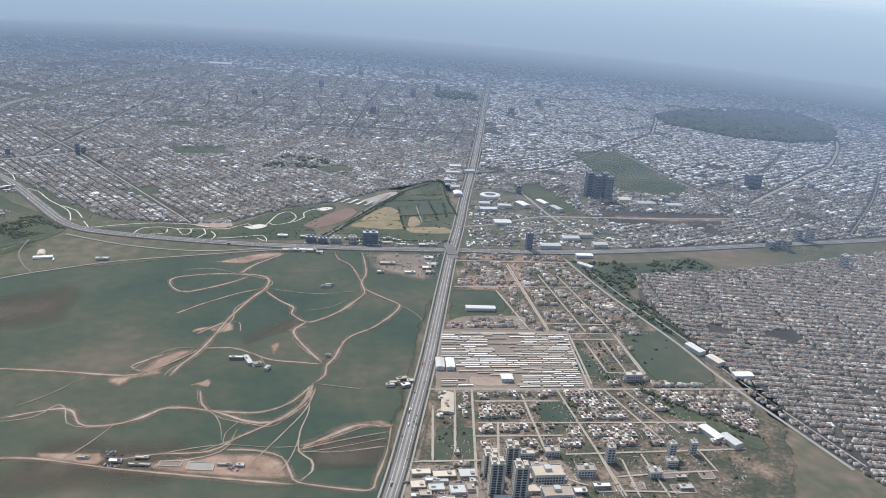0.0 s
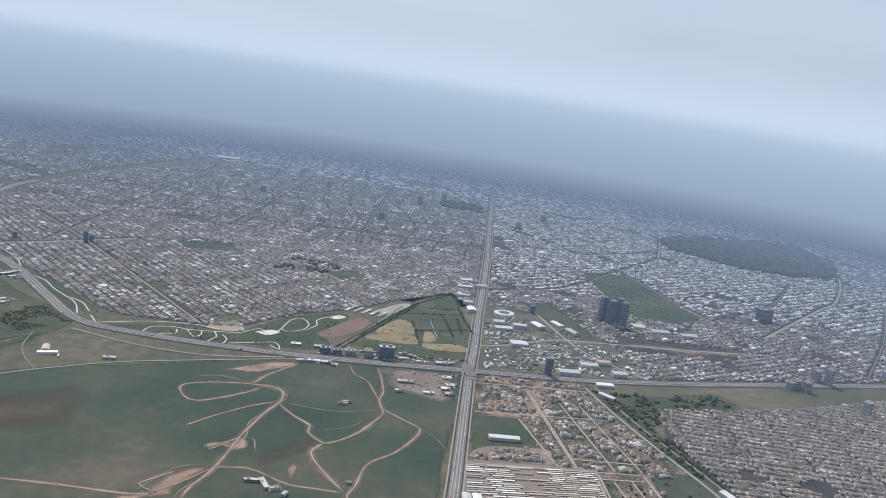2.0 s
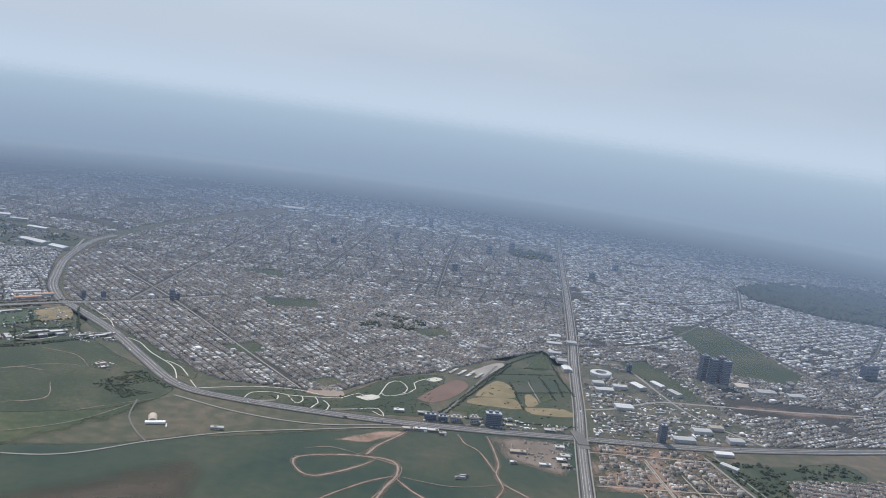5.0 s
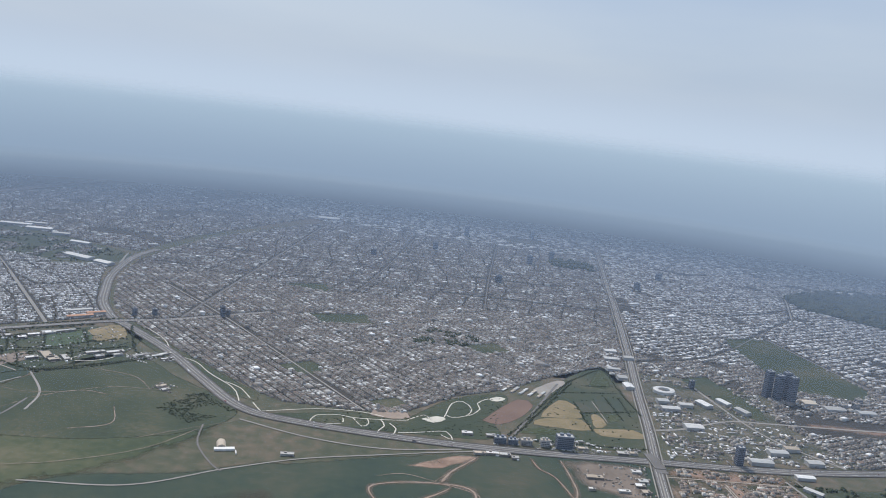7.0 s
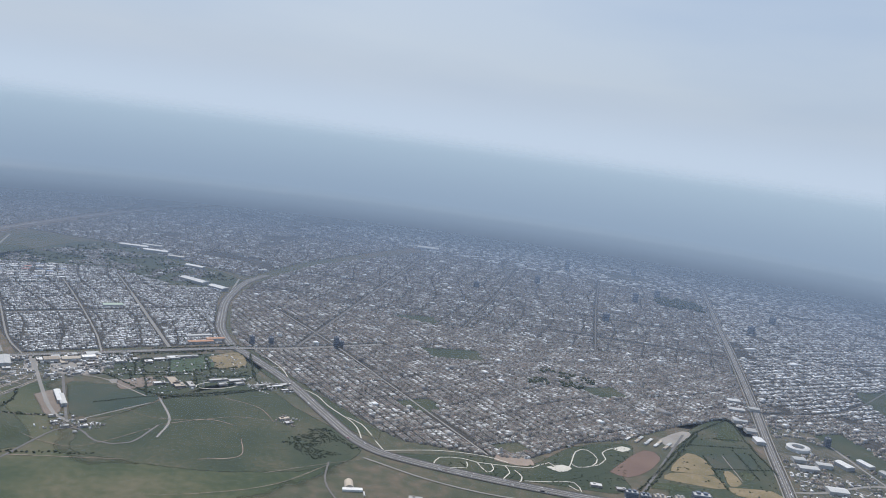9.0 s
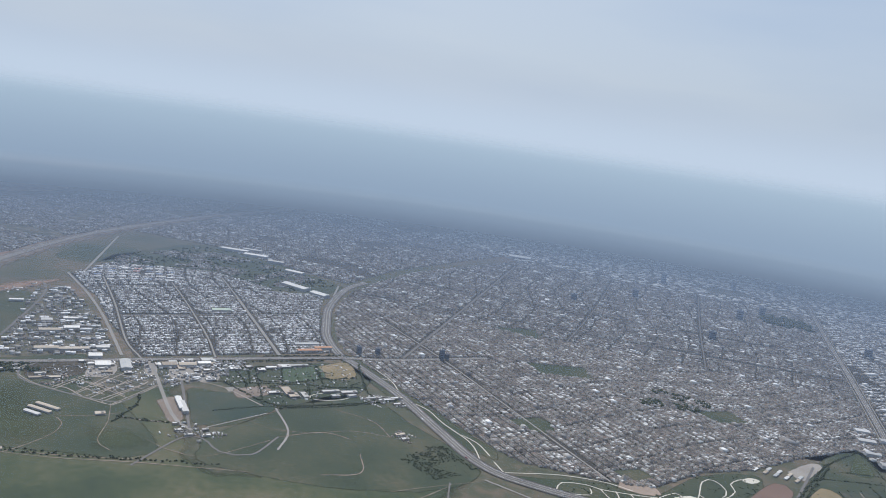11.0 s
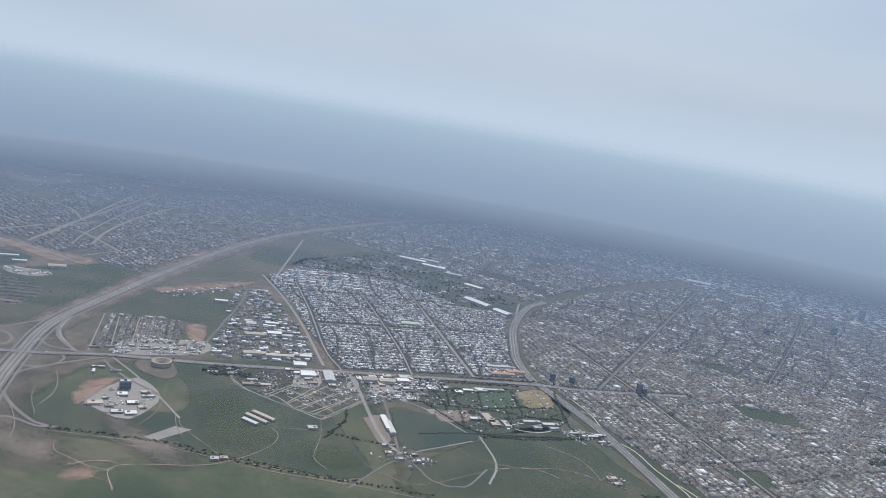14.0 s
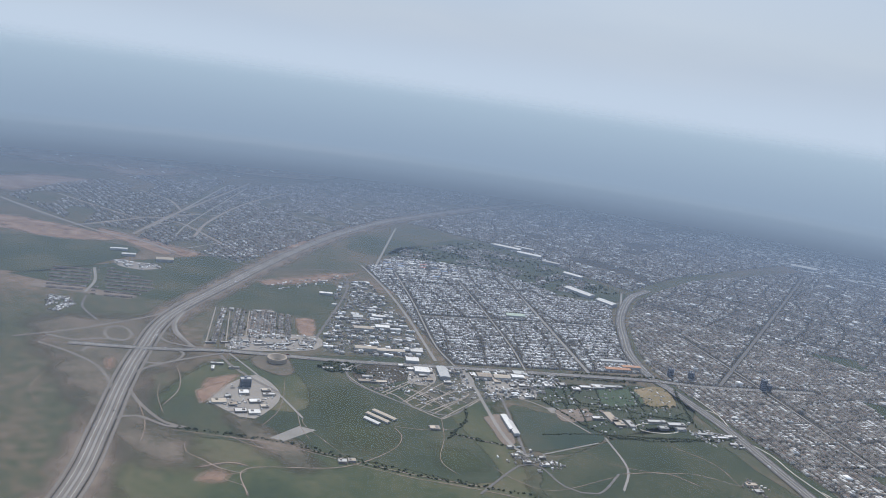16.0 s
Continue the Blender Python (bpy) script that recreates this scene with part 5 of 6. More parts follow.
for px, py, hh in ((66, 503, 27), (84, 500, 27), (63, 524, 20), (80, 530, 24)):
    apartment_tower(px, py, 11, 10, hh, 6)
for px, py, ww, dd, hh, fl, lb in ((108, 521, 24, 14, 9, 3, "broad tan-roofed commercial block"), (112, 496, 22, 12, 9, 3, "broad tan-roofed commercial block"), (92, 548, 17, 6, 6, 2, "dark low hall with pale roof edges"), (140, 532, 15, 8, 6, 2, "dark low commercial block"), (116, 556, 12, 8, 5, 2, "pale low commercial block"),
                           (163, 552, 6.5, 6, 14, 5, "slim grey tower on an open plot"), (217, 564, 6, 5, 13, 5, "slim grey tower on an open plot"), (237, 571, 5, 5, 11, 4, "slim grey tower on an open plot"), (214, 692, 17, 7, 7, 3, "long brown-grey block with flat roof"), (196, 536, 10, 8, 5, 2, "low cream flat-roofed house block"), (214, 552, 9, 6, 5, 2, "low cream flat-roofed house block")):
    tower(px, py, ww, dd, hh, A, fl, lb, None, 1, name="commercial_block")
tower(-1150, 838, 13, 9, 10, 50, 5, "dark square office block in a walled compound", M_SLATE, 1, name="office_block")
for px, py, hh in ((-761, 1346, 13), (-733, 1360, 12), (-635, 1412, 17), (-628, 1420, 9)):
    tower(px, py, 7, 7, hh, 40, 5, "dark grey tower beside the boulevard", M_SLATE, 1)
for k, (px, py, hh) in enumerate(((-150, 1990, 20), (-60, 2300, 26), (10, 2420, 24), (-330, 2350, 22), (210, 2130, 18), (300, 2300, 20), (-480, 2150, 16), (-250, 2700, 30), (-30, 2800, 26), (120, 2900, 30))):
    tower(px, py, 14, 10, hh, 15, 4, "grey tower rising over the far low city", M_SLATE, 1, "far towers")

# halls: x, y, w, d, h, bearing, roof
WS = "long white sheet-metal warehouse hall"
for px, py, ww, dd, hh, rt, lb, rf in (
        (224, 1040, 24, 9, 4, 8, WS, M_WHITE), (219, 1000, 22, 8, 4, -40, WS, M_WHITE), (70, 836, 34, 8, 4, 6, WS, M_WHITE), (298, 766, 22, 9, 4.5, -62, "pale hall beside the green strip", M_WHITE), (312, 742, 18, 10, 4.5, -62, "tan hall beside the green strip", M_TAN),
        (262, 600, 22, 9, 4.5, -62, WS, M_WHITE), (276, 590, 18, 9, 4.5, -62, WS, M_WHITE), (330, 712, 20, 9, 4.5, A, WS, M_WHITE), (24, 696, 8, 19, 4, 4, "grey-roofed hall beside the avenue", M_WHITE), (34, 697, 8, 19, 4, 4, "grey-roofed hall beside the avenue", M_WHITE),
        (31, 625, 11, 34, 2.2, 0, "long low tan shed beside the avenue", M_TAN), (88, 676, 11, 10, 4, A, "white cube-like shop hall", M_WHITE), (118, 1165, 26, 16, 5, 10, WS, M_WHITE), (100, 1230, 28, 12, 5, 10, WS, M_WHITE), (95, 1260, 18, 12, 5, 10, WS, M_GREY),
        (160, 1270, 24, 14, 5, -60, WS, M_WHITE), (195, 1290, 24, 11, 5, -60, WS, M_WHITE), (215, 1260, 24, 11, 5, -60, WS, M_WHITE), (128, 1255, 22, 10, 5, 10, WS, M_WHITE), (180, 1070, 30, 12, 5, 8, WS, M_GREY), (215, 1110, 26, 12, 5, 10, WS, M_GREY), (255, 1090, 22, 12, 5, 10, WS, M_WHITE), (240, 1130, 20, 10, 5, 10, WS, M_TAN),
        (78, 1470, 18, 12, 5, 8, WS, M_WHITE), (50, 1500, 22, 12, 5, 8, WS, M_WHITE), (45, 1450, 26, 12, 5, 8, WS, M_WHITE), (48, 1350, 16, 14, 5, 8, WS, M_WHITE), (52, 1310, 14, 20, 5, 8, WS, M_WHITE), (40, 1390, 22, 9, 5, 8, WS, M_GREY), (380, 1330, 34, 16, 5, 10, WS, M_WHITE), (345, 1345, 22, 18, 5, 10, WS, M_TAN), (430, 1330, 30, 14, 5, 10, WS, M_GREY),
        (-830, 1300, 40, 9, 4, 42, "long hall with terracotta roof", M_ORANGE), (-848, 1330, 42, 8, 4, 42, "long low grey school hall", M_GREY), (-818, 1328, 30, 8, 4, 42, "long hall with terracotta roof", M_ORANGE), (-1042, 1698, 66, 20, 6, -18, "huge white sheet-metal factory hall", M_WHITE), (-974, 1671, 40, 19, 6, -18, "huge white sheet-metal factory hall", M_WHITE), (-1107, 1831, 46, 15, 6, -6, "long white sheet-metal factory hall", M_WHITE),
        (-1330, 1950, 70, 18, 6, 10, "long white sheet-metal factory hall", M_WHITE), (-1260, 1930, 60, 18, 6, 10, "long white sheet-metal factory hall", M_WHITE), (-1190, 1900, 40, 14, 6, 10, "long white sheet-metal factory hall", M_WHITE), (-1300, 1985, 50, 12, 6, 10, "long white sheet-metal factory hall", M_WHITE), (-1058, 1415, 34, 15, 5, 42, "broad hall with pale green roof", M_GREENROOF), (887, 2455, 70, 26, 6, 10, "white hall at the edge of the wooded park", M_WHITE), (-706, 2670, 70, 34, 6, 10, "large far white hall", M_WHITE),
        (-868, 990, 7, 40, 4, 42, "long white shed with ribbed roof", M_WHITE), (-857, 981, 7, 36, 4, 42, "long white shed with ribbed roof", M_WHITE), (-1005, 1068, 14, 38, 4.5, 40, "grey-roofed hall in a works yard", M_GREY), (-1030, 1052, 20, 18, 4.5, 40, "pale hall in a works yard", M_WHITE), (-1060, 1075, 18, 14, 4.5, 40, WS, M_WHITE), (-940, 1120, 24, 12, 4.5, 42, "tan works hall in a yard", M_TAN), (-925, 1140, 18, 10, 4.5, 42, WS, M_WHITE), (-960, 1105, 20, 14, 4.5, 42, "tan works hall in a yard", M_TAN),
        (-1185, 1130, 30, 10, 4.5, 42, "tan works hall in a yard", M_TAN), (-1170, 1160, 22, 12, 4.5, 42, WS, M_WHITE), (-1100, 1080, 40, 9, 4.5, 42, "long tan works hall", M_TAN), (-1130, 1060, 32, 10, 4.5, 42, "long tan works hall", M_TAN), (-1075, 1110, 18, 10, 4.5, 42, WS, M_WHITE), (-1225, 1170, 16, 12, 4, 42, "grey works hall in a yard", M_GREY), (-1205, 1200, 22, 8, 4, 42, WS, M_WHITE),
        (-1338, 1230, 22, 8, 4, 40, "white hall on a tan plot", M_WHITE), (-1640, 1140, 30, 16, 5, 50, "pale tan hall by the motorway", M_TAN), (-1700, 1110, 24, 9, 4, 50, WS, M_WHITE), (-1740, 1120, 30, 7, 4, 50, WS, M_WHITE)):
    warehouse(px, py, ww, dd, hh, rt, lb, rf)
for px, py, ww, dd, rf in ((-1042, 1049, 16, 8, M_WHITE), (-1024, 1058, 14, 8, M_WHITE), (-1008, 1032, 14, 8, M_TAN), (-1020, 1040, 12, 7, M_GREY), (-961, 1117, 12, 22, M_GREY), (-943, 1108, 10, 20, M_TAN), (-932, 1160, 18, 14, M_GREY), (-918, 1146, 16, 10, M_TAN), (-906, 1121, 15, 7, M_WHITE), (-903, 1095, 12, 6, M_WHITE), (-884, 1090, 14, 8, M_WHITE),
                           (-952, 1141, 14, 10, M_GREY), (-975, 1100, 8, 12, M_WHITE), (-900, 1075, 12, 4, M_WHITE), (-985, 1046, 10, 7, M_WHITE), (-1000, 1085, 9, 9, M_TAN), (-1060, 1048, 10, 8, M_WHITE), (-935, 1128, 9, 8, M_WHITE), (-916, 1108, 10, 6, M_GREY)):
    flat_block(px, py, ww, dd, 2.3, 43, "works hall in the yards beside the boulevard", rf, "works halls", name="works_hall")
for px, py, ww, dd, rf in ((10, 519, 15, 7, M_TAN), (28, 518, 18, 8, M_TAN), (46, 521, 13, 10, M_GREY), (8, 503, 11, 9, M_TAN), (22, 501, 12, 8, M_WHITE), (38, 500, 12, 10, M_GREY), (14, 493, 9, 6, M_TAN), (48, 504, 6, 8, M_TAN), (25, 509, 12, 3, M_GREY), (72, 492, 14, 8, M_WHITE), (98, 507, 14, 9, M_TAN), (94, 522, 12, 8, M_TAN), (104, 538, 14, 6, M_TAN), (18, 510, 9, 4, M_WHITE), (38, 549, 4.5, 5, M_WHITE), (50, 512, 5, 5, M_WHITE), (6, 490, 6, 5, M_WHITE), (30, 487, 12, 6, M_TAN), (62, 487, 12, 6, M_WHITE), (132, 508, 10, 6, M_WHITE), (150, 516, 14, 5, M_WHITE), (217, 534, 9, 4, M_TAN), (217, 521, 11, 6, M_WHITE)):
    flat_block(px, py, ww, dd, 2.6, A, "low shop hall beside the avenue", rf, "shop halls", name="shop_hall")
for px, py, ww, rt in ((-3222, 2085, 150, 60), (-2621, 2180, 120, 62), (-3150, 2300, 70, 60), (-2850, 2600, 60, 55), (-3000, 2900, 80, 60), (-2500, 1900, 50, 60)):
    warehouse(px, py, ww, 22, 5, rt, "long white hall far out on the plain", M_WHITE, "far plain halls")
# parallel sheds on the meadow
for px, py, ww, rf in ((-985, 896, 34, M_TAN), (-986, 884, 33, M_TAN), (-986, 872, 22, M_WHITE)):
    warehouse(px, py, ww, 5, 2.4, -5, "long low poultry shed with pale roof", rf, "three parallel sheds")
# school with cream blocks
for px, py, ww, dd, rf in ((-778, 1112, 12, 30, M_TAN), (-764, 1102, 14, 16, M_TAN), (-790, 1096, 16, 8, M_WHITE), (-752, 1112, 8, 20, M_WHITE), (-728, 1148, 26, 7, M_WHITE), (-705, 1160, 24, 8, M_WHITE), (-715, 1135, 12, 8, M_GREY), (-696, 1150, 13, 7, M_WHITE), (-838, 1190, 24, 8, M_WHITE), (-848, 1170, 12, 10, M_WHITE), (-828, 1205, 18, 12, M_WHITE), (-880, 1150, 16, 10, M_WHITE), (-868, 1170, 10, 9, M_WHITE), (-812, 1222, 30, 7, M_GREY)):
    flat_block(px, py, ww, dd, 2.6, 43, "cream and white school block with flat-looking roof", rf, "school blocks", name="school_block")
patch("vacant_plot", [(-1162, 778), (-1168, 835), (-1166, 875), (-1103, 851), (-1080, 780), (-1118, 772)], 0.42, M_SANDLOT2, "pale paved ground of a walled compound", "ground", margin=3, wobble=1)
for px, py, ww, dd, rf in ((-1138, 783, 14, 10, M_TAN), (-1122, 789, 8, 7, M_TAN), (-1104, 783, 11, 8, M_WHITE), (-1091, 791, 11, 9, M_WHITE), (-1094, 811, 8, 6, M_TAN), (-1113, 839, 12, 5, M_WHITE), (-1137, 822, 10, 9, M_WHITE), (-1111, 813, 11, 8, M_WHITE), (-1124, 846, 9, 6, M_TAN), (-1141, 800, 6, 5, M_GREY)):
    flat_block(px, py, ww * 1.2, dd * 1.2, 2.2, 50, "low white block in a walled office compound", rf, "compound blocks", name="compound_block")
for px, py, ww, dd, rf in ((-1256, 989, 26, 4, M_WHITE), (-1259, 948, 14, 5, M_WHITE), (-1218, 982, 18, 7, M_GREY), (-1198, 1003, 12, 7, M_WHITE), (-1236, 956, 16, 5, M_WHITE), (-1219, 1008, 14, 6, M_TAN), (-1246, 962, 12, 5, M_WHITE), (-1228, 970, 14, 5, M_GREY), (-1270, 925, 14, 3.5, M_WHITE), (-1282, 908, 14, 3, M_WHITE), (-1340, 1062, 14, 6, M_WHITE), (-1325, 1075, 12, 6, M_TAN), (-1240, 1000, 10, 8, M_GREY)):
    flat_block(px, py, ww, dd, 1.9, 52, "pale trade hall at the edge of the estate", rf, "trade halls", name="trade_hall")
for px, py, ww, dd, rf in ((-1222, 862, 16, 4, M_WHITE), (-1215, 848, 4, 12, M_WHITE), (-1198, 868, 14, 3.5, M_WHITE), (-1060, 965, 22, 7, M_TAN), (-1048, 975, 22, 7, M_TAN), (-1068, 978, 14, 6, M_WHITE), (-1120, 960, 14, 5, M_WHITE), (-1100, 975, 12, 6, M_GREY), (-1112, 985, 10, 5, M_WHITE), (-925, 912, 12, 9, M_TAN), (-790, 925, 9, 5, M_WHITE), (-808, 915, 10, 5, M_GREY), (-825, 920, 8, 5, M_WHITE), (-800, 938, 8, 5, M_WHITE), (-838, 935, 8, 5, M_GREY), (-952, 772, 9, 7, M_GREY), (-946, 780, 8, 6, M_TAN),
                           (-595, 1058, 14, 7, M_TAN), (-585, 1048, 10, 6, M_WHITE), (-640, 1180, 18, 6, M_WHITE), (-650, 1165, 24, 5, M_WHITE), (-668, 1160, 22, 5, M_GREY), (-630, 1160, 16, 5, M_WHITE)):
    flat_block(px, py, ww, dd, 2.0, 43, "small pale outbuilding on open land", rf, "outbuildings", name="outbuilding")
# field buildings: shed with arched roof, hut, farmyard, roadside halls
arch = thing("arched_shed", -466, 914, 20, "cream arched-roof shed with white lean-to on a farm plot", "shed")
bm = bmesh.new()
prof = [(5 * math.cos(a), 4.6 * math.sin(a)) for a in np.linspace(0, math.pi, 15)]
rg = [[bm.verts.new((px, s, pz)) for px, pz in prof] for s in (-8, 8)]
for i in range(14):
    bm.faces.new((rg[0][i], rg[0][i + 1], rg[1][i + 1], rg[1][i]))
bm.faces.new(rg[0])
bm.faces.new(rg[1][::-1])
part("vault", bm, M_TAN, arch)
part("lean_to", box(bmesh.new(), 3, -12, 0, 22, 6, 2.4, 0.2), M_WHITE, arch)
part("yard_wall", box(bmesh.new(), 15, -20, 0, 1.4, 9, 1.4), M_WHITE, arch)
for px, py, ww, dd, rt, rf in ((-391, 912, 15, 6, 10, M_WHITE), (-163, 989, 16, 7, 8, M_WHITE), (-148, 990, 14, 8, 8, M_WHITE), (-178, 985, 14, 7, 8, M_TAN), (-136, 985, 9, 7, 8, M_WHITE), (-45, 962, 20, 9, 8, M_TAN), (8, 992, 12, 8, 8, M_WHITE), (12, 968, 12, 9, 8, M_GREY), (6, 955, 12, 8, 8, M_WHITE), (10, 940, 10, 8, 8, M_TAN), (-15, 935, 14, 6, 8, M_WHITE), (0, 1042, 14, 8, 8, M_WHITE), (14, 1046, 10, 7, 8, M_TAN),
                              (-172, 683, 13, 3.2, 6, M_WHITE), (-160, 680, 5, 18, 30, M_GREY), (-150, 674, 8, 5, 20, M_TAN), (-112, 872, 12, 2.6, 10, M_WHITE), (-108, 878, 10, 2.4, 10, M_WHITE), (-139, 667, 4, 7, -15, M_GREY), (-86, 700, 5, 1.8, 0, M_WHITE), (-52, 930, 8, 5, 10, M_WHITE), (-12, 663, 12, 5, 30, M_TAN), (-8, 652, 9, 6, 30, M_WHITE), (-18, 655, 10, 4, 10, M_TAN), (-22, 650, 8, 4, 10, M_GREY), (-4, 660, 6, 5, 10, M_WHITE),
                              (-203, 517, 10, 3, 3, M_TAN), (-140, 515, 11, 3.2, 3, M_TAN), (-128, 515, 6, 3.5, 3, M_GREY), (-202, 508, 16, 2.2, 3, M_WHITE), (-221, 511, 10, 4.2, 3, M_WHITE), (-246, 513, 9, 3, 3, M_TAN), (-195, 1040, 14, 8, 8, M_WHITE), (-165, 1042, 12, 7, 8, M_GREY), (-50, 1040, 14, 7, 8, M_TAN)):
    flat_block(px, py, ww, dd, 1.5 if py < 530 else 2.4, rt, "small hall on open land beside the fields", rf, "field halls", name="field_hall")
# walled yards on the works ground
for px, py, ww, dd, m, lb in ((-157, 511, 20, 10, M_SANDLOT2, "pale concrete yard with a low wall"), (-180, 512, 17, 7, M_PINK, "tan earth yard with a low wall")):
    yard = thing("walled_yard", px, py, 2, lb, "yard")
    part("paving", box(bmesh.new(), 0, 0, 0.3, ww - 0.6, dd - 0.6, 0.25), M_LANE if m is M_SANDLOT2 else M_SANDLOT, yard)
    for sx, sy, a, b in ((0, 1, ww, 0.5), (0, -1, ww, 0.5), (1, 0, 0.5, dd - 1.1), (-1, 0, 0.5, dd - 1.1)):
        part("wall", box(bmesh.new(), sx * (ww / 2 - 0.25), sy * (dd / 2 - 0.25), 0, a, b, 1.0, 0.08), M_PIER, yard)
# long barracks beside the ploughed field
for i in range(5):
    for k in (0, 1):
        px, py = -146 + 13 * i + 6 * k, 1222 + 3 * i + 14 * k - 5 * i
        warehouse(px, py, 3.6, 13, 1.8, -28, "long low barrack with pale roof", (M_WHITE, M_TAN, M_GREY)[(i + k) % 3], "parallel barracks", name="barrack")
# market rows at the top of the town
rng = np.random.RandomState(61)
for i in range(6):
    for k in range(7):
        u, v = (k + rng.uniform(-0.1, 0.1)) / 6.5, (i + rng.uniform(-0.15, 0.15)) / 5.5
        px, py = -1352 + 108 * u - 76 * v, 1444 + 108 * u + 112 * v + 10 * math.sin(3 * u)
        rf = M_REDROOF if (i, k) in ((3, 3), (4, 3)) else M_BLUEROOF if rng.rand() < 0.22 else M_GREY if rng.rand() < 0.3 else M_WHITE
        warehouse(px, py, rng.uniform(11, 17), rng.uniform(5, 8), 2.4, 44, "low market hall with coloured sheet-metal roof", rf, "market halls", name="market_hall")
# round bull-ring-like hall
rnd = thing("round_hall", -1181, 929, 0, "small round grandstand with brown seats", "building")
bm = bmesh.new()
prev = None
for r, z in ((13, 0), (13, 6), (11, 6), (6, 1.2), (6, 0.3)):
    ring = [bm.verts.new((r * math.cos(a), r * math.sin(a), z)) for a in np.arange(28) * 2 * math.pi / 28]
    if prev:
        for i in range(28):
            bm.faces.new((prev[i], prev[(i + 1) % 28], ring[(i + 1) % 28], ring[i]))
    prev = ring
bm.faces.new(prev)
part("grandstand", bm, M_TAN, rnd)

ov = thing("oval_hall", 108, 1312, 25, "white oval hall with an open middle court", "building")
bm = bmesh.new()
prev = None
for r, z in ((1.0, 0), (1.0, 4.5), (0.78, 5.6), (0.55, 5.0), (0.55, 0.3)):
    ring = [bm.verts.new((18 * r * math.cos(a), 15 * r * math.sin(a), z)) for a in np.arange(32) * 2 * math.pi / 32]
    if prev:
        for i in range(32):
            bm.faces.new((prev[i], prev[(i + 1) % 32], ring[(i + 1) % 32], ring[i]))
    prev = ring
part("ring_roof", bm, M_WHITE, ov)
part("court", box(bmesh.new(), 0, 0, 0, 14, 11, 0.4), M_LANE, ov)

# bridge where the avenue crosses the ring road
br = thing("overpass", 38, 1026, 8, "grey concrete overpass where the avenue crosses the ring road", "bridge")
tagged(br, kind="structure")
part("deck", box(bmesh.new(), 0, 0, 1.1, 14, 34, 0.8, 0.1), M_ROAD, br)
for s in (-1, 1):
    part("railing", box(bmesh.new(), s * 6.8, 0, 1.9, 0.4, 34, 0.9), M_LANE, br)
    part("ramp", box(bmesh.new(), 0, s * 22, 0.3, 13, 12, 0.9, 0.3), M_ROAD, br)

# terraces on the lettable ground: long pale rows
rng = np.random.RandomState(31)
for i in range(30):
    y0, u = 652 + i * 3.93, 0.0
    while u < 134:
        length = rng.uniform(10, 30)
        if u + length > 138:
            length = 138 - u
        cx, cy = 25 + u + length / 2, y0 + (u + length / 2) * math.tan(radians(A))
        hole = (cx < 48 and 676 < cy < 712) or (50 < cx < 94 and cy < 681) or abs(cx - 92 + (cy - 720) * 0.03) < 3 or (84 < cx < 104 and 755 < cy < 775)
        if not hole and rng.rand() < 0.93:
            t = thing("terrace", cx, cy, A, "long low terrace with pale tan flat roof", "building", "parallel terraces")
            part("wall", box(bmesh.new(), 0, 0, 0, length - 0.6, 1.7, 1.2), M_HWALL, t)
            part("roof", box(bmesh.new(), 0, 0, 1.2, length - 0.4, 1.95, 0.15), M_TAN if rng.rand() < 0.25 else M_PALEROOF, t)
        u += length + rng.uniform(0.5, 2.0)
lots_mesh = [(20, 645), (22, 778), (165, 798), (172, 664)]
pad(lots_mesh, 0.2, M_SANDLOT)
patch("bare_ground", [(53, 679), (76, 680), (91, 678), (89, 664), (52, 661)], 0.32, M_DIRT, "bright tan sand yard beside the terraces", "ground", margin=2, wobble=0.6)
patch("bare_ground", [(53, 943), (119, 970), (124, 910), (55, 893)], 0.33, M_PINK, "reddish earth between half-built plots", "ground", margin=9, wobble=3)
patch("bare_ground", [(113, 989), (128, 992), (138, 908), (127, 906)], 0.35, M_PINK, "reddish earth along a dusty street", "ground", margin=4, wobble=2)
patch("bare_ground", [(25, 784), (32, 800), (50, 818), (85, 824), (120, 827), (122, 808), (123, 790), (90, 785), (52, 780)], 0.34, M_SHOULDER, "pale gravel lot beside the terraces", "ground", margin=4, wobble=2)
patch("bare_ground", [(2, 534), (14, 600), (20, 640), (12, 560), (8, 530)], 0.33, M_DRYLAND, "dry rubble strip along the avenue", "ground", margin=3, wobble=1)
patch("bare_ground", [(-2, 486), (0, 526), (56, 530), (58, 488)], 0.34, M_SHOULDER, "dusty paved forecourt of the shops", "ground", margin=2, wobble=0.5)
patch("bare_ground", [(60, 486), (58, 536), (122, 552), (130, 492)], 0.345, M_SHOULDER, "dusty paved ground round the towers", "ground", margin=3, wobble=1)
patch("dark_meadow", [(228, 966), (272, 999), (327, 1035), (382, 1035), (391, 1016), (369, 1006), (320, 1008), (259, 971)], 0.36, M_LEAFY, "dark green curved channel strip", "meadow", margin=4, wobble=1)
for i, pts in enumerate(([(174, 555), (178, 506)], [(192, 564), (202, 508)], [(156, 561), (165, 505)], [(243, 578), (251, 545)], [(119, 542), (126, 523), (140, 517)], [(165, 530), (200, 538), (250, 547)], [(160, 512), (220, 516)])):
    lane("street", pts, 2.4, M_DUST, "pale dusty street between open plots", 0.72 + 0.004 * i)
lane("street", [(387, 1015), (408, 955), (428, 848)], 3.0, M_LANE, "pale paved road through the terraced estate", 0.78)
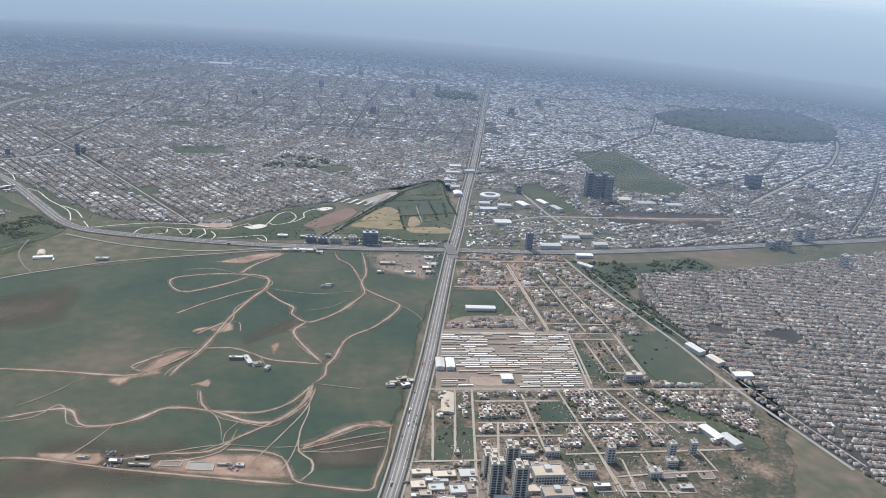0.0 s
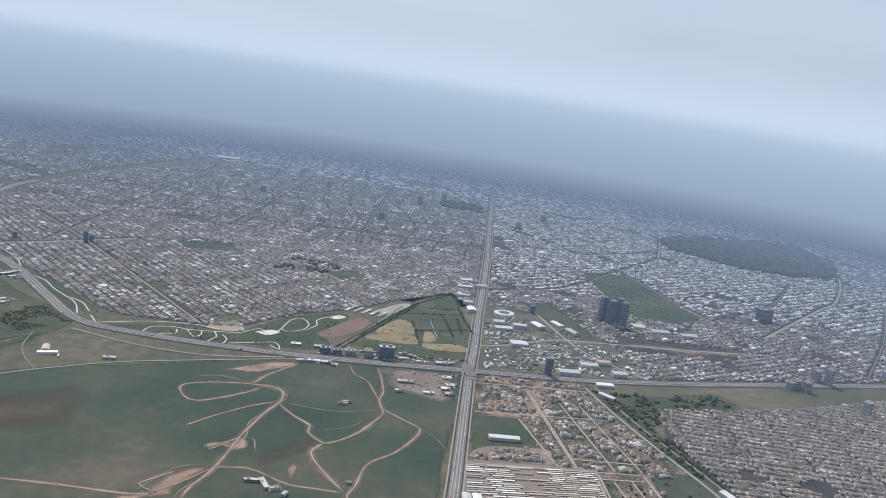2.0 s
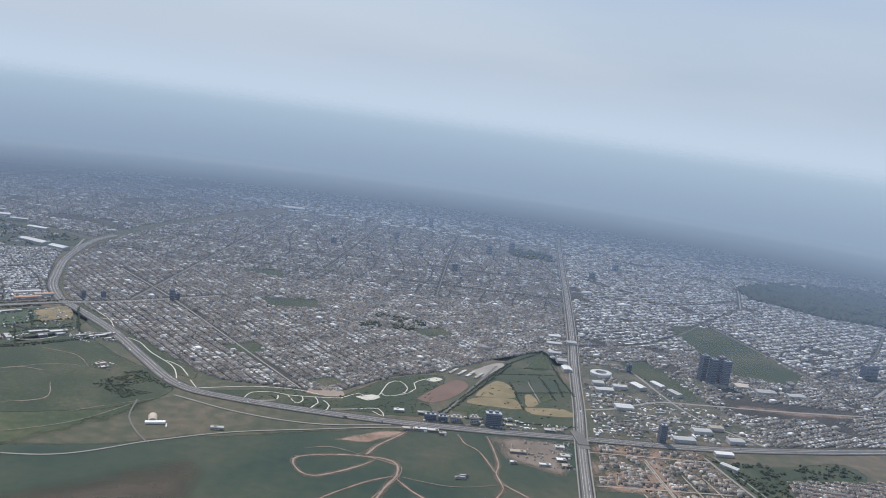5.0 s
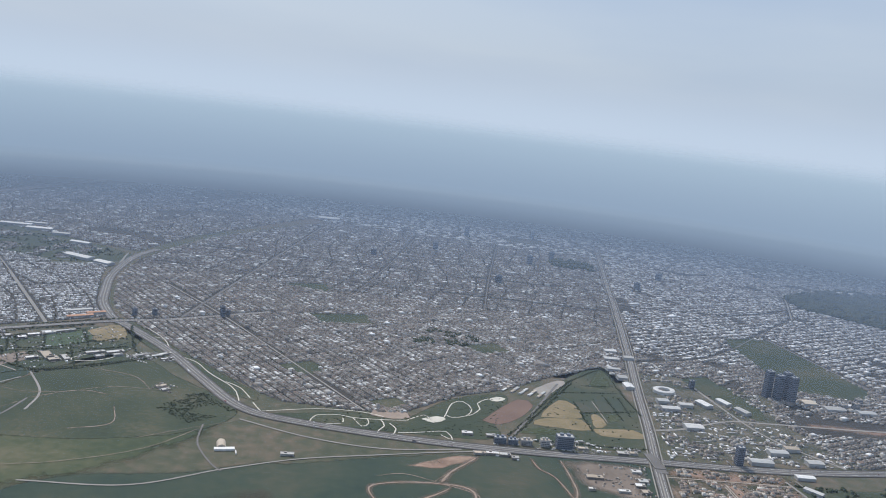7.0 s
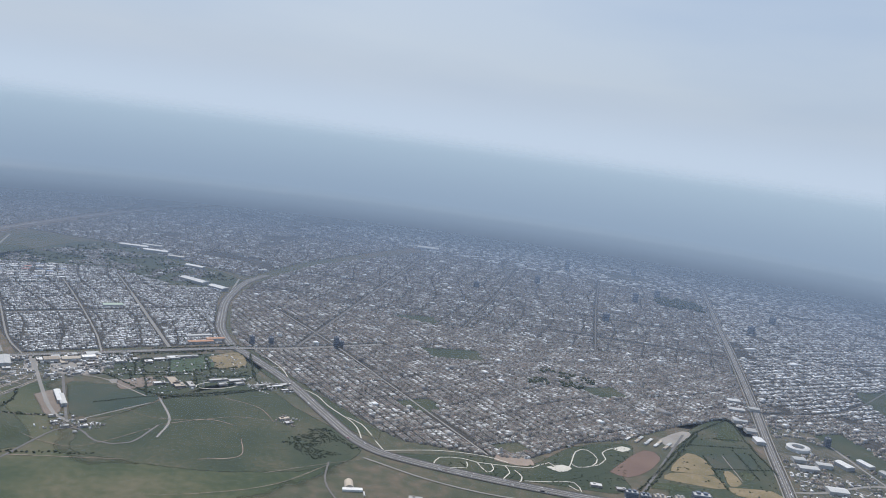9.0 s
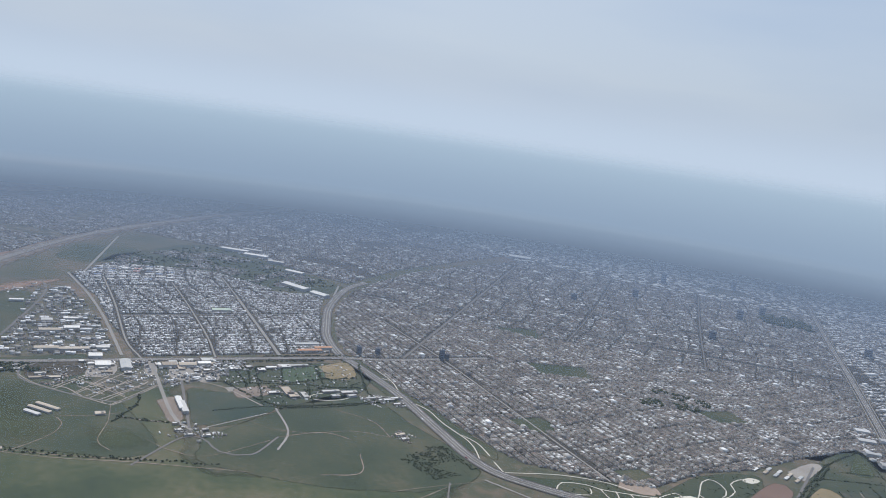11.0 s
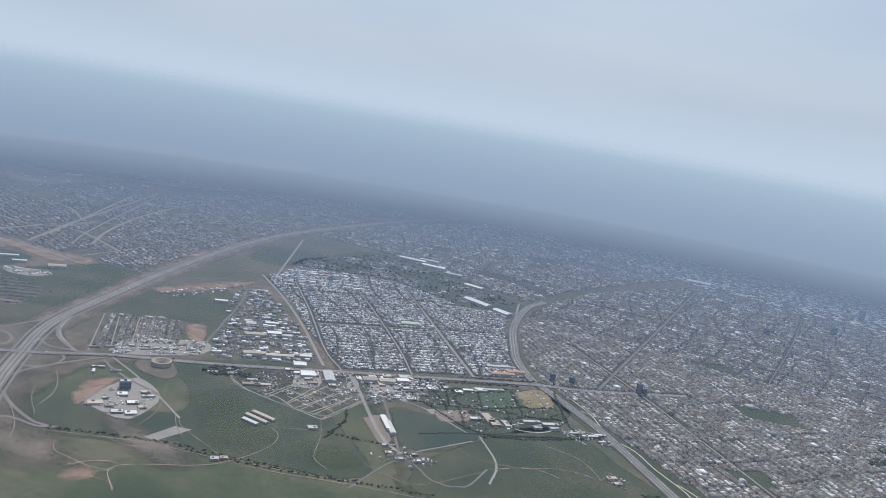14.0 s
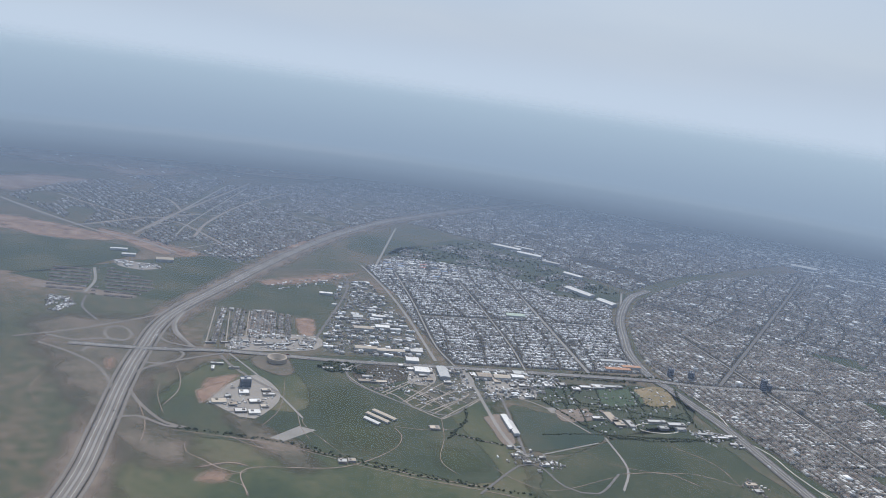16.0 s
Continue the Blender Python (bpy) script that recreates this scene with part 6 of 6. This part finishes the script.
for px, py, ww, dd in ((209, 538, 16, 10), (215, 520, 18, 11), (153, 514, 16, 8), (137, 527, 12, 8), (240, 540, 12, 10), (180, 520, 10, 9)):
    yard = thing("walled_yard", px, py, A, "empty walled building plot with pale low walls", "yard")
    part("paving", box(bmesh.new(), 0, 0, 0.2, ww - 0.5, dd - 0.5, 0.12), M_SANDLOT, yard)
    for sx, sy, a, b in ((0, 1, ww, 0.4), (0, -1, ww, 0.4), (1, 0, 0.4, dd - 0.9), (-1, 0, 0.4, dd - 0.9)):
        part("wall", box(bmesh.new(), sx * (ww / 2 - 0.2), sy * (dd / 2 - 0.2), 0, a, b, 0.8, 0.05), M_PIER, yard)


# detached houses on the half-built plots
def villa(kind):
    rng = np.random.RandomState(90 + kind)
    v = thing("house", 0, 0, 0, "cream flat-roofed house on a half-empty plot", "house", "detached houses")
    w, d, h = rng.uniform(3.2, 4.6), rng.uniform(4.0, 5.8), rng.uniform(1.5, 2.6)
    part("wall", box(bmesh.new(), 0, 0, 0, w, d, h), M_HWALL, v)
    top = part("roof", box(bmesh.new(), 0, 0, h, w + 0.4, d + 0.4, 0.25), M_VROOF, v)
    upper = part("upper_storey", box(bmesh.new(), -w * 0.15, d * 0.12, h + 0.25, w * 0.6, d * 0.5, 1.3), M_HWALL, v)
    part("upper_roof", box(bmesh.new(), -w * 0.15, d * 0.12, h + 1.55, w * 0.66, d * 0.55, 0.2), M_VROOF, upper)
    part("annex", box(bmesh.new(), w * 0.5, -d * 0.2, 0, w * 0.5, d * 0.45, h * 0.65), M_HWALL, v)
    for sx in (-0.15,):
        part("window", box(bmesh.new(), sx * w, -d / 2, h * 0.35, w * 0.4, 0.15, h * 0.4), M_GLASS, v)
    part("water_tank", box(bmesh.new(), w * 0.3, d * 0.3, h + 0.25, 0.6, 0.6, 0.7, 0.1), M_SLATE, top, "black water tank")
    return v


PLOTS = [(60, 1015), (192, 1030), (215, 940), (250, 850), (275, 780), (230, 690), (300, 690), (320, 640), (255, 500), (120, 505), (55, 500), (20, 560), (25, 645), (170, 664), (168, 790), (30, 785), (40, 800), (105, 830), (95, 895), (45, 900)]
NO_PLOTS = [[(41, 882), (93, 891), (105, 824), (37, 800)], [(225, 796), (283, 800), (300, 700), (233, 698)], [(50, 490), (130, 490), (135, 562), (50, 540)], [(216, 674), (250, 645), (310, 600), (300, 580), (240, 625)], [(110, 640), (132, 645), (136, 600), (112, 600)], [(22, 600), (50, 600), (50, 545), (22, 545)], lots_mesh, [(135, 470), (265, 470), (290, 575), (128, 555)], [(172, 672), (166, 775), (205, 790), (222, 700)]]
patch("vacant_plots", [(35, 1018), (194, 1036), (222, 940), (252, 850), (282, 785), (340, 690), (330, 600), (260, 480), (0, 470), (10, 600), (20, 780)], 0.12, M_LOT, "vacant plots of weeds and pale soil", "ground")
for k, pts in enumerate([[(220, 794), (281, 807), (300, 702), (249, 691), (233, 711)], [(21, 583), (35, 585), (34, 540), (20, 538)], [(39, 584), (53, 586), (52, 542), (38, 541)], [(113, 638), (136, 641), (145, 608), (116, 603)], [(38, 885), (92, 894), (98, 835), (39, 842)], [(225, 614), (255, 621), (261, 587), (228, 586)], [(57, 618), (73, 619), (72, 602), (57, 601)], [(161, 744), (175, 746), (185, 702), (163, 699)]]):
    patch("crop_plot", pts, 0.3 + 0.004 * k, M_GREEN, "dark green cropped plot between dusty streets", "field", margin=4, wobble=1)
protos = [villa(k) for k in range(7)]
xy, ang, rng = lots(PLOTS, A, 12.0, 4.4, 5.0, 40, 2.4, 0.9, 41, NO_PLOTS, cluster=-0.12, cluster_size=24.0)
more, ang, rng2 = lots([(57, 600), (200, 618), (330, 650), (338, 688), (57, 654)], A, 12.5, 4.6, 5.2, 40, 2.6, 0.8, 43, NO_PLOTS, cluster=-0.3, cluster_size=24.0)
xy = np.concatenate([xy[~inside([(57, 600), (200, 618), (330, 650), (338, 688), (57, 654)], xy)], more])
order = np.argsort(xy[:, 1] + 0.4 * xy[:, 0])
rest, xy = xy[order[300:]], xy[order[:300]]
n = len(rest)
me = boxes_mesh("plot_houses", rest[:, 0], rest[:, 1], np.full(n, 0.05), rng.uniform(3, 4.6, n), rng.uniform(3.6, 5.4, n), rng.uniform(1.6, 3.6, n), np.full(n, ang), [M_ROOF_WARM, M_WALL])
tagged(new("plot_houses", me), "cream and white houses on half-empty plots", "houses", kind="stuff")
for i, (px, py) in enumerate(xy):
    m = pose(px + rng.uniform(-0.8, 0.8), py + rng.uniform(-0.8, 0.8), 0, 0, 0, A + rng.choice([0, 90, 180, 270]) + rng.uniform(-3, 3))
    if i < 7:
        protos[i].matrix_basis = m
    else:
        copy_thing(protos[i % 7], m)


def scatter(poly, count, wide, tall, seed, angle, label, roof, spread=0.0):
    """Sheds, stalls and walls too small to tell apart, strewn over a piece of ground."""
    rng = np.random.RandomState(seed)
    p = np.array(poly, float)
    q = rng.uniform(p.min(0), p.max(0), (count * 4, 2))
    q = q[inside(poly, q)]
    k = np.array([noise.noise((x / 18, y / 18, seed)) for x, y in q])
    q = q[k > spread]
    for line, reach in ALL_ROADS:
        q = q[~near(line, q, reach * 0.7)] if len(q) else q
    q = q[:count]
    n = len(q)
    long = rng.rand(n) < 0.35
    w = rng.uniform(*wide, n) * np.where(long, 2.4, 1.0)
    d = rng.uniform(*wide, n) * np.where(long, 0.5, 1.0)
    me = boxes_mesh("small_sheds", q[:, 0], q[:, 1], np.full(n, 0.02), w, d, rng.uniform(*tall, n), radians(angle) + rng.choice([0, math.pi / 2], n), [roof, M_WALL])
    tagged(new("small_sheds", me), label, "sheds", kind="stuff")


STREWN = "small sheds, stalls and walls with pale roofs"
for k, (poly, count, wide, ang, roof) in enumerate(((TOWN_WEST, 650, (1.5, 4.5), 43, M_ROOF), ([(-1282, 954), (-1262, 990), (-1210, 1048), (-1176, 999), (-1252, 911)], 330, (1.2, 3.4), 48, M_ROOF_PALE), ([(-1348, 1055), (-1334, 1090), (-1253, 1003), (-1280, 977)], 160, (1.2, 3.6), 48, M_ROOF_PALE), (BEHIND_TOWN, 420, (1.0, 3.6), 43, M_ROOF_PALE), ([(-902, 1138), (-745, 1290), (-690, 1180), (-767, 1060), (-866, 1094)], 150, (1.0, 3.4), 43, M_ROOF_PALE),
                                                    ([(-1142, 763), (-1163, 834), (-1164, 856), (-1107, 849), (-1080, 783)], 60, (0.8, 2.6), 50, M_ROOF_PALE), ([(-690, 1150), (-655, 1190), (-615, 1160), (-650, 1130)], 130, (1.0, 3.0), 43, M_ROOF_PALE), ([(-1693, 1071), (-1636, 1109), (-1603, 1103), (-1614, 1064), (-1656, 1052)], 90, (2.0, 5.0), 50, M_ROOF_PALE), ([(-1440, 1180), (-1400, 1350), (-1379, 1302), (-1404, 1173)], 60, (2.0, 5.0), 40, M_ROOF_PALE), ([(-1065, 966), (-1040, 995), (-1022, 976), (-1035, 946)], 40, (1.5, 4.0), 43, M_ROOF_WARM),
                                                    ([(-840, 900), (-830, 950), (-770, 940), (-780, 905)], 90, (1.0, 2.6), 43, M_ROOF_PALE), ([(-600, 1070), (-575, 1065), (-575, 1040), (-605, 1045)], 40, (1.0, 2.6), 30, M_ROOF_WARM), ([(-1579, 865), (-1550, 881), (-1512, 869), (-1502, 832), (-1517, 823)], 120, (1.5, 4.0), 30, M_ROOF_PALE), ([(-30, 930), (-80, 990), (25, 1010), (20, 930)], 90, (0.8, 2.6), 8, M_ROOF_WARM), ([(-165, 1012), (-40, 1030), (40, 1062), (-60, 1066), (-160, 1040)], 150, (0.9, 3.0), 8, M_ROOF_PALE),
                                                    ([(-2, 486), (0, 526), (122, 552), (130, 490)], 240, (0.7, 2.4), A, M_ROOF_WARM), ([(60, 1045), (330, 1095), (300, 1200), (70, 1230)], 420, (1.5, 5.0), 10, M_ROOF_PALE), ([(285, 1275), (510, 1300), (560, 1400), (300, 1400)], 200, (1.5, 5.0), 20, M_ROOF_PALE))):
    scatter(poly, count, wide, (0.7, 2.0), 300 + k, ang, STREWN, roof, -0.12)
for k, pts in enumerate(([(-909, 1149), (-882, 1088)], [(-878, 1185), (-835, 1111)], [(-835, 1211), (-799, 1138)], [(-792, 1237), (-750, 1171)], [(-882, 1088), (-832, 1115), (-763, 1157), (-703, 1175)], [(-826, 1121), (-784, 1051)], [(-774, 1166), (-727, 1088)], [(-825, 996), (-775, 1049), (-683, 1123)])):
    line = smooth_line(pts, 2.0)
    tagged(new("tree_row", clumps_mesh("tree_row", line + np.random.RandomState(k).randn(*line.shape) * 0.8, np.full(len(line), 1.3), 340 + k)), "dark hedge of trees between school grounds", "trees", kind="stuff")

# sheds, garden walls and heaps between the houses on the plots
rng = np.random.RandomState(64)
q = rng.uniform((10, 500), (330, 1015), (9000, 2))
q = q[inside(PLOTS, q) & ~inside(lots_mesh, q) & ~inside(NO_PLOTS[0], q) & ~inside(NO_PLOTS[1], q)]
k = np.array([noise.noise((x / 22, y / 22, 3.0)) for x, y in q])
q = q[k > -0.05][:2600]
n = len(q)
long = rng.rand(n) < 0.3
w, d, h = np.where(long, rng.uniform(2.5, 6.0, n), rng.uniform(0.5, 1.6, n)), np.where(long, 0.28, rng.uniform(0.5, 1.6, n)), np.where(long, 0.6, rng.uniform(0.25, 1.1, n))
me = boxes_mesh("plot_clutter", q[:, 0], q[:, 1], np.full(n, 0.02), w, d, h, radians(A) + rng.choice([0, math.pi / 2], n), [M_ROOF_WARM, M_WALL])
tagged(new("plot_clutter", me), "garden walls, sheds and heaps on half-built plots", "clutter", kind="stuff")


# ---- trees ----
def grove(poly, count, size, seed, label, holes=()):
    rng = np.random.RandomState(seed)
    p = np.array(poly, float)
    q = rng.uniform(p.min(0), p.max(0), (count * 3, 2))
    q = q[inside(poly, q)]
    k = np.array([noise.noise((x / 35, y / 35, seed)) for x, y in q]) if len(q) else np.zeros(0)
    q = q[k > -0.15][:count]
    for line, w in ALL_ROADS:
        if len(q):
            q = q[~near(line, q, w * 0.6)]
    tagged(new("grove", clumps_mesh("grove", q, rng.uniform(*size, len(q)), seed)), label, "trees", kind="stuff")


def tree_row(pts, gap, size, seed, label, off=0.0):
    rng = np.random.RandomState(seed)
    line = smooth_line(pts, gap)
    q = line + rng.randn(*line.shape) * gap * 0.25 + off
    tagged(new("tree_row", clumps_mesh("tree_row", q, rng.uniform(*size, len(q)), seed)), label, "trees", kind="stuff")


grove(PARKS[0], 2600, (5, 10), 51, "dense dark wooded park")
grove([(-760, 1040), (-690, 1160), (-560, 1080), (-480, 1000), (-560, 900), (-740, 870)], 2200, (0.25, 0.6), 52, "scattered dark bushes on the meadow")
grove([(-540, 1060), (-480, 1010), (-520, 960), (-590, 1000)], 520, (0.7, 1.5), 53, "dark grove beside the ring road")
grove([(-1479, 1664), (-1403, 1943), (-981, 1795), (-1037, 1637), (-1244, 1692), (-1432, 1593)], 420, (2.0, 4), 54, "belt of dark trees behind the town")
grove([(-902, 1138), (-745, 1290), (-690, 1180), (-767, 1060), (-866, 1094)], 240, (0.7, 1.6), 55, "dark garden trees between school blocks")
grove([(-110, 1045), (-60, 1285), (18, 1385), (40, 1258), (40, 1070)], 90, (0.8, 1.6), 56, "low bushes between fields")
grove([(-1130, 950), (-1080, 960), (-1060, 990), (-1140, 1000)], 90, (2, 3.4), 57, "dark trees round a homestead")
grove([(-446, 1019), (-333, 1061), (-284, 1054), (-218, 1159), (-145, 1197), (-157, 1095), (-163, 1035), (-340, 1008)], 340, (0.6, 1.3), 58, "young trees in the park strip")
grove([(200, 1015), (280, 1025), (390, 1065), (395, 1015), (280, 970), (265, 900), (300, 800), (275, 800), (235, 920)], 380, (1.6, 3.6), 59, "dark trees along the green strip")
grove(PLOTS, 420, (0.9, 2.0), 60, "garden trees and bushes on the plots")
grove([(-300, 1400), (-200, 1420), (-180, 1480), (-280, 1500)], 90, (3, 5), 61, "dark square of trees among houses")
grove([(0, 2300), (120, 2300), (120, 2440), (0, 2420)], 90, (6, 10), 62, "dark square of trees among houses")
for k, pts in enumerate(([(-142, 1052), (-73, 1228), (-44, 1299)], [(-136, 1050), (-68, 1224), (-40, 1294)], [(-44, 1299), (20, 1394)], [(20, 1394), (27, 1384), (32, 1299), (50, 1186)], [(-44, 1210), (-30, 1104)], [(6, 1245), (20, 1159)], [(27, 1250), (33, 1180)], [(-68, 1241), (-43, 1249), (-13, 1260), (28, 1272)], [(-36, 1168), (41, 1200)], [(-20, 1288), (26, 1302)], [(-110, 1045), (40, 1066)])):
    tree_row(pts, 2.6, (1.0, 2.0), 70 + k, "dark row of trees along a field edge")
tree_row([(-1122, 705), (-1017, 760), (-898, 797), (-814, 834), (-740, 868)], 5.0, (1.0, 2.0), 80, "line of small trees along an embankment")
tree_row([(-1117, 712), (-1012, 767), (-893, 804), (-809, 841)], 6.0, (1.0, 2.0), 81, "line of small trees along an embankment")
tree_row([(216, 674), (250, 645), (310, 600)], 4.0, (1.5, 2.6), 82, "dark trees along the green strip")
tree_row([(-880, 1228), (-777, 1316)], 4.0, (1.4, 2.6), 83, "dark trees beside the boulevard", 4.0)
tree_row([(-1008, 1085), (-880, 1196), (-790, 1275)], 4.5, (1.4, 2.8), 84, "dark trees beside the boulevard", -4.0)
tree_row([(-764, 1049), (-700, 1100), (-640, 1170)], 4.0, (1.4, 2.6), 85, "dark trees along a park road")

# ---- plots, pitches and courts beside the boulevard ----
for i, pts in enumerate(([(-1037, 953), (-1010, 957), (-976, 945), (-937, 941), (-930, 949), (-927, 1000), (-927, 1031)], [(-1025, 948), (-1023, 1011)], [(-989, 948), (-988, 990), (-989, 1051)], [(-974, 947), (-964, 1023), (-966, 1034)], [(-954, 945), (-945, 1018), (-946, 1036)], [(-1014, 988), (-982, 989), (-938, 976)], [(-989, 1036), (-966, 1034), (-946, 1036)], [(-910, 1072), (-859, 1076), (-781, 1046)], [(-1005, 970), (-960, 965)], [(-904, 916), (-871, 925), (-847, 935)])):
    lane("street", pts, 2.4, M_DUST, "pale dusty lane round empty plots", 0.5 + 0.006 * i, clear=False)
patch("pitch", [(-788, 1241), (-759, 1288), (-721, 1229), (-753, 1196)], 0.34, M_STUBBLE, "bare brown sports pitch beside the boulevard", "pitch", margin=3, wobble=0.3)
patch("pitch", [(-829, 1200), (-793, 1240), (-758, 1196), (-799, 1151)], 0.345, M_TURF, "green sports pitch beside the boulevard", "pitch", margin=3, wobble=0.3)
for pts in ([(-854, 1076), (-843, 1088), (-827, 1086), (-842, 1065)], [(-825, 1076), (-816, 1091), (-799, 1075), (-812, 1061)], [(-1038, 759), (-1035, 802), (-1016, 808), (-1023, 762)]):
    pad(pts, 0.4, M_LANE)
loop = [(-721 + 30 * math.cos(a) * 0.73 - 14 * math.sin(a) * 0.68, 1131 + 30 * math.cos(a) * 0.68 + 14 * math.sin(a) * 0.73) for a in np.linspace(0, 2 * math.pi, 16)]
lane("running_track", loop, 1.6, M_PATH, "pale oval running track round a green field", 0.52, clear=False)

# hedges round the school grounds and the canal strip
for k, pts in enumerate(([(-905, 1130), (-862, 1178), (-800, 1245)], [(-862, 1178), (-830, 1130), (-799, 1149)], [(-757, 1195), (-790, 1145), (-812, 1100)], [(-792, 1242), (-757, 1195), (-719, 1227)], [(-866, 1094), (-767, 1058), (-700, 1110)], [(-700, 1110), (-665, 1150), (-690, 1190), (-740, 1290)], [(-760, 1130), (-735, 1165), (-700, 1190)], [(-880, 1150), (-850, 1120), (-830, 1095)], [(-904, 916), (-871, 925), (-847, 935)], [(-925, 985), (-910, 960), (-900, 900)])):
    tree_row(pts, 3.0, (1.2, 2.2), 100 + k, "dark hedge and trees along a boundary")
for k, pts in enumerate(([(262, 890), (292, 815), (318, 735), (345, 650)], [(270, 895), (300, 818), (326, 738)], [(285, 980), (390, 1010), (520, 1060)], [(330, 800), (420, 780)], [(400, 930), (440, 880)])):
    tree_row(pts, 3.4, (1.2, 2.4), 120 + k, "dark trees between terraced houses and the channel")

# ---- park paths ----
PATHS = [[(-470, 1046), (-444, 1013), (-412, 1011), (-389, 1010)], [(-389, 1010), (-385, 1034), (-358, 1044), (-340, 1041), (-310, 1046), (-285, 1052), (-273, 1056)], [(-389, 1010), (-372, 1010), (-350, 1019), (-352, 1036)], [(-340, 1041), (-325, 1018), (-318, 1030), (-323, 1045)], [(-305, 1046), (-298, 1028), (-305, 1004), (-287, 1002), (-283, 1024), (-293, 1039)],
         [(-273, 1056), (-253, 1082), (-237, 1068), (-227, 1082), (-219, 1137), (-204, 1150), (-191, 1126), (-198, 1099), (-216, 1086), (-224, 1093)], [(-198, 1099), (-191, 1105), (-180, 1130), (-184, 1150), (-172, 1171), (-156, 1184)], [(-279, 1014), (-262, 1020), (-242, 1029), (-221, 1037), (-212, 1014), (-227, 1025)], [(-453, 1022), (-389, 1054), (-334, 1064), (-303, 1058)],
         [(-751, 1329), (-717, 1293), (-671, 1249), (-647, 1213), (-625, 1185), (-588, 1165), (-558, 1131), (-512, 1090), (-496, 1064), (-488, 1045)], [(-673, 1232), (-690, 1250), (-671, 1249)], [(-525, 1105), (-500, 1090), (-478, 1060)]]
for pts in PATHS:
    lane("park_path", pts, 1.5, M_PATH, "cream paved footpath curving through the park strip", 0.55, clear=False)
for pts in ([(-255, 1068), (-236, 1084), (-224, 1078), (-238, 1060)], [(-168, 1172), (-156, 1188), (-144, 1184), (-156, 1168)]):
    patch("plaza", pts, 0.5, M_PATH, "cream paved plaza in the park strip", "pavement", margin=1, wobble=0.5)
patch("bare_ground", [(-322, 1056), (-318, 1085), (-285, 1092), (-268, 1066), (-290, 1054)], 0.45, M_DIRT, "tan clearing beside the houses", "ground", margin=3, wobble=1)

# ---- cars ----
def car(kind):
    c = thing("car", 0, 0, 0, "small passenger car on the road", "car", "cars on the roads")
    long = (1.9, 2.2, 3.8)[kind]
    part("body", box(bmesh.new(), 0, 0, 0.2, 0.9, long, 0.45 if kind < 2 else 1.2, 0.08), M_CAR, c)
    if kind < 2:
        part("cabin", box(bmesh.new(), 0, -0.1, 0.65, 0.75, long * 0.5, 0.35, 0.1), M_GLASS, c)
    else:
        part("cab", box(bmesh.new(), 0, 2.5, 0.2, 1.0, 0.9, 1.1, 0.1), M_CAR, c)
    for sx in (-0.45, 0.45):
        for sy in (-0.33, 0.33):
            part("wheel", box(bmesh.new(), sx, sy * long, 0, 0.16, 0.42, 0.42, 0.1), M_SLATE, c)
    return c


car_kinds, n_cars = [car(k) for k in range(3)], 0
rng = np.random.RandomState(77)
for pts, offs, count, z in ((AVENUE[:7], (-4.4, -2.0, 2.0, 4.4), 60, 0.9), (RING[3:16], (-6.5, -3.2, 3.2, 6.5), 48, 0.65), (EASTWEST[1:8], (-3.6, 3.6), 25, 0.9), (FAR_HIGHWAY[2:8], (-8, -4.5, 4.5, 8), 24, 0.75)):
    line = smooth_line(pts, 3.0)
    d = np.gradient(line, axis=0)
    for i in rng.choice(len(line), count, replace=False):
        o = rng.choice(offs)
        t = d[i] / np.hypot(*d[i])
        m = pose(line[i, 0] - t[1] * o, line[i, 1] + t[0] * o, z, 0, 0, math.degrees(math.atan2(t[1], t[0])) - 90)
        k = rng.choice(3, p=[0.5, 0.35, 0.15])
        if n_cars < 3:
            car_kinds[n_cars].matrix_basis = m
        else:
            copy_thing(car_kinds[k], m)
        n_cars += 1
parked = [(-226, 519, 14, 6), (-132, 511, 12, 4), (-222, 505, 12, 1.5)]
for cx, cy, sx, sy in parked:
    for i in range(16):
        m = pose(cx + rng.uniform(-sx, sx) / 2, cy + rng.uniform(-sy, sy) * 0.8, 0.2, 0, 0, rng.choice([3, 93]))
        copy_thing(car_kinds[rng.choice(2)], m)
